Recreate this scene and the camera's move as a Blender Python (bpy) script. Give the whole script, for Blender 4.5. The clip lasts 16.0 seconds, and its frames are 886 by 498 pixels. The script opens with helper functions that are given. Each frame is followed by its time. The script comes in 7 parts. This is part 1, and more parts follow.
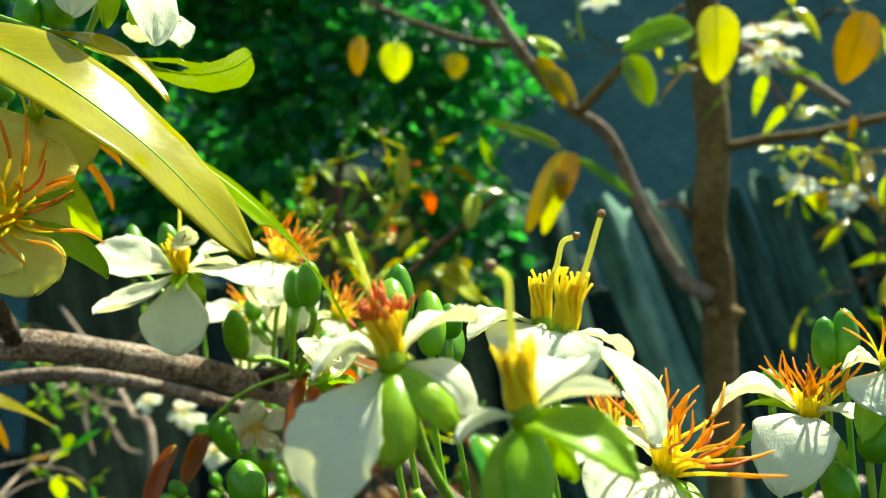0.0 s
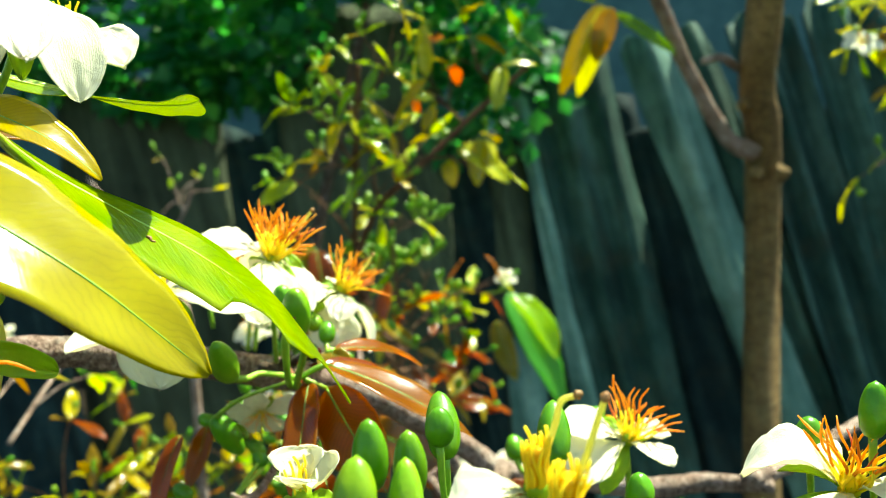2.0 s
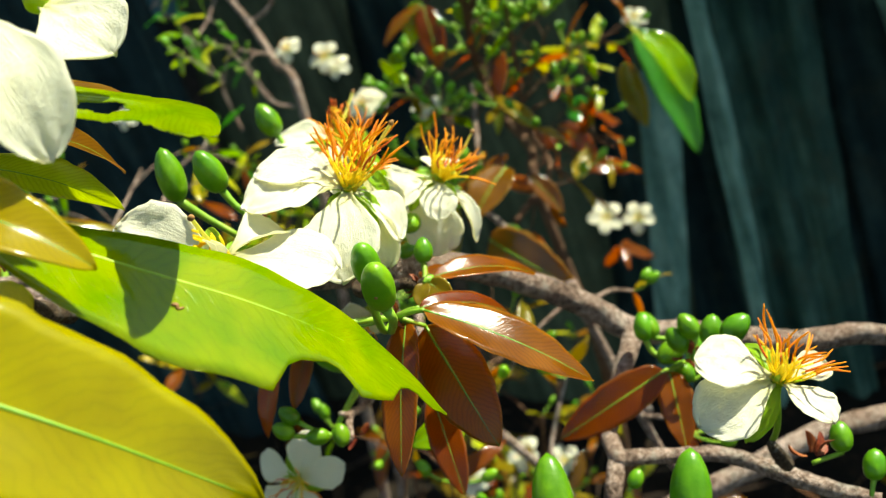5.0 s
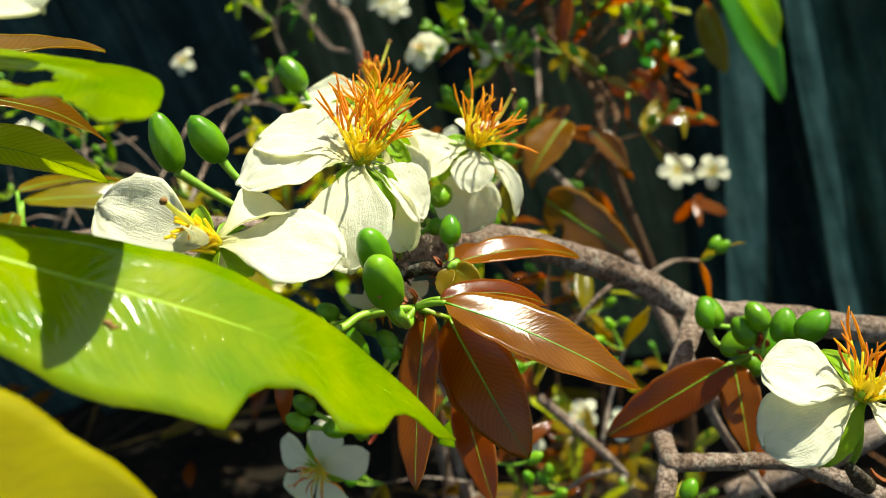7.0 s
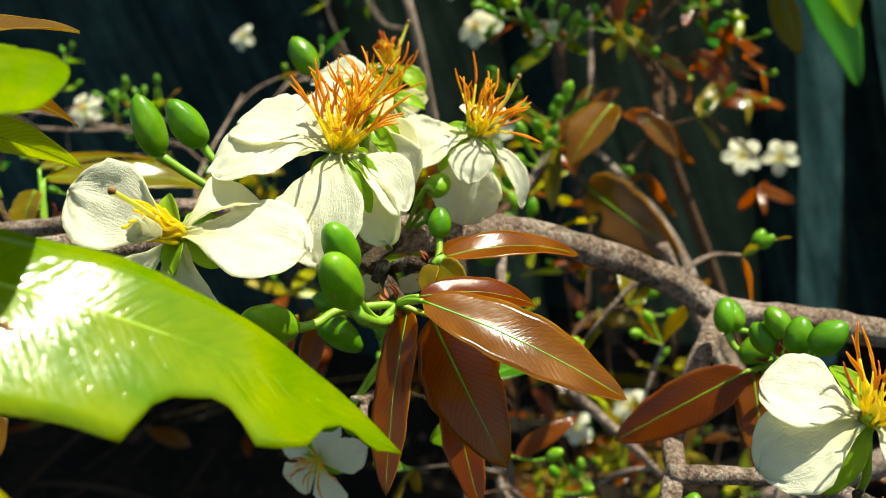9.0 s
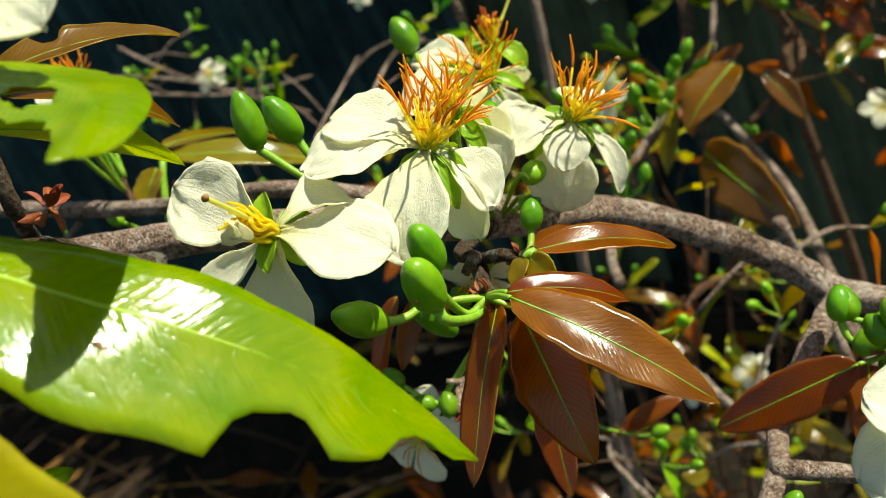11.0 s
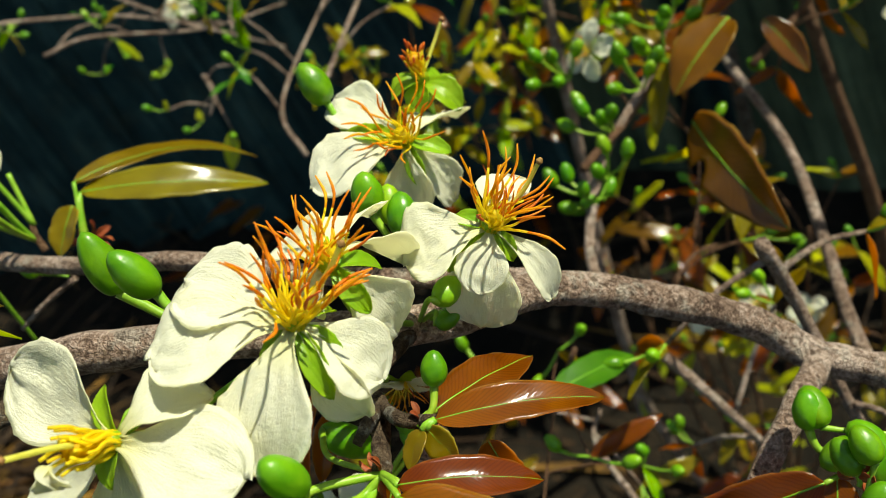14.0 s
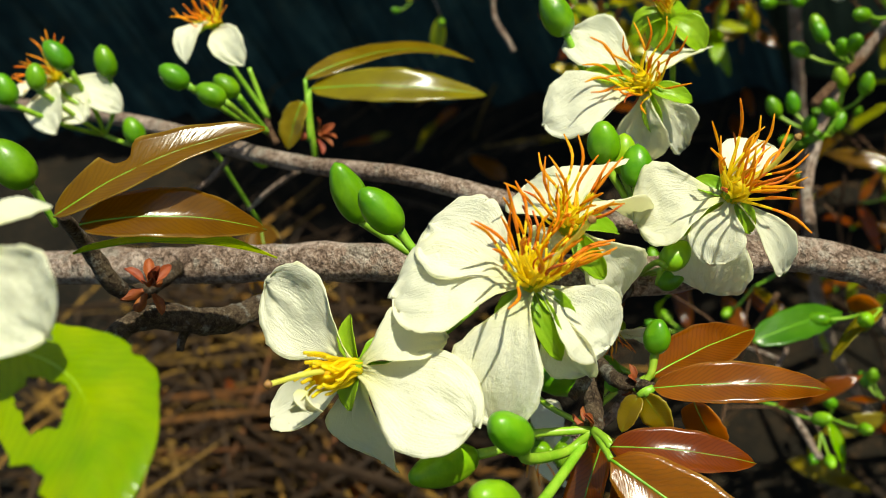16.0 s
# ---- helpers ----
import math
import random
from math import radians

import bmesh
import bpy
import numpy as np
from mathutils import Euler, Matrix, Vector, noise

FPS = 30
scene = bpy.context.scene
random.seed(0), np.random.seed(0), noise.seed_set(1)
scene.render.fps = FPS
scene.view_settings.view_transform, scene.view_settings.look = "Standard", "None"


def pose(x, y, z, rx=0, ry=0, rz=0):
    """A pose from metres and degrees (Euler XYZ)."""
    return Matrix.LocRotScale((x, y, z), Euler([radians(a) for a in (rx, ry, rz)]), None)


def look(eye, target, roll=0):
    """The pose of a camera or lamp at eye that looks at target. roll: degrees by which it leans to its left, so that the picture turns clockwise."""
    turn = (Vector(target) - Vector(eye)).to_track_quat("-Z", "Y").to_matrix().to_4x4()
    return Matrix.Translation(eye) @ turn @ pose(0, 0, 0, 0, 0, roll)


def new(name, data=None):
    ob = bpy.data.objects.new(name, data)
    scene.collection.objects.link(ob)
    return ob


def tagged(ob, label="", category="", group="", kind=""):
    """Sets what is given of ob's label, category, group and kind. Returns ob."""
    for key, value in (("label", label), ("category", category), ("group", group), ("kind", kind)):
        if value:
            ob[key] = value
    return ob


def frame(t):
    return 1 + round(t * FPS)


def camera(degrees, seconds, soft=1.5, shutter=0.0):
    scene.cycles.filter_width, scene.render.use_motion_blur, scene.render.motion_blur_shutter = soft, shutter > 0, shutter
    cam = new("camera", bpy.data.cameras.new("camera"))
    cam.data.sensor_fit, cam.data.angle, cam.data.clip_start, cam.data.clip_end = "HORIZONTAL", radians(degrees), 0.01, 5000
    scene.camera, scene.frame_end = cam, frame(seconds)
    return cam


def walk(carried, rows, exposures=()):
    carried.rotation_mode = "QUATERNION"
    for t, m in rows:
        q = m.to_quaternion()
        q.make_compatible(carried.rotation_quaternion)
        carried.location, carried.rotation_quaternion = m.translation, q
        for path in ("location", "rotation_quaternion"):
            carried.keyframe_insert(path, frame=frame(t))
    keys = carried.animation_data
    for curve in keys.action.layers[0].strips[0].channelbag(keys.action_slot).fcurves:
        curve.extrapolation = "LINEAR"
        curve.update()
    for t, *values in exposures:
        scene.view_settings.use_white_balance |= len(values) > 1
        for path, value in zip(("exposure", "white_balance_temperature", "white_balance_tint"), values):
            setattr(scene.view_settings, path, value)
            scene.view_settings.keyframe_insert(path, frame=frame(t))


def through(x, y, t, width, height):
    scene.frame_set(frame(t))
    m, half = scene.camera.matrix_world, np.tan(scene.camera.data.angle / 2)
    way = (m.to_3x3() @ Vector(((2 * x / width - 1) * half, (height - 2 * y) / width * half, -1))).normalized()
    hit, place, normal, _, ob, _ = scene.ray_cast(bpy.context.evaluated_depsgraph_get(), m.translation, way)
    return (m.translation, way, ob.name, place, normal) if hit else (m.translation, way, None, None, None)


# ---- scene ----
cam = camera(54.0, 16.0, soft=0.8)
# a phone held close to its subject: small real aperture, one fixed focus
cam.data.dof.use_dof, cam.data.dof.focus_distance, cam.data.dof.aperture_fstop = True, 0.19, 19.0
PATH = [
    (0.0, (0.00731, 0.00034, 1.00177), (0.00335, 0.30031, 1.00156), -0.44),
    (0.5, (0.00837, 0.00649, 1.01808), (0.00205, 0.30628, 1.00870), -0.67),
    (1.0, (0.00829, 0.01049, 1.03120), (-0.00132, 0.30950, 1.00873), -0.99),
    (1.5, (0.01204, 0.02288, 1.04538), (-0.00249, 0.31919, 1.00075), -1.30),
    (2.0, (0.01872, 0.03654, 1.05697), (-0.00029, 0.32917, 0.99367), -2.20),
    (2.5, (0.02387, 0.04822, 1.06525), (0.00092, 0.33528, 0.98117), -3.17),
    (3.0, (0.02561, 0.06182, 1.07595), (-0.00315, 0.34043, 0.96848), -4.40),
    (3.5, (0.02560, 0.06993, 1.08770), (-0.01003, 0.34259, 0.96776), -5.73),
    (4.0, (0.02744, 0.08175, 1.09458), (-0.01424, 0.34775, 0.96227), -6.66),
    (4.5, (0.02613, 0.08996, 1.09913), (-0.02921, 0.34759, 0.95573), -8.20),
    (5.0, (0.02205, 0.10323, 1.10029), (-0.04349, 0.35215, 0.94621), -9.60),
    (7.5, (0.02835, 0.14123, 1.08627), (-0.06575, 0.37201, 0.91929), -12.12),
    (8.0, (0.03217, 0.14633, 1.08261), (-0.06692, 0.37440, 0.91478), -12.42),
    (8.5, (0.03723, 0.15168, 1.08171), (-0.06736, 0.37666, 0.91306), -12.71),
    (9.0, (0.04204, 0.15294, 1.08419), (-0.07073, 0.37418, 0.91585), -13.63),
    (9.5, (0.04532, 0.15145, 1.08468), (-0.07883, 0.36800, 0.91826), -14.78),
    (10.0, (0.04843, 0.15044, 1.08741), (-0.08664, 0.35848, 0.91867), -16.28),
    (12.5, (0.04818, 0.20069, 1.09730), (-0.10910, 0.37809, 0.91347), -23.33),
    (13.0, (0.04576, 0.21235, 1.10312), (-0.10879, 0.38383, 0.91153), -24.30),
    (13.5, (0.04733, 0.22553, 1.10861), (-0.10723, 0.39087, 0.91170), -25.08),
    (14.0, (0.05220, 0.23801, 1.10881), (-0.10099, 0.39635, 0.90518), -25.64),
    (14.5, (0.05664, 0.24988, 1.11211), (-0.09891, 0.39753, 0.90234), -27.07),
    (15.0, (0.05630, 0.24873, 1.11615), (-0.11678, 0.37467, 0.90596), -30.20),
    (15.5, (0.04787, 0.24561, 1.12241), (-0.13487, 0.35519, 0.91122), -31.62),
    (16.0, (0.03895, 0.24273, 1.12643), (-0.15116, 0.33983, 0.91565), -32.09),
]
walk(cam, [(t, look(eye, target, roll)) for t, eye, target, roll in PATH],
     [(0.0, 1.48, 7000, -17), (1.5, 1.70, 7000, -14), (2.5, 1.72, 7000, -9), (3.5, 1.56, 7000, -5), (5.0, 1.06, 7100, -4), (9.0, 0.74, 7100, -4), (12.5, 0.50, 7100, -4), (16.0, 0.44, 7100, -4)])

# ---- light: high sun from beyond the subject and to the right, clear sky ----
SUN_TO = Vector((0.37, 0.42, 0.83)).normalized()
world = bpy.data.worlds.new("sky")
scene.world = world
world.use_nodes = True
sky = world.node_tree.nodes.new("ShaderNodeTexSky")
sky.sky_type, sky.sun_disc = "NISHITA", False
sky.sun_elevation = math.asin(SUN_TO.z)
sky.sun_rotation = math.atan2(SUN_TO.x, SUN_TO.y)
world.node_tree.nodes["Background"].inputs["Strength"].default_value = 0.08
world.node_tree.links.new(sky.outputs[0], world.node_tree.nodes["Background"].inputs["Color"])
sun = new("sun", bpy.data.lights.new("sun", "SUN"))
sun.data.energy, sun.data.angle, sun.data.color = 5.0, radians(0.5), (1.0, 0.95, 0.86)
sun.matrix_world = look(SUN_TO * 10, (0, 0, 0))

# ---- materials ----


class Shade:
    """A small builder of node materials."""

    def __init__(self, name):
        self.mat = bpy.data.materials.new(name)
        self.mat.use_nodes = True
        self.t = self.mat.node_tree
        self.out = self.t.nodes["Material Output"]
        self.bsdf = self.t.nodes["Principled BSDF"]

    def node(self, kind, **links):
        n = self.t.nodes.new("ShaderNode" + kind)
        for key, value in links.items():
            self.put(n, key, value)
        return n

    def put(self, n, key, value):
        key = int(key[1:]) if key[0] == "_" else key.replace("_", " ")
        if isinstance(value, bpy.types.NodeSocket):
            self.t.links.new(value, n.inputs[key])
        else:
            n.inputs[key].default_value = value

    def ramp(self, value, *stops):
        r = self.node("ValToRGB", Fac=value)
        e = r.color_ramp.elements
        while len(e) < len(stops):
            e.new(0.5)
        for el, (place, colour) in zip(e, stops):
            el.position, el.color = place, (*colour, 1)
        return r.outputs["Color"]

    def noise(self, scale, detail=4.0, rough=0.6, vector=None):
        n = self.node("TexNoise", Scale=scale, Detail=detail, Roughness=rough)
        self.t.links.new(vector or self.place(), n.inputs["Vector"])
        return n.outputs["Fac"]

    def place(self):
        return self.node("NewGeometry").outputs["Position"]

    def math(self, op, a, b=0.0, c=0.0):
        n = self.node("Math", _0=a, _1=b, _2=c)
        n.operation = op
        return n.outputs[0]

    def mix(self, fac, a, b, kind="MIX"):
        n = self.t.nodes.new("ShaderNodeMix")
        n.data_type, n.blend_type = "RGBA", kind
        for key, value in ((0, fac), (6, a), (7, b)):
            self.put(n, "_%d" % key, (*value, 1) if isinstance(value, tuple) and len(value) == 3 else value)
        return n.outputs[2]

    def bump(self, height, strength=0.5, distance=0.0005, normal=None):
        n = self.node("Bump", Height=height, Strength=strength, Distance=distance)
        if normal:
            self.t.links.new(normal, n.inputs["Normal"])
        return n.outputs["Normal"]

    def vary(self, colour, amount=0.12, hue=0.02):
        """Each object a little different in hue and value."""
        r = self.node("ObjectInfo").outputs["Random"]
        h = self.math("MULTIPLY_ADD", r, 2 * hue, 0.5 - hue)
        v = self.math("MULTIPLY_ADD", self.math("FRACT", self.math("MULTIPLY", r, 7.31)), 2 * amount, 1 - amount)
        return self.node("HueSaturation", Hue=h, Value=v, Color=colour).outputs["Color"]

    def finish(self, colour, rough=0.5, normal=None, spec=0.5, thin=0.0, thin_colour=None, coat=0.0):
        """thin: the share of light that passes through a leaf or petal."""
        self.put(self.bsdf, "Base_Color", (*colour, 1) if isinstance(colour, tuple) else colour)
        self.put(self.bsdf, "Roughness", rough)
        self.put(self.bsdf, "Specular_IOR_Level", spec)
        self.put(self.bsdf, "Coat_Weight", coat)
        if normal:
            self.put(self.bsdf, "Normal", normal)
        if thin:
            tr = self.node("BsdfTranslucent", Color=thin_colour or colour)
            if normal:
                self.put(tr, "Normal", normal)
            m = self.node("MixShader", _0=thin, _1=self.bsdf.outputs[0], _2=tr.outputs[0])
            self.t.links.new(m.outputs[0], self.out.inputs["Surface"])
        return self.mat


def leaf_material(name, dark, light, through, rough=0.28, thin=0.4, edge=None, spec=0.7, vary=0.14, hue=0.015, relief=0.16):
    """A glossy leaf: side veins along UV, blotches, paler veins, light shining through."""
    s = Shade(name)
    uv = s.node("TexCoord").outputs["UV"]
    sep = s.node("SeparateXYZ", Vector=uv)
    u, v = sep.outputs["X"], sep.outputs["Y"]
    across = s.math("ABSOLUTE", v)
    wob = s.noise(90.0, 3.0)
    phase = s.math("ADD", s.math("MULTIPLY_ADD", u, 24.0, s.math("MULTIPLY", across, -4.5)), s.math("MULTIPLY", wob, 3.5))
    vein = s.math("POWER", s.math("ABSOLUTE", s.math("SINE", s.math("MULTIPLY", phase, 3.14159))), 0.45)
    fine = s.noise(1500.0, 3.0)
    blotch = s.ramp(s.noise(110.0, 5.0), (0.32, (0, 0, 0)), (0.68, (1, 1, 1)))
    col = s.mix(blotch, dark, light)
    col = s.mix(s.math("MULTIPLY", s.math("SUBTRACT", 1.0, vein), 0.10), col, tuple(min(1, c * 1.5 + 0.03) for c in light))
    if edge:
        e = s.ramp(across, (0.93, (0, 0, 0)), (1.0, (1, 1, 1)))
        col = s.mix(s.math("MULTIPLY", e, 0.7), col, edge)
    spots = s.ramp(s.noise(420.0, 2.0), (0.70, (0, 0, 0)), (0.78, (1, 1, 1)))
    col = s.mix(s.math("MULTIPLY", spots, 0.18), col, (0.09, 0.05, 0.02))
    col = s.vary(col, vary, hue)
    tc = s.vary(s.mix(s.math("SUBTRACT", 1.0, vein), through, tuple(c * 0.7 for c in through)), vary * 0.6, hue)
    rake = s.node("CombineXYZ", X=s.math("MULTIPLY_ADD", u, 75.0, s.math("MULTIPLY", across, -9.0)), Y=s.math("MULTIPLY", v, 1.6), Z=0.0).outputs[0]
    comb = s.noise(1.0, 2.0, 0.5, rake)
    height = s.math("ADD", s.math("MULTIPLY_ADD", fine, 0.12, s.math("MULTIPLY", vein, 0.25)), s.math("MULTIPLY", comb, 1.2))
    n = s.bump(height, relief, 0.0003)
    rr = s.math("MULTIPLY_ADD", s.noise(300.0, 3.0), 0.12, rough - 0.06)
    return s.finish(col, rr, n, spec, thin, tc)


def petal_material(name, colour, base, thin_colour, thin=0.42):
    s = Shade(name)
    uv = s.node("TexCoord").outputs["UV"]
    sep = s.node("SeparateXYZ", Vector=uv)
    u, v = sep.outputs["X"], sep.outputs["Y"]
    fan = s.node("CombineXYZ", X=s.math("MULTIPLY", u, 2.2), Y=s.math("MULTIPLY", v, 9.0), Z=0.0).outputs[0]
    streak = s.noise(2.4, 5.0, 0.65, fan)
    crinkle = s.noise(700.0, 5.0, 0.65)
    fine = s.noise(1900.0, 2.0)
    tone = s.ramp(u, (0.02, base), (0.34, colour), (1.0, tuple(min(0.92, c * 1.03) for c in colour)))
    col = s.mix(s.math("MULTIPLY", s.ramp(streak, (0.35, (0, 0, 0)), (0.75, (1, 1, 1))), 0.10), tone, base)
    rim = s.ramp(s.math("ABSOLUTE", v), (0.94, (0, 0, 0)), (1.0, (1, 1, 1)))
    col = s.mix(s.math("MULTIPLY", rim, 0.3), col, base)
    specks = s.ramp(s.noise(700.0, 1.0), (0.74, (0, 0, 0)), (0.79, (1, 1, 1)))
    col = s.mix(s.math("MULTIPLY", specks, 0.3), col, (0.35, 0.25, 0.1))
    col = s.vary(col, 0.04, 0.004)
    h = s.math("ADD", s.math("MULTIPLY", streak, 0.9), s.math("MULTIPLY_ADD", crinkle, 1.0, s.math("MULTIPLY", fine, 0.3)))
    return s.finish(col, 0.55, s.bump(h, 0.65, 0.0005), 0.25, thin, thin_colour)


def soft_material(name, a, b, scale=220.0, rough=0.4, thin=0.0, thin_colour=None, bump=0.25, spec=0.45, vary=0.1, hue=0.012):
    s = Shade(name)
    col = s.mix(s.ramp(s.noise(scale, 4.0), (0.35, (0, 0, 0)), (0.7, (1, 1, 1))), a, b)
    col = s.vary(col, vary, hue)
    return s.finish(col, rough, s.bump(s.noise(scale * 6, 3.0), bump, 0.0003), spec, thin, thin_colour and (*thin_colour, 1))


def bark_material(name, dark, mid, pale, scale=1.0, lichen=(0.5, 0.5, 0.45), flaky=0.7):
    s = Shade(name)
    big = s.noise(45.0 * scale, 6.0, 0.7)
    small = s.noise(800.0 * scale, 5.0, 0.7)
    col = s.ramp(s.math("MULTIPLY_ADD", small, 0.5, s.math("MULTIPLY", big, 0.5)), (0.36, dark), (0.48, mid), (0.60, pale))
    patch = s.ramp(s.noise(130.0 * scale, 4.0, 0.7), (0.54, (0, 0, 0)), (0.62, (1, 1, 1)))
    col = s.mix(s.math("MULTIPLY", patch, 0.2 + 0.3 * flaky), col, lichen)
    flake = s.noise(360.0 * scale, 5.0, 0.75)
    gap = s.ramp(flake, (0.40, (1, 1, 1)), (0.50, (0, 0, 0)))
    col = s.mix(s.math("MULTIPLY", gap, 0.9 * flaky), col, dark)
    crack = s.node("TexVoronoi", Scale=520.0 * scale)
    crack.feature = "DISTANCE_TO_EDGE"
    s.t.links.new(s.place(), crack.inputs["Vector"])
    c = s.ramp(crack.outputs["Distance"], (0.0, (0, 0, 0)), (0.10, (1, 1, 1)))
    col = s.mix(s.math("MULTIPLY", s.math("SUBTRACT", 1.0, c), 0.3), col, dark)
    h = s.math("ADD", s.math("MULTIPLY_ADD", flake, 1.4, s.math("MULTIPLY", small, 0.6)), s.math("MULTIPLY", c, 0.22))
    return s.finish(col, 0.85, s.bump(h, 0.3 + flaky, 0.0028 / scale), 0.2)


PETAL = petal_material("petal_cream", (0.94, 0.93, 0.80), (0.88, 0.87, 0.42), (1.0, 0.97, 0.69, 1), 0.50)
# cream petals with yellow light from the leaf above put into the colour
PETAL_LEAFLIT = petal_material("petal_leaflit", (0.86, 0.80, 0.26), (0.80, 0.72, 0.12), (0.95, 0.88, 0.24, 1), 0.5)
SEPAL = soft_material("sepal_green", (0.24, 0.43, 0.015), (0.36, 0.54, 0.03), 260.0, 0.36, 0.50, (0.66, 0.82, 0.10), 0.3)
LEAF_YELLOW = leaf_material("leaf_yellow_green", (0.31, 0.25, 0.002), (0.42, 0.36, 0.003), (0.80, 0.64, 0.010), 0.17, 0.42, spec=0.4, relief=0.07)
LEAF_LIME = leaf_material("leaf_lime", (0.36, 0.40, 0.008), (0.50, 0.54, 0.02), (0.86, 0.88, 0.08), 0.26, 0.60)
LEAF_GREEN = leaf_material("leaf_fresh_green", (0.12, 0.29, 0.001), (0.29, 0.41, 0.002), (0.58, 0.74, 0.012), 0.13, 0.46, spec=0.5, relief=0.36)
LEAF_DEEP = leaf_material("leaf_deep_green", (0.04, 0.20, 0.01), (0.09, 0.30, 0.015), (0.30, 0.66, 0.12), 0.25, 0.55)
LEAF_BRONZE = leaf_material("leaf_bronze", (0.12, 0.034, 0.001), (0.24, 0.080, 0.003), (0.94, 0.40, 0.015), 0.17, 0.55, spec=0.6, relief=0.16, edge=(0.32, 0.2, 0.05))
LEAF_UMBER = leaf_material("leaf_umber", (0.125, 0.055, 0.003), (0.195, 0.090, 0.004), (0.72, 0.42, 0.02), 0.19, 0.46, spec=0.55, edge=(0.36, 0.26, 0.05))
LEAF_OLIVE = leaf_material("leaf_olive", (0.15, 0.115, 0.004), (0.24, 0.19, 0.007), (0.78, 0.58, 0.03), 0.20, 0.48, spec=0.5, edge=(0.4, 0.35, 0.06))
RIB_SOFT = soft_material("leaf_rib_lime", (0.46, 0.62, 0.04), (0.56, 0.70, 0.07), 300.0, 0.4, 0.4, (0.7, 0.85, 0.1))
RIB_GREEN = soft_material("leaf_rib_green", (0.14, 0.34, 0.008), (0.22, 0.44, 0.015), 300.0, 0.4)
RIB = soft_material("leaf_rib", (0.13, 0.30, 0.012), (0.21, 0.39, 0.02), 300.0, 0.4)
BUD = soft_material("bud_green", (0.07, 0.22, 0.004), (0.16, 0.36, 0.008), 160.0, 0.33, 0.16, (0.3, 0.6, 0.05))
BUD_PALE = soft_material("bud_lime", (0.15, 0.34, 0.006), (0.28, 0.46, 0.015), 160.0, 0.36, 0.12, (0.4, 0.65, 0.08))
BUD_MID = soft_material("bud_leaf_green", (0.09, 0.28, 0.005), (0.18, 0.39, 0.01), 160.0, 0.36, 0.12, (0.35, 0.62, 0.05))
STALK = soft_material("stalk_green", (0.16, 0.34, 0.015), (0.28, 0.44, 0.04), 260.0, 0.4)
FILAMENT = soft_material("filament_yellow", (0.90, 0.68, 0.012), (0.95, 0.80, 0.03), 500.0, 0.45, 0.60, (1.0, 0.88, 0.22))
FILAMENT_AMBER = soft_material("filament_amber", (0.78, 0.40, 0.008), (0.88, 0.56, 0.015), 500.0, 0.45, 0.45, (1.0, 0.72, 0.08))
ANTHER = soft_material("anther_orange", (0.94, 0.27, 0.006), (0.96, 0.46, 0.012), 700.0, 0.5, 0.45, (0.98, 0.62, 0.08), 0.6, hue=0.02)
ANTHER_RED = soft_material("anther_red", (0.70, 0.12, 0.012), (0.80, 0.22, 0.02), 700.0, 0.5, 0.15, (0.8, 0.15, 0.02), 0.6)
STYLE = soft_material("style_lime", (0.78, 0.74, 0.10), (0.86, 0.82, 0.20), 500.0, 0.4, 0.5, (0.96, 0.93, 0.32))
KNOB = soft_material("withered_tip", (0.20, 0.09, 0.02), (0.34, 0.18, 0.05), 900.0, 0.6)
SCALE = soft_material("bud_scale_red", (0.20, 0.035, 0.008), (0.32, 0.08, 0.015), 600.0, 0.6, 0.15, (0.6, 0.15, 0.04))
BARK = bark_material("branch_bark", (0.075, 0.044, 0.030), (0.38, 0.255, 0.19), (0.74, 0.58, 0.49), lichen=(0.56, 0.54, 0.46))
BARK_DARK = bark_material("twig_bark", (0.035, 0.02, 0.012), (0.10, 0.065, 0.04), (0.21, 0.155, 0.10), 1.4)
BARK_RED = bark_material("shoot_bark", (0.08, 0.035, 0.02), (0.17, 0.085, 0.045), (0.28, 0.16, 0.09), 1.2, (0.3, 0.2, 0.12))
BARK_TREE = bark_material("trunk_bark", (0.07, 0.042, 0.016), (0.20, 0.125, 0.045), (0.31, 0.21, 0.085), 0.28, (0.17, 0.15, 0.06), 0.3)

# ---- building helpers ----
PLACE = {}


def part(name, bm_or_mesh, material, parent, label="", m=None):
    """One mesh object under a thing or a part. m: its pose in the world."""
    if isinstance(bm_or_mesh, bmesh.types.BMesh):
        me = bpy.data.meshes.new(name)
        bm_or_mesh.to_mesh(me)
        bm_or_mesh.free()
        for f in me.polygons:
            f.use_smooth = True
    else:
        me = bm_or_mesh
    if material and not me.materials:
        for one in material if isinstance(material, tuple) else (material,):
            me.materials.append(one)
    ob = new(name, me)
    m = m or Matrix()
    ob.matrix_basis = m
    PLACE[ob] = m
    if parent:
        ob.parent = parent
        ob.matrix_parent_inverse = PLACE[parent].inverted()
    return tagged(ob, label)


def thing(name, place, label, category, group="", kind=""):
    """An Empty at the base of a thing, to hold its parts."""
    ob = new(name)
    ob.empty_display_size = 0.02
    PLACE[ob] = Matrix.Translation(place)
    ob.matrix_basis = PLACE[ob]
    return tagged(ob, label, category, group, kind)


def under(name, place, parent, label=""):
    """An Empty for a part that has pieces of its own."""
    ob = new(name)
    ob.empty_display_size = 0.01
    PLACE[ob] = Matrix.Translation(place)
    ob.matrix_basis = PLACE[ob]
    ob.parent, ob.matrix_parent_inverse = parent, PLACE[parent].inverted()
    return tagged(ob, label)


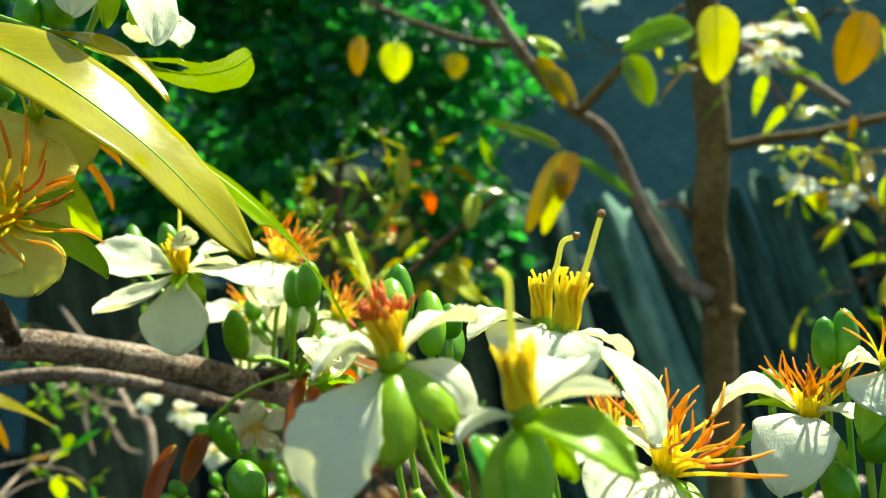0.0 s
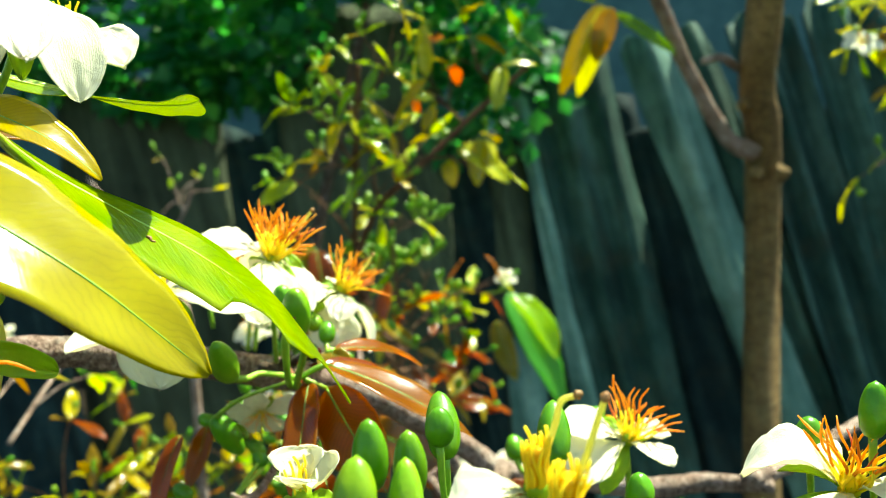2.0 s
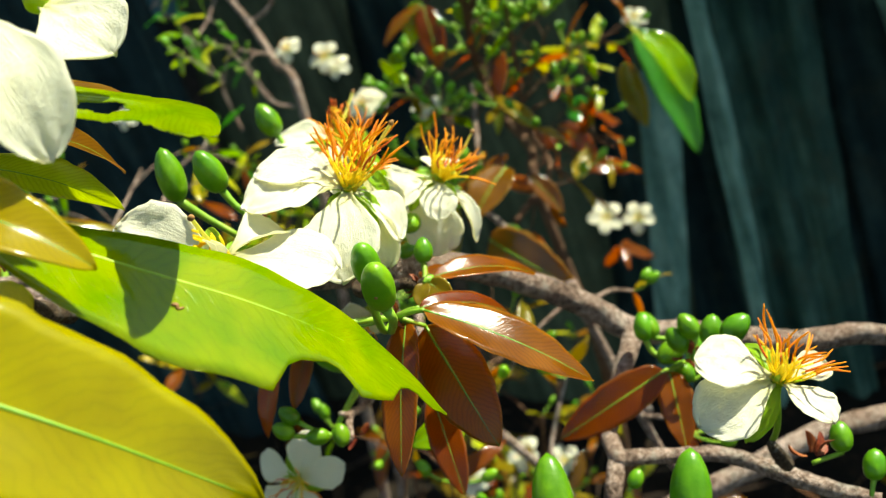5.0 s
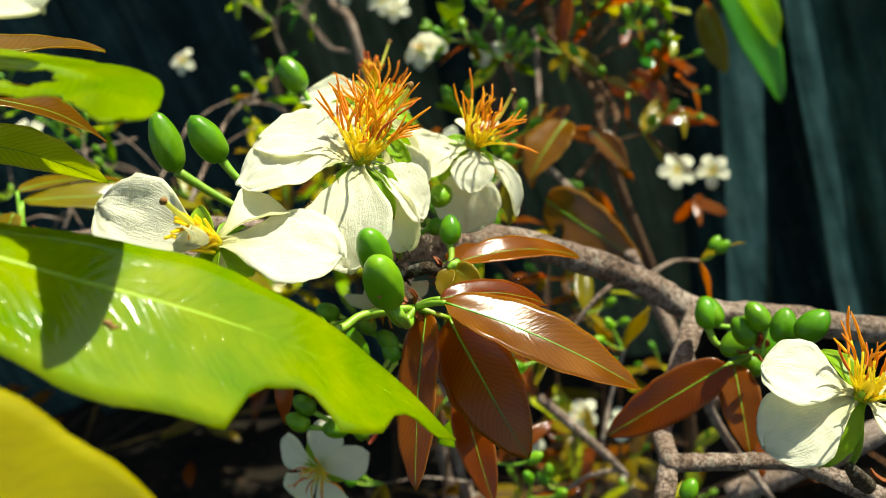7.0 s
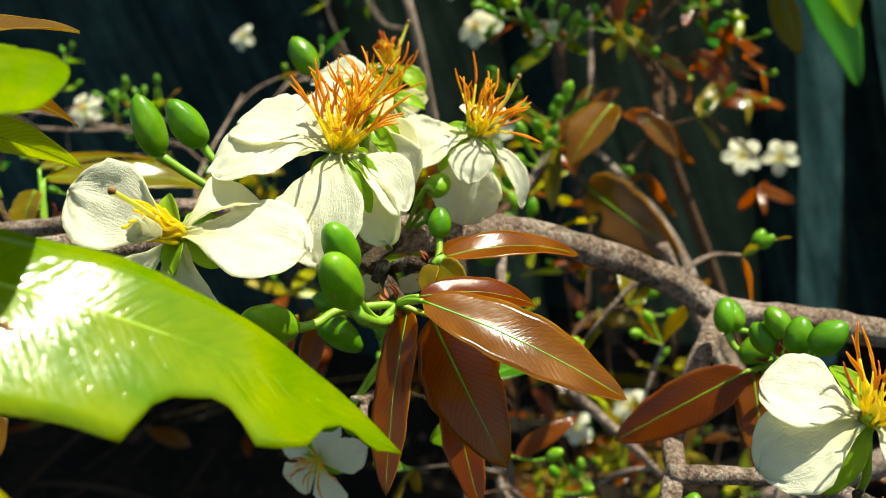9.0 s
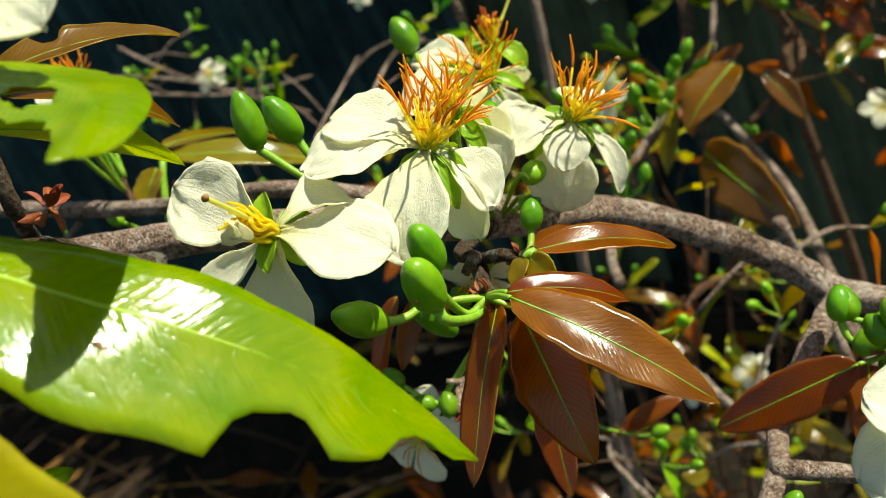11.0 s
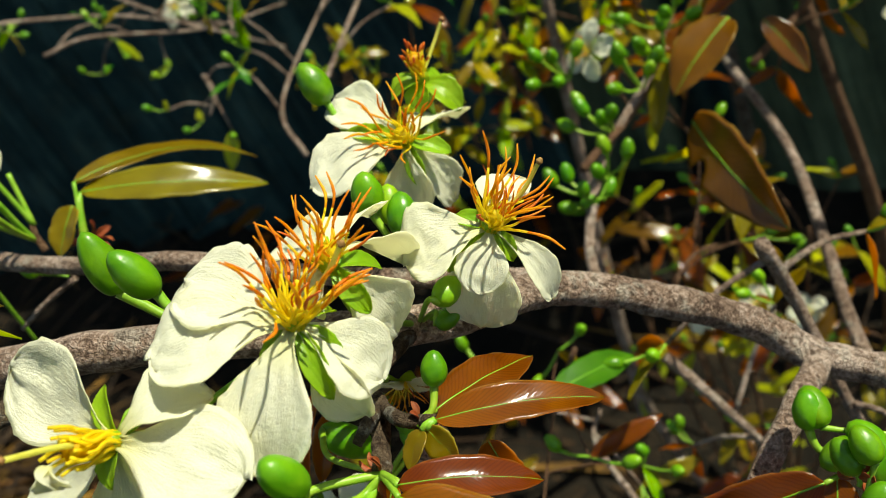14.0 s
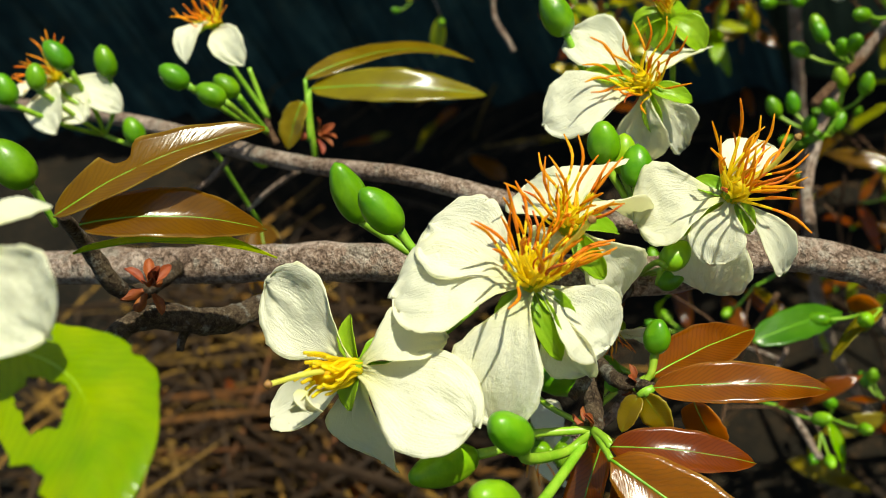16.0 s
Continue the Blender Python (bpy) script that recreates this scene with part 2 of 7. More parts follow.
def spline(points, steps=6):
    """A smooth line through the points."""
    p = [Vector(q) for q in points]
    if len(p) < 3:
        return [p[0].lerp(p[-1], i / steps) for i in range(steps + 1)]
    p = [2 * p[0] - p[1], *p, 2 * p[-1] - p[-2]]
    out = []
    for i in range(1, len(p) - 2):
        a, b, c, d = p[i - 1:i + 3]
        for k in range(steps):
            t = k / steps
            out.append(0.5 * (2 * b + (c - a) * t + (2 * a - 5 * b + 4 * c - d) * t * t + (3 * b - a - 3 * c + d) * t ** 3))
    return out + [p[-2]]


def tube(points, radii, sides=8, steps=6, rough=0.0, grain=120.0, rings=0.0, bm=None, flute=0.0):
    """A tapered round stem through the points; rough: uneven bark; rings: the scars of a short shoot."""
    line = spline(points, steps)
    bm = bm or bmesh.new()
    n = len(line) - 1
    side = Vector((0.3, 0.9, 0.2))
    prev = None
    for i, c in enumerate(line):
        along = (line[min(i + 1, n)] - line[max(i - 1, 0)]).normalized()
        side = (side - along * side.dot(along)).normalized()
        up = along.cross(side)
        x = i / n * (len(radii) - 1)
        k = min(int(x), len(radii) - 2)
        r = radii[k] + (radii[k + 1] - radii[k]) * (x - k)
        if rings:
            r *= 1 + rings * (i % 2)
        ring = []
        for j in range(sides):
            a = 2 * math.pi * j / sides
            d = side * math.cos(a) + up * math.sin(a)
            q = c + d * r * (1 + flute * (j % 2))
            if rough:
                q += d * r * rough * (noise.noise(q * grain) + 0.6 * noise.noise(q * grain * 3.1))
            ring.append(bm.verts.new(q))
        if prev:
            for j in range(sides):
                bm.faces.new((prev[j], prev[(j + 1) % sides], ring[(j + 1) % sides], ring[j]))
        else:
            bm.faces.new(ring[::-1])
        prev = ring
    bm.faces.new(prev)
    return bm


def sheet(where, width, nu, nv, thick, skip=None, us=None):
    """A thin closed blade over u along and v across. where(u, v): its place; width(u): the cuts (left, right) at u."""
    bm = bmesh.new()
    uvl = bm.loops.layers.uv.new("UVMap")
    top, low, coord = [], [], {}
    for i in range(nu + 1):
        u = us(i / nu) if us else i / nu
        left, right = width(u)
        rt, rl = [], []
        for j in range(nv + 1):
            v = -left + (left + right) * j / nv
            p = where(u, v)
            e = 1e-3
            du = where(min(u + e, 1), v) - where(max(u - e, 0), v)
            dv = where(u, v + e) - where(u, v - e)
            nrm = du.cross(dv)
            nrm = nrm.normalized() if nrm.length > 1e-14 else Vector((0, 0, 1))
            a, b = bm.verts.new(p + nrm * thick / 2), bm.verts.new(p - nrm * thick / 2)
            coord[a] = coord[b] = (u, v)
            rt.append(a), rl.append(b)
        top.append(rt), low.append(rl)
    keep = {}
    for i in range(nu):
        for j in range(nv):
            c = coord[top[i][j]], coord[top[i + 1][j + 1]]
            keep[i, j] = not (skip and skip((c[0][0] + c[1][0]) / 2, (c[0][1] + c[1][1]) / 2))
    for (i, j), ok in keep.items():
        if not ok:
            continue
        bm.faces.new((top[i][j], top[i + 1][j], top[i + 1][j + 1], top[i][j + 1]))
        bm.faces.new((low[i][j + 1], low[i + 1][j + 1], low[i + 1][j], low[i][j]))
        for (di, dj), (p, q) in {(-1, 0): ((i, j + 1), (i, j)), (1, 0): ((i + 1, j), (i + 1, j + 1)), (0, -1): ((i, j), (i + 1, j)), (0, 1): ((i + 1, j + 1), (i, j + 1))}.items():
            if not keep.get((i + di, j + dj)):
                t, l = (top[p[0]][p[1]], top[q[0]][q[1]]), (low[p[0]][p[1]], low[q[0]][q[1]])
                bm.faces.new((t[1], t[0], l[0], l[1]))
    for f in bm.faces:
        for lp in f.loops:
            lp[uvl].uv = coord[lp.vert]
    loose = [v for v in bm.verts if not v.link_faces]
    for v in loose:
        bm.verts.remove(v)
    bmesh.ops.remove_doubles(bm, verts=bm.verts, dist=1e-6)
    return bm


def axes(base, tip, facing):
    base, tip = Vector(base), Vector(tip)
    x = (tip - base).normalized()
    n = Vector(facing)
    n = (n - x * n.dot(x)).normalized()
    return base, tip, x, n, n.cross(x)


SEED = [0]


def leaf(parent, base, tip, width, facing, material, bend=0.06, fold=0.18, bites=(), hole=None, stem=None, label="", curl=0.0, rib=RIB, sway=0.0, fat=0.8, skew=(1.0, 1.0), blunt=0.72, arch=0.0, twist=0.0):
    """A leaf from base to tip; facing: the way its upper side looks. bites: (u, side, half length, depth) as shares."""
    SEED[0] += 1
    k = SEED[0] * 3.7
    base, tip, x, n, s = axes(base, tip, facing)
    start = base
    length = (tip - base).length
    a, b = 0.62 * fat, blunt
    peak = (a / (a + b)) ** a * (b / (a + b)) ** b

    def half(u):
        u = min(max(u, 0.0), 1.0)
        return width / 2 * (max(u, 1e-4) ** a * max(1 - u, 1e-4) ** b / peak if 0 < u < 1 else 0.02)

    def edges(u):
        out = []
        for sign in (-1, 1):
            w = 1.0 + 0.025 * math.sin(u * 31 + k + sign) + 0.03 * noise.noise(Vector((u * 26, sign * 9, k)))
            for at, sd, reach, deep in bites:
                if sd == sign and abs(u - at) < reach:
                    w = min(w, 1 - deep * (1 - ((u - at) / reach) ** 4) * (0.9 + 0.25 * noise.noise(Vector((u * 30, k, 1)))))
            out.append(max(w, 0.03) * skew[sign > 0])
        return out

    def where(u, v):
        w = half(u)
        rise = bend * length * 4 * u * (1 - u) + curl * length * u * u - arch * length * (1 - u) ** 4
        wave = 0.035 * width * math.sin(u * 9 + k) * v + 0.02 * width * noise.noise(Vector((u * 5, v * 2, k)))
        c, sn = math.cos(twist * (u - 0.6)), math.sin(twist * (u - 0.6))
        return start + x * (length * u) + s * (sway * length * 4 * u * (1 - u)) + n * rise + (s * c + n * sn) * (v * w) + (n * c - s * sn) * (fold * abs(v) ** 1.3 * w + wave)

    skip = None
    if hole:
        hu, hv, ru, rv = hole
        skip = lambda u, v: ((u - hu) / ru) ** 2 + ((v - hv) / rv) ** 2 < 1 + 0.22 * math.sin(5 * math.atan2(v - hv, (u - hu) * 3) + k)
    fine = 110 if hole else 40 if bites else 26
    blade = part("leaf", sheet(where, edges, fine, 48 if hole else 10, 0.00022, skip), material, parent, label)
    line = [where(u / 12, 0) - n * 0.00008 for u in range(13)]
    sunk = 0.0001 if rib is RIB_SOFT else -0.0001
    thick = min(0.00046 * width / 0.02, 0.0006)
    mid = tube([p - n * sunk for p in line], (thick, thick * 0.66, 0.00012), 6, 2)
    part("midrib", mid, rib, blade)
    if stem is not None:
        q, base = Vector(stem), where(0, 0)
        part("leaf_stalk", tube((q, q.lerp(base, 0.5) + n * 0.0006, base), (0.0009, 0.0008, 0.0007), 6, 4), STALK, blade)
    return blade


def petal(parent, base, tip, width, axis, cup=0.12, bend=0.10, ruffle=0.10, name="petal", material=None, round_at=0.62, claw=0.12, label="", twist=0.0, tear=0.0, thick=0.00016):
    """A clawed, rounded petal from base to tip that looks along axis."""
    SEED[0] += 1
    k = SEED[0] * 2.3
    base, tip, x, n, s = axes(base, tip, axis)
    length = (tip - base).length

    def half(u):
        if u > round_at:
            q = (u - round_at) / (1 - round_at)
            return width / 2 * math.sqrt(max(1 - q * q, 0.0004))
        q = u / round_at
        return width / 2 * (claw + (1 - claw) * q * q * (3 - 2 * q))

    def edges(u):
        return [1 + 0.07 * noise.noise(Vector((u * 9, sign * 5, k))) + 0.03 * noise.noise(Vector((u * 31, sign * 5, k))) + tear * noise.noise(Vector((u * 22, sign * 7, k))) for sign in (-1, 1)]

    def where(u, v):
        w = half(u)
        end = 1 + (0.06 * noise.noise(Vector((v * 3, k, 4))) + 0.025 * noise.noise(Vector((v * 11, k, 4)))) * u * u
        rise = bend * length * 4 * u * (1 - u) + cup * w * v * v
        rim = max(abs(v), u) ** 3
        rise += ruffle * width * rim * 0.5 * noise.noise(Vector((u * 4 + k, v * 2.5, k))) + 0.032 * width * noise.noise(Vector((u * 6, v * 4, k + 9))) + 0.018 * width * noise.noise(Vector((u * 17, v * 11, k + 5)))
        c, sn = math.cos(twist * u), math.sin(twist * u)
        return base + x * (length * u * end) + (s * c + n * sn) * (v * w) + (n * c - s * sn) * rise

    spread = lambda q: 1 - (1 - q) ** 1.6
    return part(name, sheet(where, edges, 24, 16, thick, None, spread), material or PETAL, parent, label)


def stamen_mesh(name, bend, length, anther, red):
    """One stamen standing on the origin along z."""
    pts = [Vector((bend * length * (i / 4) ** 2, 0.08 * length * math.sin(i * 1.4 + bend * 9), length * i / 4 * (1 - 0.25 * abs(bend) * i / 4))) for i in range(5)]
    line = spline(pts, 3)
    cut = int(len(line) * (1 - anther))
    bm = tube(line[:cut + 1], (0.00038, 0.00030, 0.00026), 6, 1)
    first = len(bm.faces)
    if anther:
        tube(line[cut:], (0.00026, 0.00033, 0.00030, 0.00014), 6, 1, 0.25, 900.0, bm=bm)
    bm.faces.ensure_lookup_table()
    for f in bm.faces[first:]:
        f.material_index = 1
    me = bpy.data.meshes.new(name)
    bm.to_mesh(me)
    bm.free()
    for f in me.polygons:
        f.use_smooth = True
    for m in (FILAMENT, ANTHER_RED if red else ANTHER):
        me.materials.append(m)
    return me


STAMENS = [stamen_mesh("stamen", b, ln, a, red) for b, ln, a, red in
           ((0.04, 0.0165, 0.52, False), (0.20, 0.0165, 0.48, False), (-0.15, 0.0135, 0.55, False), (0.35, 0.0150, 0.48, False), (0.10, 0.0120, 0.6, True), (-0.25, 0.0150, 0.5, False), (0.08, 0.0180, 0.42, False))]
STUBS = [stamen_mesh("stamen", b, ln, 0.0, False) for b, ln in ((0.02, 0.0085), (0.05, 0.0075), (0.09, 0.0090), (-0.03, 0.0070))]
STUBS_TIPPED = [stamen_mesh("stamen", b, ln, 0.3, True) for b, ln in ((0.04, 0.0090), (0.35, 0.0085), (-0.05, 0.0105), (0.05, 0.0080))]


def stamens(parent, centre, axis, count, spread, meshes, size=1.0, lean=None, rng=random.Random(5)):
    axis = Vector(axis).normalized()
    tight = meshes in (STUBS, STUBS_TIPPED)
    turn = axis.to_track_quat("Z", "Y").to_matrix().to_4x4()
    for i in range(count):
        a = i * 2.39996
        r = math.sqrt((i + 0.5) / count)
        tilt = radians(spread) * r * rng.uniform(0.75, 1.15) * (0.65 if tight else 1.0)
        foot = Vector((math.cos(a), math.sin(a), 0)) * (0.0014 if tight else 0.0017) * r * size
        m = Matrix.Translation(Vector(centre)) @ turn @ Matrix.Translation(foot) @ Matrix.Rotation(a, 4, "Z") @ Matrix.Rotation(tilt, 4, "Y") @ Matrix.Rotation(rng.uniform(-0.5, 0.5), 4, "Z")
        if lean:
            q = Vector((0, 0, 1)).rotation_difference(Vector((lean[0], lean[1], 1)))
            m = Matrix.Translation(Vector(centre)) @ q.to_matrix().to_4x4() @ Matrix.Translation(-Vector(centre)) @ m
        part("stamen", rng.choice(meshes), None, parent, m=m @ Matrix.Scale(size * (rng.uniform(0.86, 1.06) if tight else rng.uniform(0.85, 1.12) * (0.62 + 0.38 * min(1.0, 1.6 * r))), 4))


def receptacle(parent, centre, axis, r=0.0022):
    a = Vector(axis).normalized()
    c = Vector(centre)
    part("receptacle", tube((c - a * 0.0022, c - a * 0.0008, c + a * 0.0012, c + a * 0.0022), (0.0009, r, r * 0.95, r * 0.5), 10, 3), SEPAL, parent)


def column(parent, centre, axis, r, height, material):
    """The packed filaments at the heart of a spent flower."""
    c, a = Vector(centre), Vector(axis).normalized()
    part("filament_column", tube((c - a * 0.001, c + a * height * 0.3, c + a * height * 0.7, c + a * height), (r, r * 0.95, r * 1.05, r * 1.1), 24, 4, 0.10, 900.0, flute=0.2), material, parent)


def style_of(parent, points, material=None):
    pts = [Vector(p) for p in points]
    st = part("style", tube(pts, (0.0006, 0.00055, 0.0005), 8, 5), material or STYLE, parent)
    d = (pts[-1] - pts[-2]).normalized()
    part("stigma", tube((pts[-1] - d * 0.0003, pts[-1] + d * 0.0004, pts[-1] + d * 0.0012), (0.0005, 0.0009, 0.0004), 8, 3), KNOB, parent)
    return st


def bud_mesh(name, point):
    """A closed bud of length 1 on the origin along z, five overlapping sepals showing as soft ridges."""
    bm = bmesh.new()
    prof = []
    for i in range(15):
        t = i / 14
        q = 2 * t - 1
        r = 0.5 * max(1 - abs(q) ** 2.3, 0.0) ** 0.5 * (1 - 0.62 * point * max(q, 0.0) ** 1.4) * (1 - 0.05 * q)
        prof.append((t, max(r, 0.03 if 0 < i < 14 else 0.0)))
    rows = []
    for t, r in prof:
        if r <= 0.0:
            rows.append([bm.verts.new((0, 0, t))])
            continue
        row = []
        for j in range(30):
            a = 2 * math.pi * j / 30
            wrap = (3 * a / (2 * math.pi) + 0.45 * t) % 1.0
            q = r * (0.925 + 0.085 * wrap ** 0.6)
            row.append(bm.verts.new((q * math.cos(a), q * math.sin(a), t)))
        rows.append(row)
    for a, b in zip(rows, rows[1:]):
        m = max(len(a), len(b))
        for j in range(m):
            vs = [a[j % len(a)], a[(j + 1) % len(a)], b[(j + 1) % len(b)], b[j % len(b)]]
            bm.faces.new(list(dict.fromkeys(vs)))
    me = bpy.data.meshes.new(name)
    bm.to_mesh(me)
    bm.free()
    for f in me.polygons:
        f.use_smooth = True
    return me


BUD_MESH = {}


def bud(parent, foot, tip, width, stalk=None, material=None, label="", point=0.35, thick=0.0007, name="bud"):
    """A bud from foot to tip on a curved stalk through the points of stalk, which ends at the foot."""
    material = material or BUD
    key = (material.name, point)
    if key not in BUD_MESH:
        BUD_MESH[key] = bud_mesh("bud", point)
        BUD_MESH[key].materials.append(material)
    foot, tip = Vector(foot), Vector(tip)
    ln = (tip - foot).length
    if ln < 1.4 * width:
        grow = (tip - foot) * (0.5 * (1.4 * width / ln - 1))
        foot, tip, ln = foot - grow, tip + grow, 1.4 * width
    m = Matrix.Translation(foot) @ (tip - foot).to_track_quat("Z", "Y").to_matrix().to_4x4() @ Matrix.Diagonal((width, width, ln, 1))
    ob = part(name, BUD_MESH[key], None, parent, label, m)
    if stalk:
        part("stalk", tube([*stalk, foot + (tip - foot) * 0.04], (thick * 0.9, thick, thick * 1.25), 8, 5), STALK, ob)
    return ob


def scales(parent, centre, count, size, rng):
    """Dry red-brown bud scales round a node."""
    for i in range(count):
        d = Vector((rng.uniform(-1, 1), rng.uniform(-1, 1), rng.uniform(-0.6, 1))).normalized()
        c = Vector(centre) + d * size * 0.3
        petal(parent, c, c + d * size, size * 0.45, d.orthogonal(), 0.6, 0.1, 0.1, "bud_scale", SCALE, 0.45, 0.4)


# ---- the ground and what closes the place ----
RNG = random.Random(11)


def ground():
    s = Shade("soil")
    col = s.ramp(s.noise(9.0, 8.0, 0.7), (0.3, (0.008, 0.007, 0.006)), (0.5, (0.017, 0.014, 0.010)), (0.7, (0.040, 0.027, 0.016)))
    col = s.mix(s.ramp(s.noise(60.0, 4.0), (0.6, (0, 0, 0)), (0.7, (1, 1, 1))), col, (0.07, 0.04, 0.02))
    mat = s.finish(col, 0.95, s.bump(s.noise(120.0, 6.0, 0.7), 1.0, 0.01), 0.1)
    bm = bmesh.new()
    steps = [-60, -20, -6, -2.5] + [-1.5 + 0.06 * i for i in range(60)] + [2.5, 6, 20, 60]
    grid = [[bm.verts.new((x, y + 0.6, 0.02 * noise.noise(Vector((x * 3, y * 3, 0))) + 0.008 * noise.noise(Vector((x * 14, y * 14, 3))) if abs(x) < 2.2 and abs(y) < 2.2 else 0.0)) for y in steps] for x in steps]
    for i in range(len(steps) - 1):
        for j in range(len(steps) - 1):
            bm.faces.new((grid[i][j], grid[i + 1][j], grid[i + 1][j + 1], grid[i][j + 1]))
    me = bpy.data.meshes.new("ground")
    bm.to_mesh(me)
    bm.free()
    me.materials.append(mat)
    tagged(new("ground", me), "dark bare garden soil strewn with dry litter", "ground", kind="structure")


ground()


def litter():
    """Dry grass and curled strips lying over the soil below the branch, too many to count."""
    s = Shade("dry_straw")
    r = s.node("NewGeometry").outputs["Random Per Island"]
    # most strands near black: shade of the gaps between straws painted into them
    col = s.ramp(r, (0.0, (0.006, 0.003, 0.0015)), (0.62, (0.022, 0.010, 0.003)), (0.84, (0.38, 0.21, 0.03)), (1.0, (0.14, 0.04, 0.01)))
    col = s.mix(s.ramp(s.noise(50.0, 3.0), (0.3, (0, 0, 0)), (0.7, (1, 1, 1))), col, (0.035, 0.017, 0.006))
    mat = s.finish(col, 0.75, s.bump(s.noise(200.0, 3.0), 0.4, 0.001), 0.3, 0.15, (0.4, 0.3, 0.1, 1))
    rng = random.Random(3)
    bm = bmesh.new()
    for i in range(760):
        x, y = (rng.gauss(-1.02, 0.26), rng.gauss(0.24, 0.19)) if i % 5 else (rng.uniform(-1.7, 0.7), rng.uniform(-0.1, 1.2))
        a = rng.gauss(0.5, 0.7)
        ln, w = rng.uniform(0.12, 0.5), rng.uniform(0.0018, 0.0075)
        z = rng.uniform(0.01, 0.09)
        d = Vector((math.cos(a), math.sin(a), rng.uniform(-0.12, 0.12)))
        q = Vector((-d.y, d.x, rng.uniform(-0.5, 0.5))) * w
        bow = rng.uniform(-0.12, 0.12) * ln
        hump = rng.uniform(-0.02, 0.08) * ln * 3
        prev = None
        for k in range(7):
            t = k / 6
            c = Vector((x, y, z)) + d * (ln * (t - 0.5)) + Vector((-d.y, d.x, 0)) * bow * 4 * t * (1 - t) + Vector((0, 0, hump * t * (1 - t)))
            c.z = max(c.z, 0.015)
            f = 0.3 + 0.7 * math.sin(math.pi * min(0.05 + t, 1.0))
            row = [bm.verts.new(c - q * f), bm.verts.new(c + Vector((0, 0, w * 0.5))), bm.verts.new(c + q * f)]
            if prev:
                bm.faces.new((prev[0], prev[1], row[1], row[0]))
                bm.faces.new((prev[1], prev[2], row[2], row[1]))
            prev = row
    me = bpy.data.meshes.new("dry_grass")
    bm.to_mesh(me)
    bm.free()
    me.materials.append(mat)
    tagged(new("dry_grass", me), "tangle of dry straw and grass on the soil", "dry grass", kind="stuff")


litter()


def sheet_material(name, low, mid, high, moss=0.3):
    """Weathered sheet: streaks that run down its length, blotches, mossy stains."""
    s = Shade(name)
    at = s.node("SeparateXYZ", Vector=s.place())
    along = s.math("MULTIPLY_ADD", at.outputs["Z"], 0.26, at.outputs["X"])
    slant = s.node("CombineXYZ", X=s.math("MULTIPLY", along, 34.0), Y=0.0, Z=s.math("MULTIPLY", at.outputs["Z"], 2.6)).outputs[0]
    streak = s.noise(1.0, 6.0, 0.65, slant)
    big = s.noise(7.0, 6.0, 0.7)
    col = s.ramp(s.math("MULTIPLY_ADD", streak, 0.6, s.math("MULTIPLY", big, 0.4)), (0.39, low), (0.50, mid), (0.62, high))
    stain = s.ramp(s.noise(15.0, 6.0, 0.7), (0.50, (0, 0, 0)), (0.66, (1, 1, 1)))
    col = s.mix(s.math("MULTIPLY", stain, moss), col, (0.05, 0.055, 0.03))
    specks = s.ramp(s.noise(110.0, 3.0), (0.66, (0, 0, 0)), (0.74, (1, 1, 1)))
    col = s.vary(s.mix(s.math("MULTIPLY", specks, 0.35), col, high), 0.12, 0.01)
    return s.finish(col, 0.85, s.bump(s.math("ADD", s.noise(160.0, 5.0), s.math("MULTIPLY", streak, 1.5)), 0.7, 0.003), 0.2)


# paler version of the grey sheet: light caught by some strips is painted in
SHEET_LIT = sheet_material("sheet_lit", (0.0452, 0.1020, 0.0780), (0.1292, 0.2448, 0.1936), (0.2713, 0.4216, 0.3352), 0.35)
SHEET_GREY = sheet_material("sheet_grey", (0.0087, 0.0277, 0.0211), (0.0276, 0.0713, 0.0531), (0.0940, 0.1782, 0.1353), 0.5)
SHEET_OLIVE = sheet_material("board_olive", (0.0232, 0.0330, 0.0172), (0.0594, 0.0759, 0.0415), (0.1122, 0.1402, 0.0786), 0.5)
# near-black version of the fence material: shade is put into the colour
SHEET_SHADED = sheet_material("board_shaded", (0.0045, 0.0138, 0.0150), (0.0128, 0.0328, 0.0330), (0.0413, 0.0820, 0.0750), 0.3)


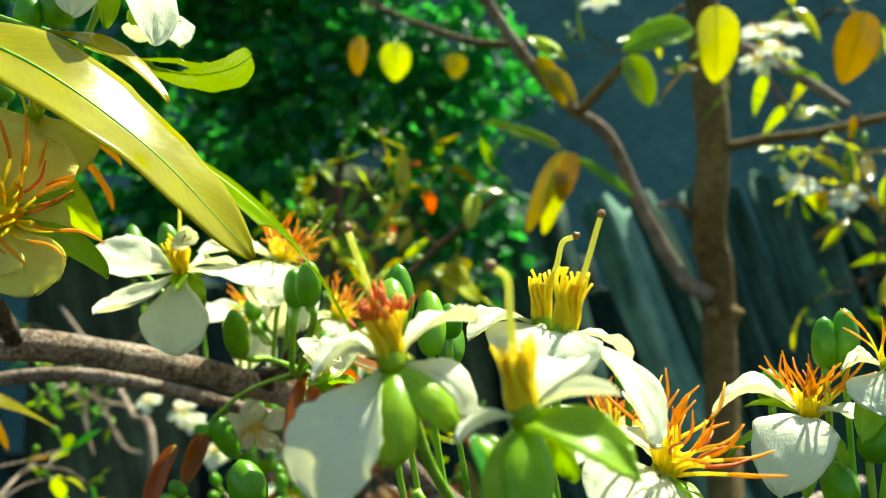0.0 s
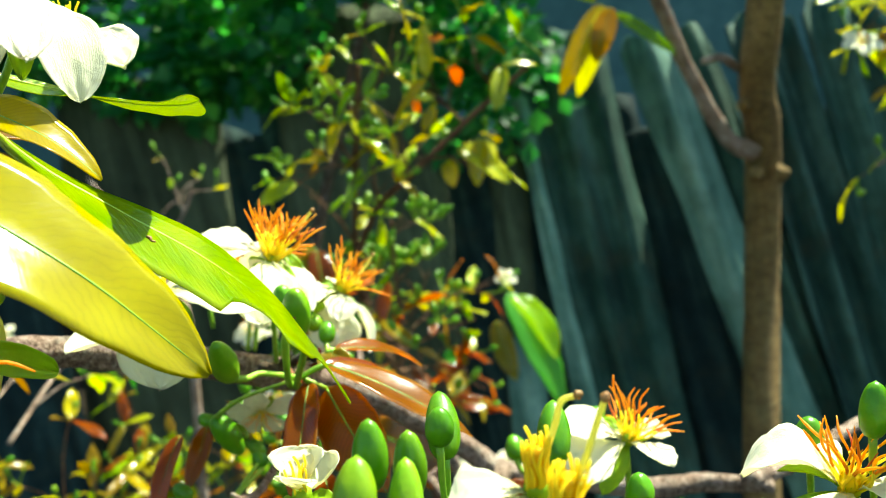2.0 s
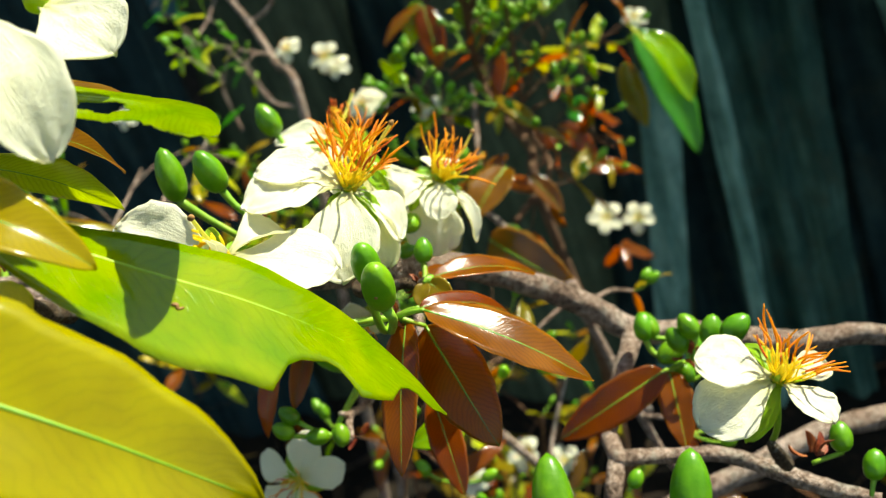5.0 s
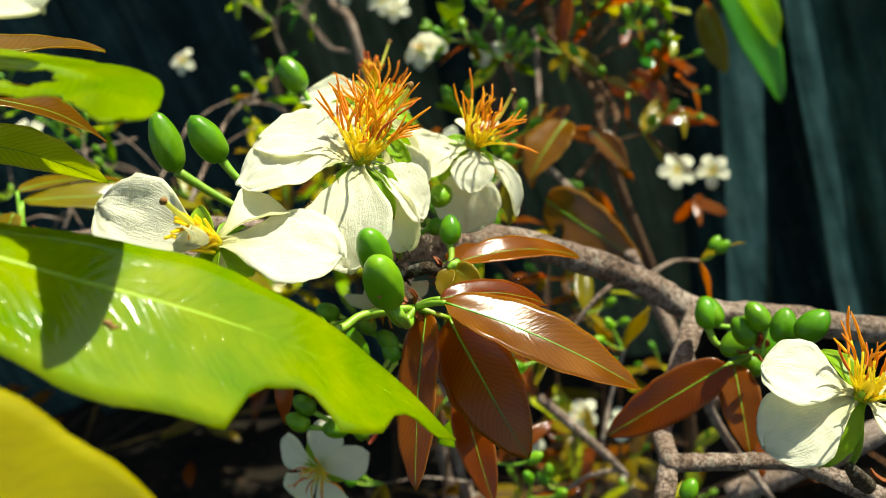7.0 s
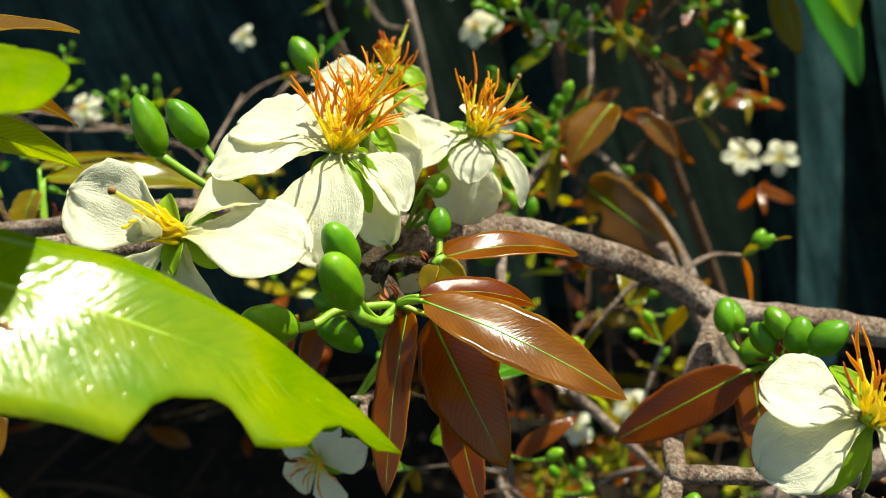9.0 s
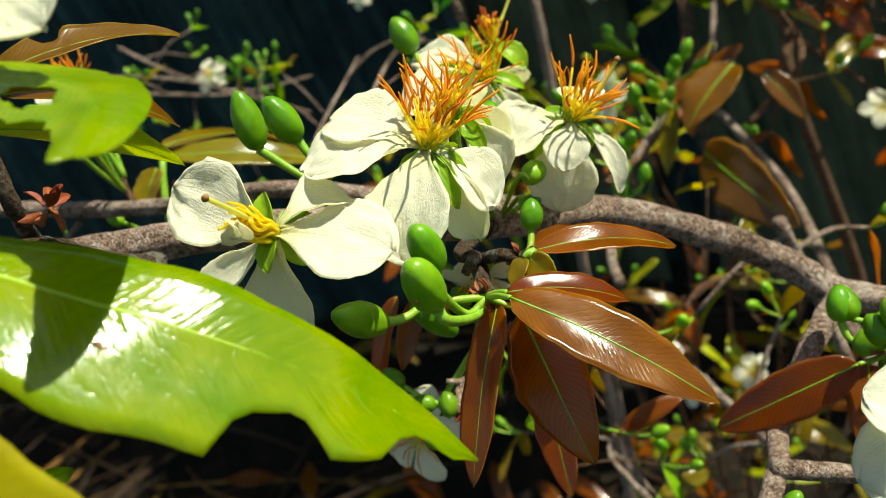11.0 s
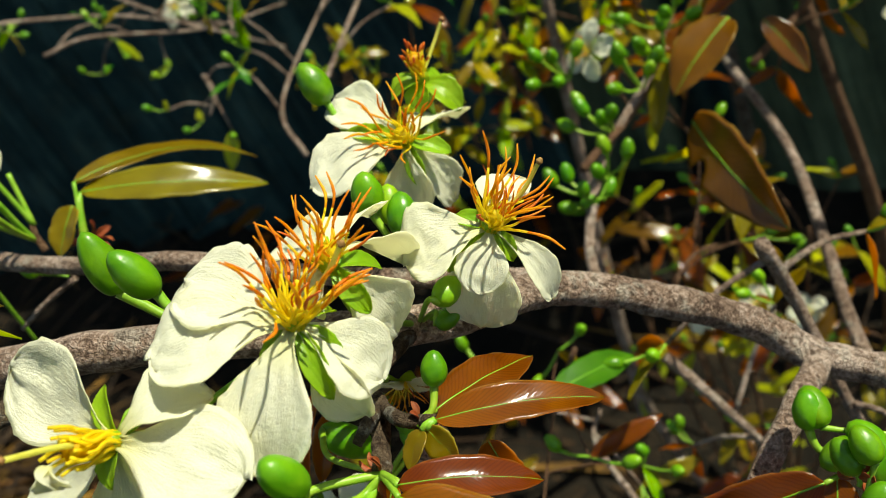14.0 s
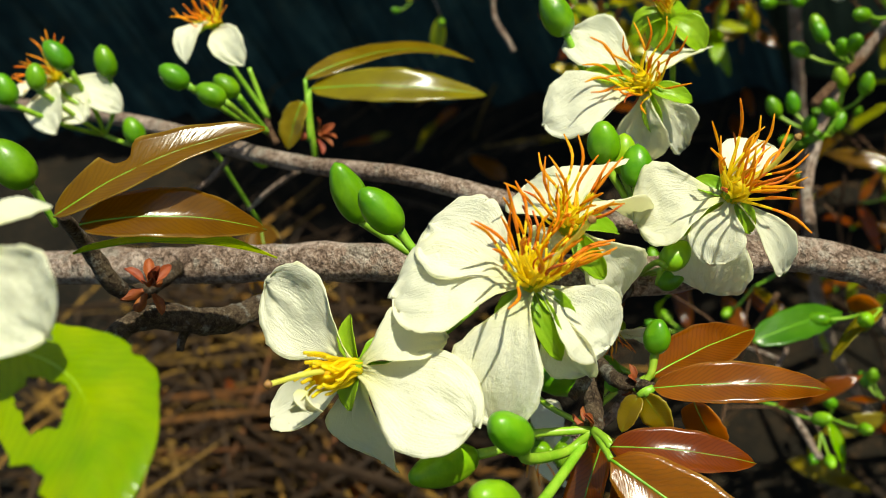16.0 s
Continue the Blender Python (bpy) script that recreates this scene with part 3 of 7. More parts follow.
def leaning_sheet(row, x_high, x_low, width, top, ridges, material, depth=0.0, amp=0.016, seed=0, ragged=0.02, turn=0.0):
    """One wavy sheet on the fence line. x_high, x_low: where its middle stands at heights 0.9 and 0.3."""
    lean = (x_high - x_low) / 0.6
    nu, nv = 26, max(10, 8 * ridges)
    bm = bmesh.new()
    rows = {}
    for face in (0, 1):
        for a in range(nu + 1):
            for b in range(nv + 1):
                v = b / nv * 2 - 1
                high = top * (1 - 0.02 * v * v) + ragged * noise.noise(Vector((v * 2.5, seed, 1)))
                z = -0.06 + (high + 0.06) * a / nu
                wave = -amp * math.cos(math.pi * ridges * v) + 0.012 * noise.noise(Vector((v * 1.5, z * 2.0, seed))) + 0.003 * noise.noise(Vector((v * 7, z * 9, seed)))
                edge = 0.006 * noise.noise(Vector((z * 7, seed, v > 0))) * abs(v)
                x = x_low + lean * (z - 0.3) + v * width / 2 + edge
                rows[face, a, b] = bm.verts.new((x, 1.34 + 0.22 * z + depth + turn * (x - x_low) + wave + face * 0.006, z))
    for a in range(nu):
        for b in range(nv):
            bm.faces.new((rows[0, a, b], rows[0, a, b + 1], rows[0, a + 1, b + 1], rows[0, a + 1, b]))
            bm.faces.new((rows[1, a, b + 1], rows[1, a, b], rows[1, a + 1, b], rows[1, a + 1, b + 1]))
        for b in (0, nv):
            bm.faces.new((rows[0, a, b], rows[0, a + 1, b], rows[1, a + 1, b], rows[1, a, b]))
    for b in range(nv):
        for a in (0, nu):
            bm.faces.new((rows[0, a, b], rows[1, a, b], rows[1, a, b + 1], rows[0, a, b + 1]))
    bmesh.ops.recalc_face_normals(bm, faces=bm.faces)
    return part("panel", bm, material, row)


def fence():
    """Old wavy sheets and boards leaning side by side at the garden's end, dark gaps between them."""
    row = thing("fence", (0.0, 1.5, 0.0), "old grey weathered wavy sheets leaning together as a fence", "fence", kind="structure")
    rng = random.Random(8)
    # the sheets that face the shrub, from the olive boards to the pale, painted-lit ones beyond the young tree
    for k, (x_high, x_low, width, top, ridges, material, depth, amp) in enumerate((
            (-0.61, -0.56, 0.30, 1.05, 1, SHEET_OLIVE, 0.00, 0.012), (-0.215, -0.17, 0.285, 1.16, 1, SHEET_OLIVE, 0.0, 0.012),
            (0.034, 0.074, 0.064, 0.93, 1, SHEET_OLIVE, -0.01, 0.010), (0.050, 0.072, 0.060, 0.60, 1, SHEET_LIT, -0.035, 0.008),
            (0.155, 0.272, 0.185, 1.10, 3, SHEET_GREY, 0.0, 0.014), (0.078, 0.198, 0.032, 1.00, 1, SHEET_LIT, -0.022, 0.006),
            (0.342, 0.560, 0.095, 1.09, 1, SHEET_LIT, -0.012, 0.020), (0.425, 0.640, 0.060, 1.10, 1, SHEET_GREY, 0.015, 0.012),
            (0.520, 0.690, 0.120, 1.12, 2, SHEET_GREY, 0.0, 0.016), (0.655, 0.800, 0.130, 1.14, 2, SHEET_GREY, 0.01, 0.016), (0.795, 0.930, 0.120, 1.10, 2, SHEET_GREY, 0.0, 0.016),
            (0.940, 1.060, 0.150, 1.12, 2, SHEET_GREY, 0.012, 0.016), (1.09, 1.20, 0.150, 1.10, 2, SHEET_GREY, 0.0, 0.016), (1.25, 1.35, 0.16, 1.12, 2, SHEET_GREY, 0.01, 0.016))):
        leaning_sheet(row, x_high, x_low, width, top, ridges, material, depth, amp, k * 3.1)
    # near-black boards added behind the gaps, the gaps' shade put into their colour
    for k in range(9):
        leaning_sheet(row, -0.50 + k * 0.22, -0.40 + k * 0.23, 0.26, 0.98 + rng.uniform(-0.05, 0.05), 1, SHEET_SHADED, 0.07 + 0.02 * (k % 2), 0.012, 50 + k)
    # the low run towards the straw, its shade painted as a near-black colour
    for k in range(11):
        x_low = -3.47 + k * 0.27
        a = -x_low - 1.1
        leaning_sheet(row, x_low - 0.15 + rng.uniform(-0.02, 0.02), x_low, 0.30, 1.16 + rng.uniform(-0.06, 0.06), 2, SHEET_SHADED, -(0.2 + 0.29 * a + 0.066 * a * a), 0.02, 80 + k, turn=0.29 + 0.132 * a)


fence()


def house_wall():
    """A plain rendered house wall that closes the garden beyond the fence."""
    m = Shade("grey_render")
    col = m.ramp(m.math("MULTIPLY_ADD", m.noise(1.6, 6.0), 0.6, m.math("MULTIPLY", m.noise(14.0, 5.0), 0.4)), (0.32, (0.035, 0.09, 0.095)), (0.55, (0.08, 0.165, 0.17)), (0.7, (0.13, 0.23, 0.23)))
    mat = m.finish(col, 0.9, m.bump(m.noise(60.0, 5.0), 0.6, 0.004), 0.15)
    bm = bmesh.new()
    bmesh.ops.create_cube(bm, size=1.0, matrix=Matrix.Translation((0, 4.4, 1.45)) @ Matrix.Diagonal((14.0, 0.24, 3.0, 1)))
    bmesh.ops.bevel(bm, geom=bm.edges[:], offset=0.01, segments=1, affect="EDGES")
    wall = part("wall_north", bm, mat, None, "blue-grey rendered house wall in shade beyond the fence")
    for f in wall.data.polygons:
        f.use_smooth = False
    tagged(wall, "", "wall", kind="structure")


house_wall()

# ---- shared small leaves for what stands further off ----
def small_leaf_mesh(name, material, wide, droop, k):
    def half(u):
        return wide / 2 * (max(u, 1e-4) ** 0.6 * max(1 - u, 1e-4) ** 0.7 / 0.405 if 0 < u < 1 else 0.02)

    def where(u, v):
        w = half(u)
        return Vector((v * w, u, -droop * u * u + 0.25 * abs(v) * w + 0.03 * math.sin(u * 7 + k) * v))

    bm = sheet(where, lambda u: (1, 1), 7, 4, 0.006)
    me = bpy.data.meshes.new(name)
    bm.to_mesh(me)
    bm.free()
    for f in me.polygons:
        f.use_smooth = True
    me.materials.append(material)
    return me


SMALL = {m: [small_leaf_mesh("leaf", m, w, d, k) for w, d, k in ((0.30, 0.10, 0), (0.26, 0.28, 2), (0.34, -0.05, 4))] for m in (LEAF_YELLOW, LEAF_LIME, LEAF_GREEN, LEAF_DEEP, LEAF_BRONZE, LEAF_UMBER, LEAF_OLIVE)}


def small_leaf(parent, foot, way, facing, length, material, rng=RNG):
    way = Vector(way).normalized()
    n = Vector(facing)
    n = (n - way * n.dot(way)).normalized()
    x = way.cross(n)
    m = Matrix((x, way, n)).transposed().to_4x4()
    m.translation = Vector(foot)
    return part("leaf", rng.choice(SMALL[material]), None, parent, m=m @ Matrix.Scale(length, 4))


def tuft(parent, foot, way, count, length, materials, rng, open_by=0.9):
    """A whorl of leaves at the end of a twig."""
    way = Vector(way).normalized()
    a0 = rng.uniform(0, 6.28)
    side = way.orthogonal().normalized()
    for i in range(count):
        a = a0 + i * 2.4
        d = Matrix.Rotation(a, 3, way) @ side
        w = (way * (1.1 - open_by * rng.uniform(0.5, 1.1)) + d * open_by).normalized()
        w.z -= rng.uniform(0.0, 0.5)
        small_leaf(parent, foot, w, Vector((0, 0, 1)) + way * 0.6 - d * 0.2, length * rng.uniform(0.6, 1.15), rng.choice(materials), rng)


def cluster_of_buds(parent, foot, way, count, size, rng, material=None):
    way = Vector(way).normalized()
    for i in range(count):
        d = Vector((rng.uniform(-1, 1), rng.uniform(-1, 1), rng.uniform(-0.3, 1))).normalized()
        reach = size * rng.uniform(1.0, 2.2)
        f = Vector(foot) + (way + d * 1.1).normalized() * reach
        t = f + ((way * 0.4 + d + Vector((0, 0, 0.5))).normalized()) * size
        bud(parent, f, t, size * 0.62, (Vector(foot), Vector(foot).lerp(f, 0.6) + Vector((0, 0, -0.15 * size))), material or rng.choice((BUD, BUD, BUD_PALE)), thick=size * 0.07)


def sprig(parent, line, radius, leaves, length, materials, buds, bud_size, rng, twigs=6, bark=None, reach=0.05):
    """A thin shoot with side twigs, small leaves and buds."""
    part("stem", tube(line, (radius, radius * 0.8, radius * 0.5), 7, 6, 0.15, 200.0), bark or BARK_RED, parent)
    pts = spline(line, 8)
    for i in range(twigs):
        k = rng.randrange(2, len(pts) - 1)
        p = pts[k]
        along = (pts[k] - pts[k - 1]).normalized()
        d = (along * 0.6 + Vector((rng.uniform(-1, 1), rng.uniform(-0.8, 0.8), rng.uniform(-0.3, 0.9)))).normalized()
        q = p + d * reach * rng.uniform(0.5, 1.2)
        part("twig", tube((p, p.lerp(q, 0.5) + Vector((0, 0, 0.1 * reach)), q), (radius * 0.5, radius * 0.4, radius * 0.3), 6, 3), bark or BARK_RED, parent)
        tuft(parent, q, d, max(1, leaves // twigs), length, materials, rng)
        if buds:
            cluster_of_buds(parent, q, d, max(1, buds // twigs), bud_size, rng)


def small_flower(parent, place, axis, size, rng, label="", count=12):
    """A far flower: five petals, sepals and a brush of stamens."""
    fl = under("flower", place, parent, label)
    axis = Vector(axis).normalized()
    side = axis.orthogonal().normalized()
    c = Vector(place)
    for i in range(5):
        d = Matrix.Rotation(i * 1.2566 + rng.uniform(-0.15, 0.15), 3, axis) @ side
        petal(fl, c, c + (d + axis * rng.uniform(-0.35, 0.15)) * size * 0.5, size * 0.36, axis, ruffle=0.15)
    for i in range(5):
        d = Matrix.Rotation((i + 0.5) * 1.2566, 3, axis) @ side
        petal(fl, c, c + (d - axis * 0.3) * size * 0.27, size * 0.14, axis, name="sepal", material=SEPAL, round_at=0.45, claw=0.5)
    stamens(fl, c, axis, count, 45, STAMENS, size / 0.045, rng=rng)
    return fl


# ---- the main bough with its open flowers ----
bough = thing("flowering_branch", (-0.25, 0.235, 0.985), "grey-barked bough with cream flowers, green buds and bronze young leaves", "branch")
part("limb", tube(((-0.42, 0.16, 0.99), (-0.27, 0.232, 0.98), (-0.1775, 0.2773, 0.9723), (-0.1239, 0.3042, 0.9670), (-0.0645, 0.3385, 0.9470), (-0.0447, 0.3699, 0.9279), (-0.0176, 0.3881, 0.9053), (0.0017, 0.3971, 0.8883), (0.0198, 0.3981, 0.8752), (0.0484, 0.3995, 0.8720), (0.0820, 0.4021, 0.8652), (0.1110, 0.4077, 0.8649), (0.1343, 0.3891, 0.8725)),
     (0.0056, 0.0056, 0.0055, 0.0054, 0.0052, 0.0050, 0.0050, 0.0050, 0.0052, 0.0050, 0.0048, 0.0045, 0.0030), 18, 10, 0.16, 160.0), BARK, bough, "rough grey-brown limb with pale lichen")
part("side_limb", tube(((0.1237, 0.3886, 0.8759), (0.1388, 0.4008, 0.8737), (0.1614, 0.4263, 0.8682), (0.1868, 0.4524, 0.8672), (0.2354, 0.4926, 0.8692)), (0.0042, 0.0040, 0.0036, 0.0034, 0.003), 12, 8, 0.16, 160.0), BARK, bough)
part("twig", tube(((0.0198, 0.3981, 0.8752), (0.0178, 0.3681, 0.8900), (0.0100, 0.3379, 0.8783), (0.0128, 0.3177, 0.8833), (0.0116, 0.3041, 0.8777), (0.0118, 0.3006, 0.8614)), (0.0040, 0.0036, 0.0031, 0.0030, 0.0028), 12, 8, 0.16, 220.0), BARK, bough)
part("twig", tube(((0.0118, 0.3150, 0.8853), (0.0293, 0.3203, 0.8819), (0.0479, 0.3257, 0.8773), (0.0628, 0.3170, 0.8796), (0.0774, 0.3119, 0.8779), (0.0928, 0.3072, 0.8778)), (0.0026, 0.0026, 0.0027, 0.0029, 0.0029, 0.002), 10, 8, 0.2, 260.0), BARK, bough)

# short shoots that carry the middle flowers
part("short_shoot", tube(((-0.0645, 0.3385, 0.9470), (-0.0616, 0.3126, 0.9575), (-0.0556, 0.3091, 0.9575), (-0.0444, 0.2928, 0.9611)), (0.0020, 0.0019, 0.0020, 0.0021), 12, 14, 0.12, 500.0, 0.10), BARK_DARK, bough, "ringed dark short shoot")
part("short_shoot", tube(((-0.0556, 0.3091, 0.9575), (-0.0443, 0.3038, 0.9649), (-0.0407, 0.3054, 0.9628), (-0.0357, 0.3049, 0.9661)), (0.0015, 0.0016, 0.0015, 0.0012), 10, 12, 0.12, 500.0, 0.10), BARK_DARK, bough)
part("short_shoot", tube(((-0.0556, 0.3091, 0.9575), (-0.0497, 0.3003, 0.9664), (-0.0504, 0.2956, 0.9652)), (0.0014, 0.0015, 0.0011), 10, 10, 0.12, 500.0, 0.10), BARK_DARK, bough)
scales(bough, (-0.0444, 0.2928, 0.9611), 5, 0.004, RNG)
scales(bough, (-0.0407, 0.3054, 0.9628), 5, 0.0035, RNG)

FACE = (-0.1, -0.62, 0.78)
# bronze young leaves round the node
leaf(bough, (-0.0344, 0.2870, 0.9674), (0.0093, 0.2860, 0.9437), 0.0155, (0.27, -0.15, 0.95), LEAF_BRONZE, 0.05, 0.14, stem=(-0.0444, 0.2928, 0.9611), label="glossy bronze young leaf with green midrib")
leaf(bough, (-0.0367, 0.2937, 0.9571), (-0.0161, 0.2724, 0.9323), 0.0190, (0.1, -0.9, 0.35), LEAF_BRONZE, 0.03, 0.08, stem=(-0.0444, 0.2928, 0.9611), label="hanging bronze young leaf")
leaf(bough, (-0.0420, 0.2928, 0.9595), (-0.0399, 0.2583, 0.9347), 0.0125, (-0.3, -0.85, 0.42), LEAF_BRONZE, 0.03, 0.12, stem=(-0.0444, 0.2928, 0.9611), label="narrow hanging bronze leaf")
leaf(bough, (-0.0364, 0.2896, 0.9664), (-0.0144, 0.3042, 0.9532), 0.0088, (0.32, 0.0, 0.94), LEAF_BRONZE, 0.10, 0.2, stem=(-0.0444, 0.2928, 0.9611), label="small glossy bronze leaf")
leaf(bough, (-0.0357, 0.3049, 0.9661), (-0.0096, 0.3259, 0.9514), 0.0088, (0.32, 0.0, 0.94), LEAF_BRONZE, 0.10, 0.25, stem=(-0.0407, 0.3054, 0.9628), label="red-bronze young leaf folded along its midrib", curl=0.03)
leaf(bough, (-0.0394, 0.3094, 0.9615), (-0.0316, 0.3361, 0.9466), 0.0120, (-0.1, -0.55, 0.83), LEAF_BRONZE, 0.05, 0.12, stem=(-0.0407, 0.3054, 0.9628), label="red-bronze young leaf")
leaf(bough, (-0.0366, 0.3029, 0.9657), (-0.0293, 0.3001, 0.9615), 0.0070, FACE, LEAF_OLIVE, 0.05, 0.2, stem=(-0.0357, 0.3049, 0.9661))
leaf(bough, (-0.0375, 0.3023, 0.9659), (-0.0376, 0.2944, 0.9632), 0.0050, FACE, LEAF_OLIVE, 0.05, 0.2, stem=(-0.0357, 0.3049, 0.9661))
leaf(bough, (-0.0415, 0.3025, 0.9234), (-0.0311, 0.2822, 0.9021), 0.0105, (0.2, -0.8, 0.5), LEAF_BRONZE, 0.05, 0.15, label="bronze leaf hanging below the node")
leaf(bough, (-0.0411, 0.3198, 0.9308), (-0.0348, 0.3163, 0.9158), 0.0110, (0.1, -0.8, 0.5), LEAF_BRONZE, 0.03, 0.1)
leaf(bough, (-0.0694, 0.3839, 0.8453), (-0.0545, 0.4198, 0.8239), 0.0130, (0.0, -0.5, 0.86), LEAF_DEEP, 0.06, 0.2, label="small green leaf below the limb")

# buds round the node
bud(bough, (-0.0434, 0.2775, 0.9825), (-0.0438, 0.2755, 0.9960), 0.0074, ((-0.0444, 0.2928, 0.9611), (-0.0463, 0.2859, 0.9615), (-0.0443, 0.2767, 0.9772)), BUD_MID, "round lime-green bud", 0.15, 0.0011)
bud(bough, (-0.0374, 0.2655, 0.9838), (-0.0368, 0.2624, 0.9984), 0.0080, ((-0.0444, 0.2928, 0.9611), (-0.0445, 0.2865, 0.9608), (-0.0359, 0.2657, 0.9803)), BUD_MID, "round lime-green bud with dark insect spots", 0.15, 0.0011)
for dx, dz in ((-0.0011, 0.0004), (0.0008, 0.0012), (0.0004, -0.0014)):
    d = Vector((-0.05 + dx * 240, -0.75, 0.45 + dz * 200)).normalized()
    c = Vector((-0.0371, 0.2640, 0.9911 + dz))
    part("spot", tube((c + d * 0.0034, c + d * 0.0040, c + d * 0.00415), (0.0004, 0.0005, 0.0002), 7, 3, 0.3, 900.0), KNOB, bough, "dark insect spot on a bud")
bud(bough, (-0.0605, 0.2739, 0.9679), (-0.0594, 0.2600, 0.9840), 0.0082, ((-0.0444, 0.2928, 0.9611), (-0.0537, 0.2837, 0.9661), (-0.0570, 0.2779, 0.9667)), BUD_PALE, "pointed lime-green bud about to open", 0.6, 0.0010)
bud(bough, (-0.0396, 0.3125, 0.9659), (-0.0399, 0.3174, 0.9722), 0.0058, ((-0.0407, 0.3040, 0.9630), (-0.0388, 0.3082, 0.9638)), BUD, "small green bud", 0.45, 0.0008)
bud(bough, (-0.1038, 0.3016, 0.9957), (-0.1065, 0.3056, 1.0113), 0.0080, ((-0.0904, 0.3035, 0.9832), (-0.0974, 0.3027, 0.9895)), BUD, "large green bud", 0.45, 0.0011)
bud(bough, (-0.0899, 0.3020, 0.9984), (-0.0938, 0.3015, 1.0115), 0.0080, ((-0.0820, 0.3001, 0.9901), (-0.0869, 0.3007, 0.9948)), BUD, "large green bud", 0.45, 0.0010)
bud(bough, (-0.0743, 0.3512, 0.9735), (-0.0749, 0.3555, 0.9837), 0.0082, ((-0.0659, 0.3466, 0.9645), (-0.0702, 0.3489, 0.9689)), BUD, "green bud", 0.4, 0.0009)
bud(bough, (-0.0728, 0.3536, 0.9670), (-0.0737, 0.3602, 0.9754), 0.0075, ((-0.0654, 0.3462, 0.9640), (-0.0693, 0.3507, 0.9640)), BUD_PALE, "", 0.4)
bud(bough, (-0.0658, 0.3499, 0.9694), (-0.0678, 0.3569, 0.9759), 0.0078, ((-0.0649, 0.3459, 0.9635), (-0.0657, 0.3485, 0.9657)), BUD, "green bud", 0.4)
bud(bough, (-0.0487, 0.3337, 0.9661), (-0.0484, 0.3411, 0.9652), 0.0065, ((-0.0645, 0.3385, 0.9470), (-0.0510, 0.3329, 0.9670)), BUD_PALE, "", 0.4)
bud(bough, (-0.0523, 0.3347, 0.9560), (-0.0500, 0.3373, 0.9562), 0.0050, ((-0.0645, 0.3385, 0.9470), (-0.0542, 0.3361, 0.9579)), BUD, "", 0.4)
bud(bough, (-0.0782, 0.3056, 0.9433), (-0.0712, 0.3107, 0.9268), 0.0085, ((-0.0444, 0.2928, 0.9611), (-0.0634, 0.2956, 0.9540)), BUD, "", 0.4)

def fleshy_sepal(parent, foot, tip, width, face, cup=-0.55):
    """A thick rounded sepal bent back below a spent flower."""
    petal(parent, foot, tip, width, face, cup, 0.17, 0.02, "sepal", SEPAL, 0.55, 0.55, thick=0.0007)


def flower(parent, centre, axis, petals, sepals, label, count=30, spread=58, meshes=None, stalk=None, style=None, size=1.0, lean=None, tear=0.0, petal_of=None, brush=None):
    """A flower whose petals and sepals end at given places: (tip, width, cup, bend, twist). brush: the way its stamens lean."""
    fl = under("flower", centre, parent, label)
    c = Vector(centre)
    for tip, width, *more in petals:
        cup, bend, twist, face = (*more, *(0.12, 0.10, 0.0, None)[len(more):])
        foot = c + (Vector(tip) - c).normalized() * 0.0012
        petal(fl, foot, tip, width * 1.12, face or axis, cup, bend, 0.12, material=petal_of, twist=twist, tear=tear)
    for tip, width, *more in sepals:
        cup, bend = (*more, *(0.45, 0.12)[len(more):])
        if len(petals) > 2:
            tip = Vector(tip) - Vector(axis).normalized() * 0.003
            width *= 0.85
        petal(fl, c - Vector(axis) * 0.0015, tip, width, axis, cup, bend, 0.03, "sepal", SEPAL, 0.48, 0.45)
    receptacle(fl, c, axis)
    stamens(fl, c, brush or axis, count if meshes else int(count * 1.1), spread, meshes or STAMENS, size, lean)
    if count > 12:
        column(fl, c, brush or axis, (0.0013 if meshes else 0.0018) * size, (0.0068 if meshes else 0.0036) * size, FILAMENT_AMBER if meshes else FILAMENT)
    if style:
        style_of(fl, style)
    if stalk:
        part("flower_stalk", tube([*stalk, c - Vector(axis).normalized() * 0.002], (0.0009, 0.0009, 0.0012), 8, 5), STALK, fl)
    return fl


flower(bough, (-0.0537, 0.3027, 0.9975), (0.12, -0.08, 0.98), (((-0.0785, 0.3033, 1.0041), 0.0180, 0.2, 0.08), ((-0.0765, 0.2862, 1.0008), 0.0200, 0.15, 0.12), ((-0.0515, 0.2779, 0.9832), 0.0180, 0.2, 0.14), ((-0.0454, 0.2987, 0.9743), 0.0095, 0.5, 0.12, 0.6), ((-0.0419, 0.3041, 0.9801), 0.0145, 0.3, 0.12)),
       (((-0.0568, 0.2921, 0.9953), 0.0060), ((-0.0596, 0.3007, 1.0010), 0.0060), ((-0.0455, 0.2947, 0.9887), 0.0058), ((-0.0458, 0.3017, 0.9917), 0.0055), ((-0.0528, 0.3109, 0.9930), 0.0055)),
       "open cream flower with a brush of orange stamens", 34, 44, brush=(0.26, 0.50, 0.82), stalk=((-0.0551, 0.3142, 0.9610), (-0.0493, 0.2981, 0.9858)), style=((-0.0537, 0.3027, 0.9975), (-0.0474, 0.3099, 1.0037), (-0.0414, 0.3118, 1.0111)), size=1.1)
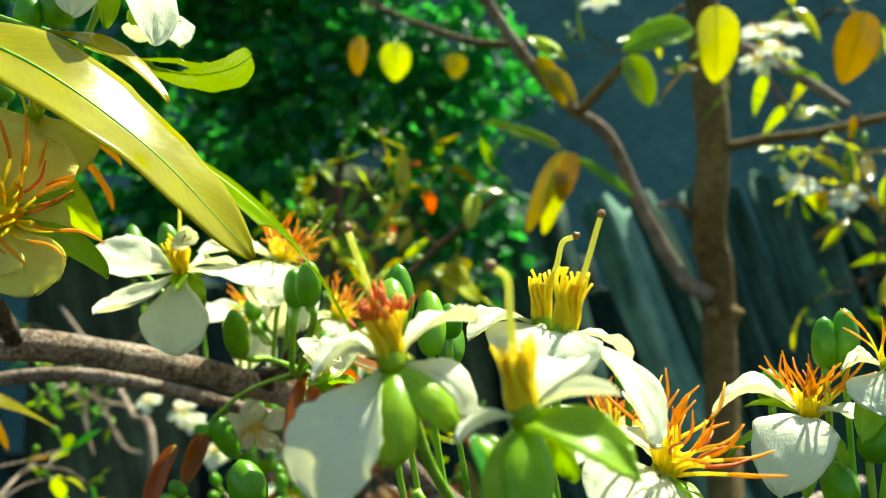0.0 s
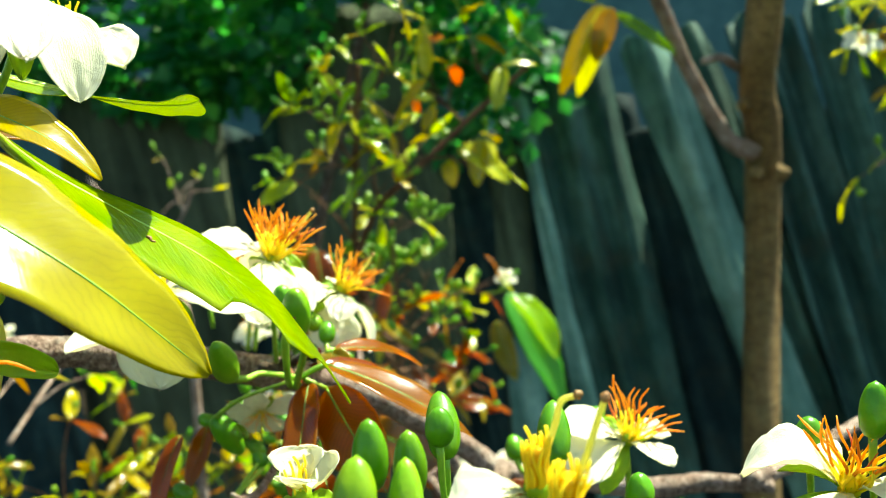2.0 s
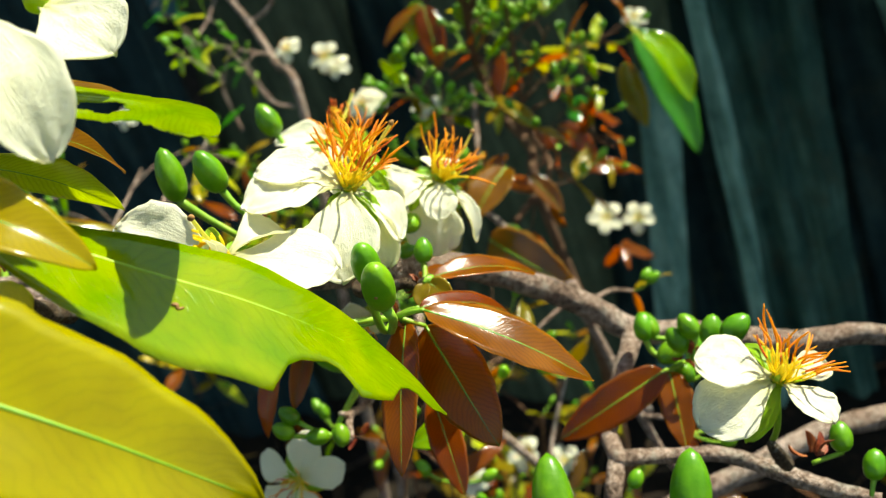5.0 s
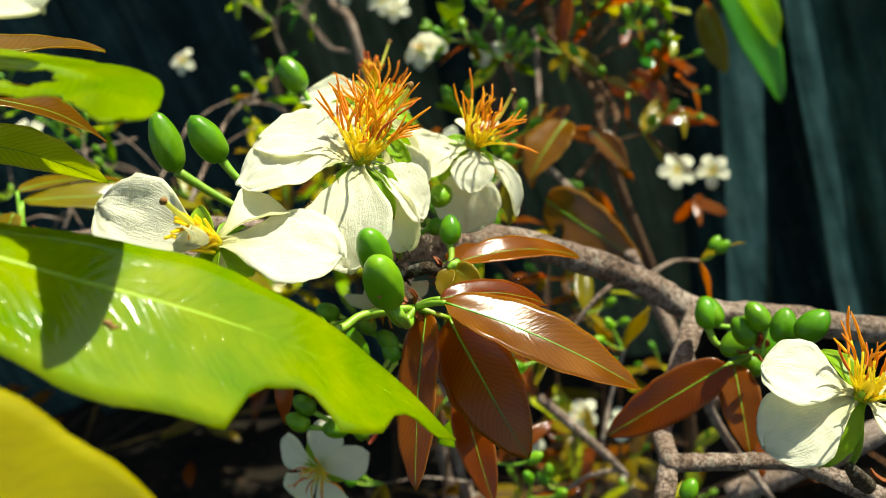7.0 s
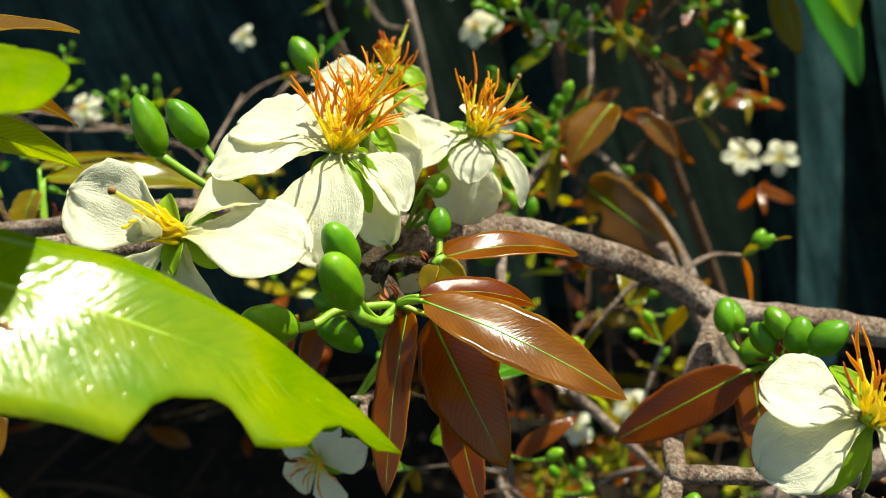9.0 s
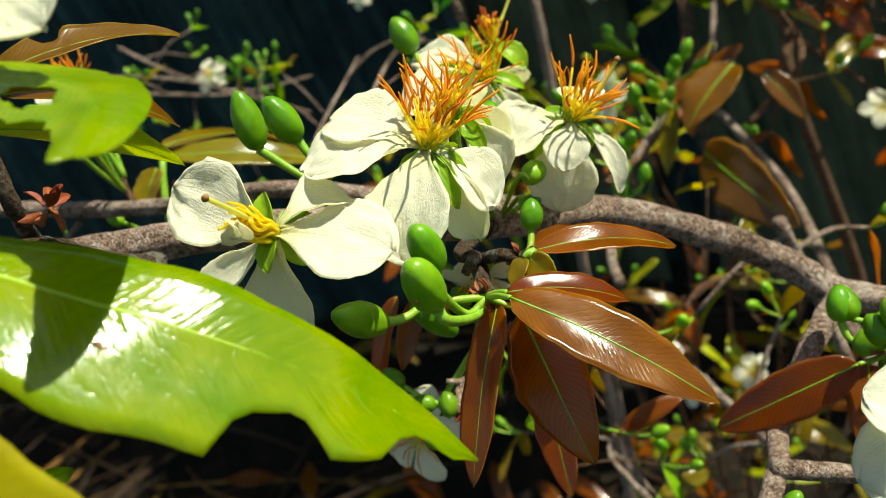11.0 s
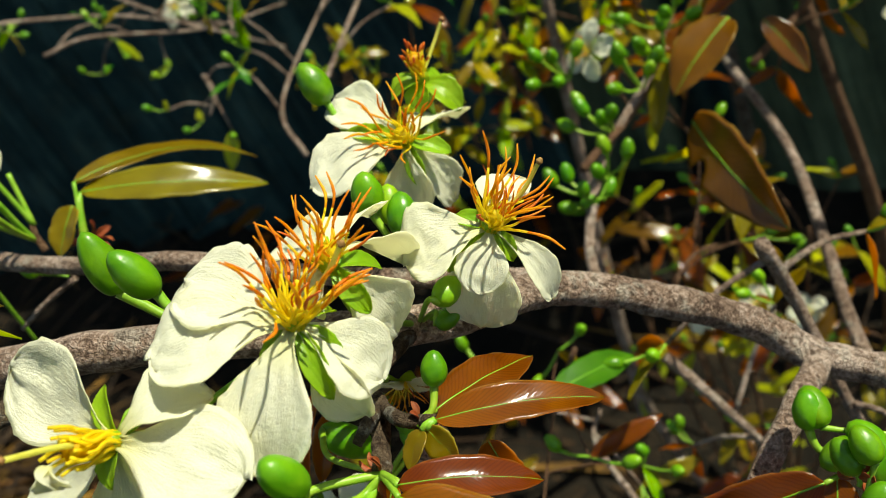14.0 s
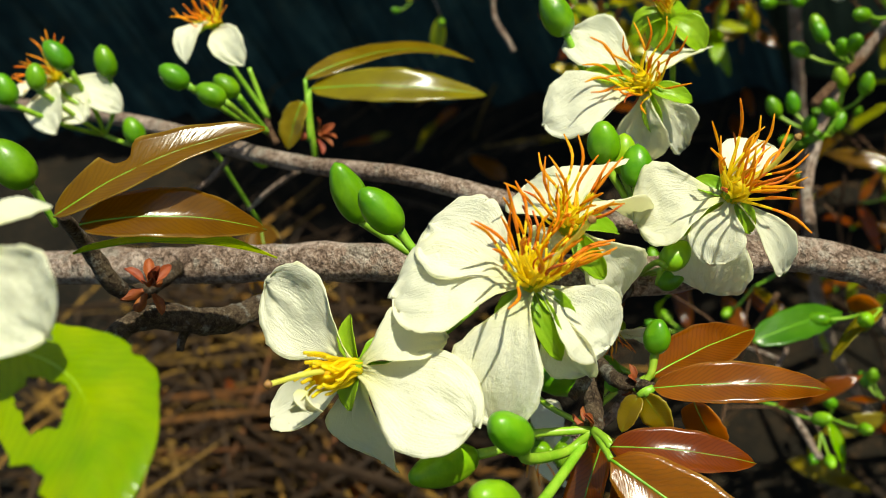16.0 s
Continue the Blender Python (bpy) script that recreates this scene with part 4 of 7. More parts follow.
flower(bough, (-0.0410, 0.3520, 0.9737), (0.26, -0.05, 0.96), (((-0.0586, 0.3393, 0.9704), 0.0190, 0.25, 0.16), ((-0.0399, 0.3377, 0.9660), 0.0110, 0.3, 0.10), ((-0.0442, 0.3382, 0.9521), 0.0170, 0.2, 0.10), ((-0.0317, 0.3516, 0.9495), 0.0090, 0.35, 0.14), ((-0.0438, 0.3693, 0.9722), 0.0120)),
       (((-0.0495, 0.3512, 0.9779), 0.0060), ((-0.0484, 0.3413, 0.9706), 0.0060), ((-0.0354, 0.3487, 0.9686), 0.0055), ((-0.0399, 0.3512, 0.9647), 0.0055)),
       "open cream flower with orange stamens leaning aside", 34, 42, brush=(0.52, 0.40, 0.75), stalk=((-0.0645, 0.3385, 0.9470), (-0.0427, 0.3437, 0.9613)), style=((-0.0410, 0.3520, 0.9737), (-0.0339, 0.3576, 0.9791), (-0.0298, 0.3619, 0.9848)), size=1.1)
flower(bough, (-0.0797, 0.3792, 0.9723), (0.12, -0.25, 0.96), (((-0.1115, 0.3934, 0.9735), 0.0145, 0.2, 0.08), ((-0.0945, 0.4226, 0.9427), 0.0150, 0.15, 0.06), ((-0.0993, 0.3593, 0.9718), 0.0185, 0.15, 0.12), ((-0.0783, 0.3703, 0.9541), 0.0130, 0.2, 0.12), ((-0.0771, 0.3853, 0.9442), 0.0110, 0.3, 0.12)),
       (((-0.0942, 0.3744, 0.9802), 0.0065), ((-0.0695, 0.3825, 0.9679), 0.0065), ((-0.0749, 0.3728, 0.9635), 0.0060)),
       "open cream flower with thin orange stamens", 28, 55, stalk=((-0.0832, 0.3752, 0.9424), (-0.0814, 0.3786, 0.9580)), size=1.0)
flower(bough, (-0.0780, 0.2711, 0.9955), (0.03, -0.62, 0.78), (((-0.1080, 0.2765, 1.0025), 0.0185, 0.2, -0.05), ((-0.0666, 0.2864, 0.9919), 0.0120, 0.5, 0.22, 0.0, (-0.1, -0.3, 0.95)), ((-0.0500, 0.2740, 0.9900), 0.0190, 0.1, 0.06, 0.0, (0.0, -0.2, 0.98)), ((-0.0772, 0.2618, 0.9700), 0.0185, 0.25, 0.05), ((-0.0991, 0.2550, 0.9834), 0.0110, 0.5, -0.10, 0.5)),
       (((-0.0845, 0.2775, 1.0018), 0.0060), ((-0.0772, 0.2626, 0.9919), 0.0060), ((-0.0716, 0.2709, 0.9886), 0.0060), ((-0.0761, 0.2802, 0.9947), 0.0060)),
       "cream flower with a tight brush of yellow stamens", 24, 20, STUBS, style=((-0.0780, 0.2711, 0.9955), (-0.0763, 0.2640, 1.0062), (-0.0739, 0.2568, 1.0153)), size=1.4, stalk=((-0.0814, 0.3034, 0.9713), (-0.0743, 0.2802, 0.9882)))
for tip, turn in (((-0.0716, 0.2588, 1.0036), 2.4), ((-0.0738, 0.2576, 1.0048), -2.0)):
    petal(bough, (-0.0738, 0.2606, 1.0066), tip, 0.0042, (0.1, -0.7, 0.6), 1.3, 0.35, 0.5, "fallen_petal", None, 0.5, 0.6, "crumpled dropped petal caught on the flower", turn)
flower(bough, (-0.0545, 0.3170, 0.9979), (0.05, -0.15, 0.98), (((-0.0614, 0.3419, 0.9674), 0.0135, 0.2, 0.12), ((-0.0509, 0.3198, 0.9715), 0.0150, 0.2, 0.14), ((-0.0702, 0.3466, 0.9783), 0.0155, 0.15, 0.10), ((-0.0748, 0.3267, 0.9916), 0.0130), ((-0.0595, 0.3106, 0.9900), 0.0130)),
       (((-0.0502, 0.3242, 0.9911), 0.0060), ((-0.0469, 0.3134, 0.9908), 0.0060), ((-0.0607, 0.3296, 0.9936), 0.0055)),
       "open cream flower crowded by its neighbour", 24, 46, brush=(0.05, 0.35, 0.93), stalk=((-0.0645, 0.3385, 0.9470), (-0.0587, 0.3202, 0.9760)), size=1.0)
# a spent flower behind the upper one
flower(bough, (-0.0932, 0.4123, 0.9671), (0.0, -0.05, 1.0), (), (((-0.1004, 0.4042, 0.9649), 0.0085, 0.4, 0.2), ((-0.0824, 0.4101, 0.9566), 0.0090, 0.4, 0.2), ((-0.0927, 0.4049, 0.9592), 0.0085, 0.4, 0.2), ((-0.0906, 0.4204, 0.9570), 0.0085, 0.4, 0.2)),
       "spent flower with drooping green sepals and brown stamens", 16, 14, STUBS_TIPPED, stalk=((-0.0956, 0.4062, 0.9318), (-0.0944, 0.4114, 0.9509)), style=((-0.0932, 0.4123, 0.9671), (-0.0916, 0.4223, 0.9726), (-0.0899, 0.4270, 0.9768)), size=1.2)
bud(bough, (-0.1088, 0.3875, 0.9769), (-0.1152, 0.3909, 0.9889), 0.0090, ((-0.1029, 0.3841, 0.9499), (-0.1048, 0.3845, 0.9692)), BUD, "large green bud", 0.45, 0.0009)
# half-hidden flower below the limb
small_flower(bough, (-0.0684, 0.3279, 0.9355), (0.1, -0.6, -0.3), 0.026, RNG, "small cream flower hanging under the limb", 14)
small_flower(bough, (-0.0965, 0.3049, 0.8820), (0.0, -0.75, 0.3), 0.034, RNG, "small cream flower below the limb", 14)

# bud cluster and small leaves under the bough
for foot, tip in (((-0.0855, 0.2962, 0.9178), (-0.0906, 0.2971, 0.9223)), ((-0.0875, 0.2931, 0.9153), (-0.0917, 0.2931, 0.9181)), ((-0.0773, 0.2957, 0.9122), (-0.0817, 0.2943, 0.9132)), ((-0.0718, 0.2956, 0.9091), (-0.0733, 0.2990, 0.9138)), ((-0.0842, 0.3219, 0.9334), (-0.0881, 0.3215, 0.9356)), ((-0.0738, 0.3221, 0.9270), (-0.0771, 0.3237, 0.9314)), ((-0.0680, 0.3214, 0.9226), (-0.0707, 0.3221, 0.9252)), ((-0.0676, 0.3195, 0.9199), (-0.0689, 0.3206, 0.9220))):
    root = (-0.0753, 0.2966, 0.9121) if foot[2] < (-0.0757, 0.3058, 0.9238)[2] else (-0.0648, 0.3252, 0.9173)
    bud(bough, foot, tip, 0.0056, (root, Vector(root).lerp(foot, 0.5) + Vector((0, 0, -0.001))), BUD, "small green bud in a loose cluster", 0.3, 0.0007)
leaf(bough, (-0.0845, 0.3163, 0.9349), (-0.0885, 0.3017, 0.9180), 0.0070, (0.3, -0.8, 0.5), LEAF_BRONZE, 0.05, 0.5)
leaf(bough, (-0.0963, 0.3201, 0.9299), (-0.1020, 0.3034, 0.9035), 0.0085, (-0.3, -0.8, 0.4), LEAF_BRONZE, 0.08, 0.2)
part("twig", tube(((-0.0620, 0.3264, 0.9175), (-0.0678, 0.3127, 0.9111), (-0.0716, 0.3054, 0.9123), (-0.0701, 0.2970, 0.9098), (-0.0749, 0.2963, 0.9116)), (0.0016, 0.0015, 0.0014, 0.0012, 0.001), 8, 6, 0.2, 400.0), BARK, bough)
part("twig", tube(((-0.0716, 0.3054, 0.9123), (-0.0731, 0.3014, 0.9167)), (0.0012, 0.0008), 8, 6, 0.2, 400.0), BARK, bough)
scales(bough, (-0.0672, 0.2983, 0.9098), 5, 0.004, RNG)
leaf(bough, (-0.0339, 0.3078, 0.9072), (-0.0512, 0.3001, 0.9044), 0.0110, (-0.2, -0.6, 0.75), LEAF_GREEN, 0.06, 0.2, label="small glossy green leaf")

# the side shoot
flower(bough, (0.0575, 0.2915, 0.9397), (0.33, -0.2, 0.92), (((0.0360, 0.2936, 0.9448), 0.0165, 0.15, 0.06), ((0.0364, 0.2810, 0.9324), 0.0175, 0.15, 0.06), ((0.0682, 0.2771, 0.9378), 0.0110, 0.25, 0.05), ((0.0709, 0.2968, 0.9397), 0.0085, 0.3, 0.1)),
       (((0.0497, 0.2811, 0.9290), 0.0085, 0.3, 0.1), ((0.0511, 0.3034, 0.9442), 0.0070), ((0.0712, 0.2956, 0.9416), 0.0070)),
       "open cream flower with upright orange stamens", 26, 46, brush=(0.50, 0.40, 0.76), stalk=((0.0571, 0.2946, 0.9122), (0.0577, 0.2898, 0.9251)), size=1.1)
part("short_shoot", tube(((0.0635, 0.3019, 0.8974), (0.0595, 0.2935, 0.9098), (0.0564, 0.2901, 0.9174)), (0.0020, 0.0020, 0.0012), 10, 10, 0.15, 500.0, 0.1), BARK_DARK, bough)
scales(bough, (0.0681, 0.2922, 0.9100), 6, 0.006, RNG)
bud(bough, (0.0239, 0.3587, 0.9005), (0.0226, 0.3644, 0.9085), 0.0077, ((0.0339, 0.3543, 0.8949), (0.0268, 0.3557, 0.8966)), BUD, "green bud", 0.4, 0.0010)
bud(bough, (0.0368, 0.3469, 0.9056), (0.0317, 0.3510, 0.9109), 0.0072, ((0.0376, 0.3448, 0.9029), (0.0377, 0.3457, 0.9040)), BUD, "green bud", 0.4)
bud(bough, (0.0403, 0.3480, 0.9105), (0.0358, 0.3522, 0.9160), 0.0072, ((0.0395, 0.3429, 0.9036), (0.0401, 0.3459, 0.9076)), BUD, "green bud", 0.4)
bud(bough, (0.0431, 0.3273, 0.9244), (0.0441, 0.3314, 0.9302), 0.0074, ((0.0402, 0.3229, 0.9183), (0.0422, 0.3259, 0.9224)), BUD, "green bud", 0.4)
bud(bough, (0.0472, 0.3217, 0.9304), (0.0530, 0.3246, 0.9354), 0.0077, ((0.0407, 0.3167, 0.9231), (0.0453, 0.3200, 0.9279)), BUD, "green bud", 0.4)
bud(bough, (0.0401, 0.3574, 0.8825), (0.0341, 0.3621, 0.8881), 0.0072, ((0.0468, 0.3626, 0.8896), (0.0434, 0.3589, 0.8845)), BUD, "green bud", 0.4)
scales(bough, (0.0373, 0.3457, 0.9040), 6, 0.005, RNG)
leaf(bough, Vector((0.0297, 0.3541, 0.8920)) + Vector((0, -0.007, 0.004)), Vector((-0.0070, 0.3414, 0.8715)) + Vector((0, -0.010, 0.006)), 0.0150, (-0.1, -0.75, 0.6), LEAF_BRONZE, 0.05, 0.15, stem=(0.0384, 0.3620, 0.8881), label="red-bronze young leaf with green midrib")
leaf(bough, (0.0316, 0.3516, 0.8920), (0.0362, 0.3288, 0.8766), 0.0125, (0.15, -0.9, 0.3), LEAF_BRONZE, 0.04, 0.2, stem=(0.0384, 0.3620, 0.8881), label="dark bronze hanging leaf")
bud(bough, (0.0778, 0.3007, 0.9067), (0.0774, 0.3043, 0.9106), 0.0066, ((0.0695, 0.2982, 0.9021), (0.0760, 0.2992, 0.9046)), BUD, "", 0.3)
bud(bough, (0.0852, 0.2934, 0.9011), (0.0862, 0.2989, 0.9072), 0.0066, ((0.0843, 0.2902, 0.8976), (0.0847, 0.2920, 0.8996)), BUD, "", 0.3)
bud(bough, (0.1040, 0.3039, 0.9038), (0.1049, 0.3073, 0.9080), 0.0076, ((0.1014, 0.2988, 0.8973), (0.1026, 0.3019, 0.9011)), BUD, "", 0.3)
bud(bough, (0.0184, 0.3023, 0.8874), (0.0198, 0.3045, 0.8895), 0.0050, ((0.0168, 0.3006, 0.8857), (0.0176, 0.3015, 0.8866)), BUD, "", 0.3)
# bud cluster that shows at the right when the camera bends low
for (a, b, c) in (((0.0261, 0.3603, 0.9021), (0.0224, 0.3659, 0.9057), 0.0082), ((0.0341, 0.3563, 0.8991), (0.0302, 0.3527, 0.8977), 0.0082), ((0.0395, 0.3578, 0.8993), (0.0352, 0.3603, 0.9010), 0.0084), ((0.0447, 0.3567, 0.8984), (0.0424, 0.3518, 0.8962), 0.0090)):
    bud(bough, a, b, c, ((0.0420, 0.3615, 0.9010), Vector(a).lerp((0.0420, 0.3615, 0.9010), 0.4) + Vector((0, 0, -0.002))), BUD, "round green bud", 0.25)

# ---- the foreground spray: spent flowers and buds close to the lens ----
front = thing("flowering_spray", (0.0043, 0.1601, 0.9436), "spray of spent cream flowers with yellow stamen stubs", "flower spray")
part("stem", tube(((0.0677, 0.2122, 0.9066), (0.0269, 0.1768, 0.9340), (0.0065, 0.1472, 0.9521), (0.0005, 0.1447, 0.9614)), (0.0014, 0.0013, 0.0012, 0.001), 8, 6), STALK, front)
spent = flower(front, (-0.0021, 0.1279, 0.9852), (-0.25, 0.0, 0.97), (((-0.0122, 0.1205, 0.9662), 0.0135, 0.2, 0.16, 0.0, (-0.35, -0.9, 0.25)), ((-0.0128, 0.1230, 0.9835), 0.0085, 0.5, 0.25), ((0.0106, 0.1370, 0.9903), 0.0090, 0.4, 0.15), ((0.0100, 0.1350, 0.9751), 0.0095, -0.4, 0.34, 0.0, (0.55, -0.5, 0.65)), ((-0.0118, 0.1433, 0.9870), 0.0090)), (),
       "spent flower with red-tipped stamens and drooping green sepals", 32, 14, STUBS_TIPPED, stalk=((0.0066, 0.1443, 0.9596), (0.0031, 0.1362, 0.9682), (0.0003, 0.1330, 0.9776)), brush=(-0.2, 0.0, 0.98), style=((-0.0023, 0.1279, 0.9852), (-0.0052, 0.1286, 0.9952), (-0.0084, 0.1284, 1.0045)), size=1.15, tear=0.12)
for tip, width, face in (((-0.0013, 0.1190, 0.9722), 0.0070, (0.1, -0.85, 0.5)), ((0.0076, 0.1240, 0.9762), 0.0066, (0.5, -0.65, 0.6)), ((-0.0059, 0.1250, 0.9765), 0.0055, (-0.6, -0.7, 0.4)), ((-0.0030, 0.1400, 0.9750), 0.0062, (0.0, 0.9, 0.4))):
    fleshy_sepal(spent, (-0.0018, 0.1277, 0.9842), tip, width, face)
spent = flower(front, (0.0163, 0.1148, 0.9797), (-0.03, 0.0, 1.0), (((0.0247, 0.1381, 0.9837), 0.0100), ((0.0283, 0.1120, 0.9828), 0.0032, 0.9, 0.12, 0.5), ((0.0077, 0.1080, 0.9776), 0.0034, 0.9, 0.10, 0.6)), (),
       "spent flower with a column of yellow stamens", 40, 9, STUBS, stalk=((0.0202, 0.1310, 0.9533), (0.0184, 0.1244, 0.9646), (0.0168, 0.1188, 0.9740)), brush=(-0.16, 0.0, 0.99), style=((0.0155, 0.1147, 0.9839), (0.0146, 0.1157, 0.9927), (0.0143, 0.1160, 0.9976), (0.0123, 0.1152, 0.9992)), size=1.15)
for tip, width, face, cup in (((0.0160, 0.1040, 0.9690), 0.0062, (0.05, -0.8, 0.6), -0.55), ((0.0117, 0.1085, 0.9690), 0.0056, (-0.5, -0.7, 0.5), -0.55), ((0.0291, 0.1055, 0.9740), 0.0076, (0.15, -0.62, 0.77), 0.35), ((0.0236, 0.1240, 0.9690), 0.0064, (0.6, 0.3, 0.6), -0.5)):
    fleshy_sepal(spent, (0.0164, 0.1146, 0.9785), tip, width, face, cup)
flower(front, (0.0271, 0.1584, 0.9866), (0.20, 0.0, 0.98), (((0.0230, 0.1434, 0.9770), 0.0135, 0.3, 0.25, 0.0, (-0.1, -0.8, 0.6)), ((0.0399, 0.1430, 0.9687), 0.0110, 0.3, 0.15), ((0.0390, 0.1609, 0.9807), 0.0090, 0.3, 0.15)),
       (((0.0287, 0.1474, 0.9816), 0.0050), ((0.0196, 0.1534, 0.9808), 0.0050)),
       "spent flower with a column of yellow stamens", 34, 10, STUBS, stalk=((0.0229, 0.1594, 0.9438), (0.0262, 0.1629, 0.9742)), style=((0.0284, 0.1586, 0.9913), (0.0309, 0.1585, 0.9975), (0.0327, 0.1583, 1.0036), (0.0338, 0.1580, 1.0074)), size=1.25)
flower(front, (0.0240, 0.1689, 0.9870), (0.02, 0.0, 1.0), (((0.0101, 0.1644, 0.9845), 0.0110, 0.3, 0.2), ((0.0170, 0.1587, 0.9811), 0.0110, 0.3, 0.2)), (),
       "spent flower with a column of yellow stamens", 28, 9, STUBS, stalk=((0.0224, 0.1642, 0.9421), (0.0236, 0.1692, 0.9731)), style=((0.0245, 0.1691, 0.9907), (0.0271, 0.1691, 0.9983), (0.0282, 0.1690, 1.0027), (0.0305, 0.1687, 1.0038)), size=1.15)
flower(front, (0.0461, 0.1627, 0.9602), (0.45, -0.15, 0.88), (((0.0377, 0.1690, 0.9665), 0.0080, 0.3, 0.1), ((0.0307, 0.1524, 0.9577), 0.0120, 0.3, 0.1), ((0.0456, 0.1475, 0.9519), 0.0140), ((0.0435, 0.1842, 0.9705), 0.0085)),
       (((0.0376, 0.1572, 0.9603), 0.0060), ((0.0431, 0.1489, 0.9543), 0.0060), ((0.0519, 0.1527, 0.9570), 0.0050)),
       "open flower with long orange stamens", 30, 52, stalk=((0.0467, 0.1735, 0.9341), (0.0460, 0.1678, 0.9483)), size=1.15)
for foot, tip, w, mat in (((-0.0038, 0.1712, 0.9857), (-0.0038, 0.1720, 0.9990), 0.0072, BUD), ((0.0022, 0.1790, 0.9803), (0.0018, 0.1801, 0.9933), 0.0072, BUD), ((0.0060, 0.1993, 0.9811), (0.0060, 0.1999, 0.9890), 0.0070, BUD),
                          ((0.0067, 0.2059, 0.9744), (0.0048, 0.2170, 0.9860), 0.0086, BUD), ((0.0298, 0.2147, 0.9678), (0.0303, 0.2244, 0.9806), 0.0088, BUD), ((0.0457, 0.1940, 0.9701), (0.0450, 0.1952, 0.9767), 0.0062, BUD),
                          ((-0.0053, 0.1588, 0.9844), (-0.0045, 0.1637, 0.9964), 0.0082, BUD_PALE), ((0.0028, 0.1637, 0.9812), (0.0026, 0.1687, 0.9936), 0.0066, BUD_PALE)):
    base = Vector(foot) + Vector((0.004, 0.002, -0.035))
    bud(front, foot, tip, w * 0.88, (base, Vector(foot).lerp(base, 0.4) + Vector((-0.001, 0, 0))), mat, "upright green bud on a thin stalk", 0.4, 0.0007)
# a half-closed cream flower at the spray's end
flower(front, (-0.0220, 0.1957, 0.9720), (-0.05, -0.1, 1.0), (((-0.0222, 0.2020, 0.9801), 0.0100, 0.9, 0.2), ((-0.0182, 0.2050, 0.9773), 0.0100, 0.9, -0.2), ((-0.0261, 0.1974, 0.9773), 0.0100, 0.9, 0.1), ((-0.0183, 0.1934, 0.9768), 0.0100, 0.9, 0.25)), (((-0.0150, 0.1930, 0.9746), 0.0060), ((-0.0247, 0.1906, 0.9747), 0.0055)),
       "half-closed cream flower", 8, 15, STUBS, stalk=((-0.0106, 0.1639, 0.9422), (-0.0207, 0.1933, 0.9670)))
bud(front, (-0.0363, 0.1874, 0.9460), (-0.0397, 0.1891, 0.9553), 0.0085, ((-0.0228, 0.1862, 0.9342), (-0.0338, 0.1869, 0.9425)), BUD, "green bud", 0.3)

# ---- the right foreground spray ----
right = thing("flowering_spray", (0.1054, 0.2265, 0.9191), "spray with a cream flower and upright green buds", "flower spray")
part("stem", tube(((0.1188, 0.2305, 0.8879), (0.1079, 0.2255, 0.9195), (0.1040, 0.2263, 0.9338)), (0.0013, 0.0012, 0.001), 8, 6), STALK, right)
flower(right, (0.0978, 0.2248, 0.9578), (0.10, -0.1, 0.98), (((0.0763, 0.2342, 0.9565), 0.0190, 0.3, 0.3), ((0.0833, 0.2039, 0.9432), 0.0170, 0.2, 0.3), ((0.1070, 0.2142, 0.9579), 0.0120, 0.3, 0.2), ((0.0898, 0.2436, 0.9618), 0.0130)),
       (((0.0836, 0.2298, 0.9625), 0.0060, 0.5, 0.15), ((0.0923, 0.2116, 0.9437), 0.0065, 0.3, 0.1), ((0.1011, 0.2098, 0.9510), 0.0065, 0.4, 0.1), ((0.0758, 0.2195, 0.9516), 0.0040)),
       "cream flower with upright orange-red stamens", 24, 42, stalk=((0.1040, 0.2263, 0.9338), (0.1010, 0.2277, 0.9467)), size=1.2)
flower(right, (0.1110, 0.2092, 0.9726), (0.10, -0.1, 0.98), (((0.1015, 0.2135, 0.9714), 0.0150, 0.3, 0.2), ((0.1043, 0.1996, 0.9630), 0.0150)), (((0.1006, 0.2002, 0.9571), 0.0080, 0.3, 0.1),), "cream flower with bending petals", 12, 40, stalk=((0.1149, 0.2217, 0.9351), (0.1143, 0.2160, 0.9564)))
for foot, tip, w in (((0.1019, 0.2241, 0.9699), (0.1023, 0.2255, 0.9836), 0.0068), ((0.1069, 0.2241, 0.9699), (0.1075, 0.2255, 0.9857), 0.0074), ((0.0945, 0.2415, 0.9590), (0.0945, 0.2427, 0.9663), 0.0075), ((0.1055, 0.2078, 0.9512), (0.1093, 0.2079, 0.9601), 0.0085), ((0.1019, 0.2119, 0.9395), (0.0999, 0.2150, 0.9476), 0.0085)):
    base = Vector(foot) + Vector((0.004, 0.003, -0.035))
    bud(right, foot, tip, w, (base, Vector(foot).lerp(base, 0.4)), BUD, "upright green bud on a thin stalk", 0.25, 0.0008)

# ---- the upper left spray: broad yellow-green leaves and flowers ----
left = thing("leafy_spray", (-0.17, 0.19, 1.06), "leafy spray with broad yellow-green bitten leaves and cream flowers", "leafy spray")
part("stem", tube(((-0.30, 0.17, 1.05), (-0.17, 0.192, 1.058), (-0.135, 0.20, 1.060), (-0.112, 0.212, 1.062)), (0.003, 0.0026, 0.0022, 0.0018), 10, 8, 0.15, 260.0), BARK_DARK, left)
leaf(left, (-0.0965, 0.1725, 1.0545), (-0.0371, 0.1914, 0.9998), 0.0280, (0.52, -0.42, 0.74), LEAF_YELLOW, 0.055, 0.10, stem=(-0.118, 0.205, 1.060), label="broad glossy yellow-green leaf", fat=0.9, arch=0.10, rib=RIB_GREEN)
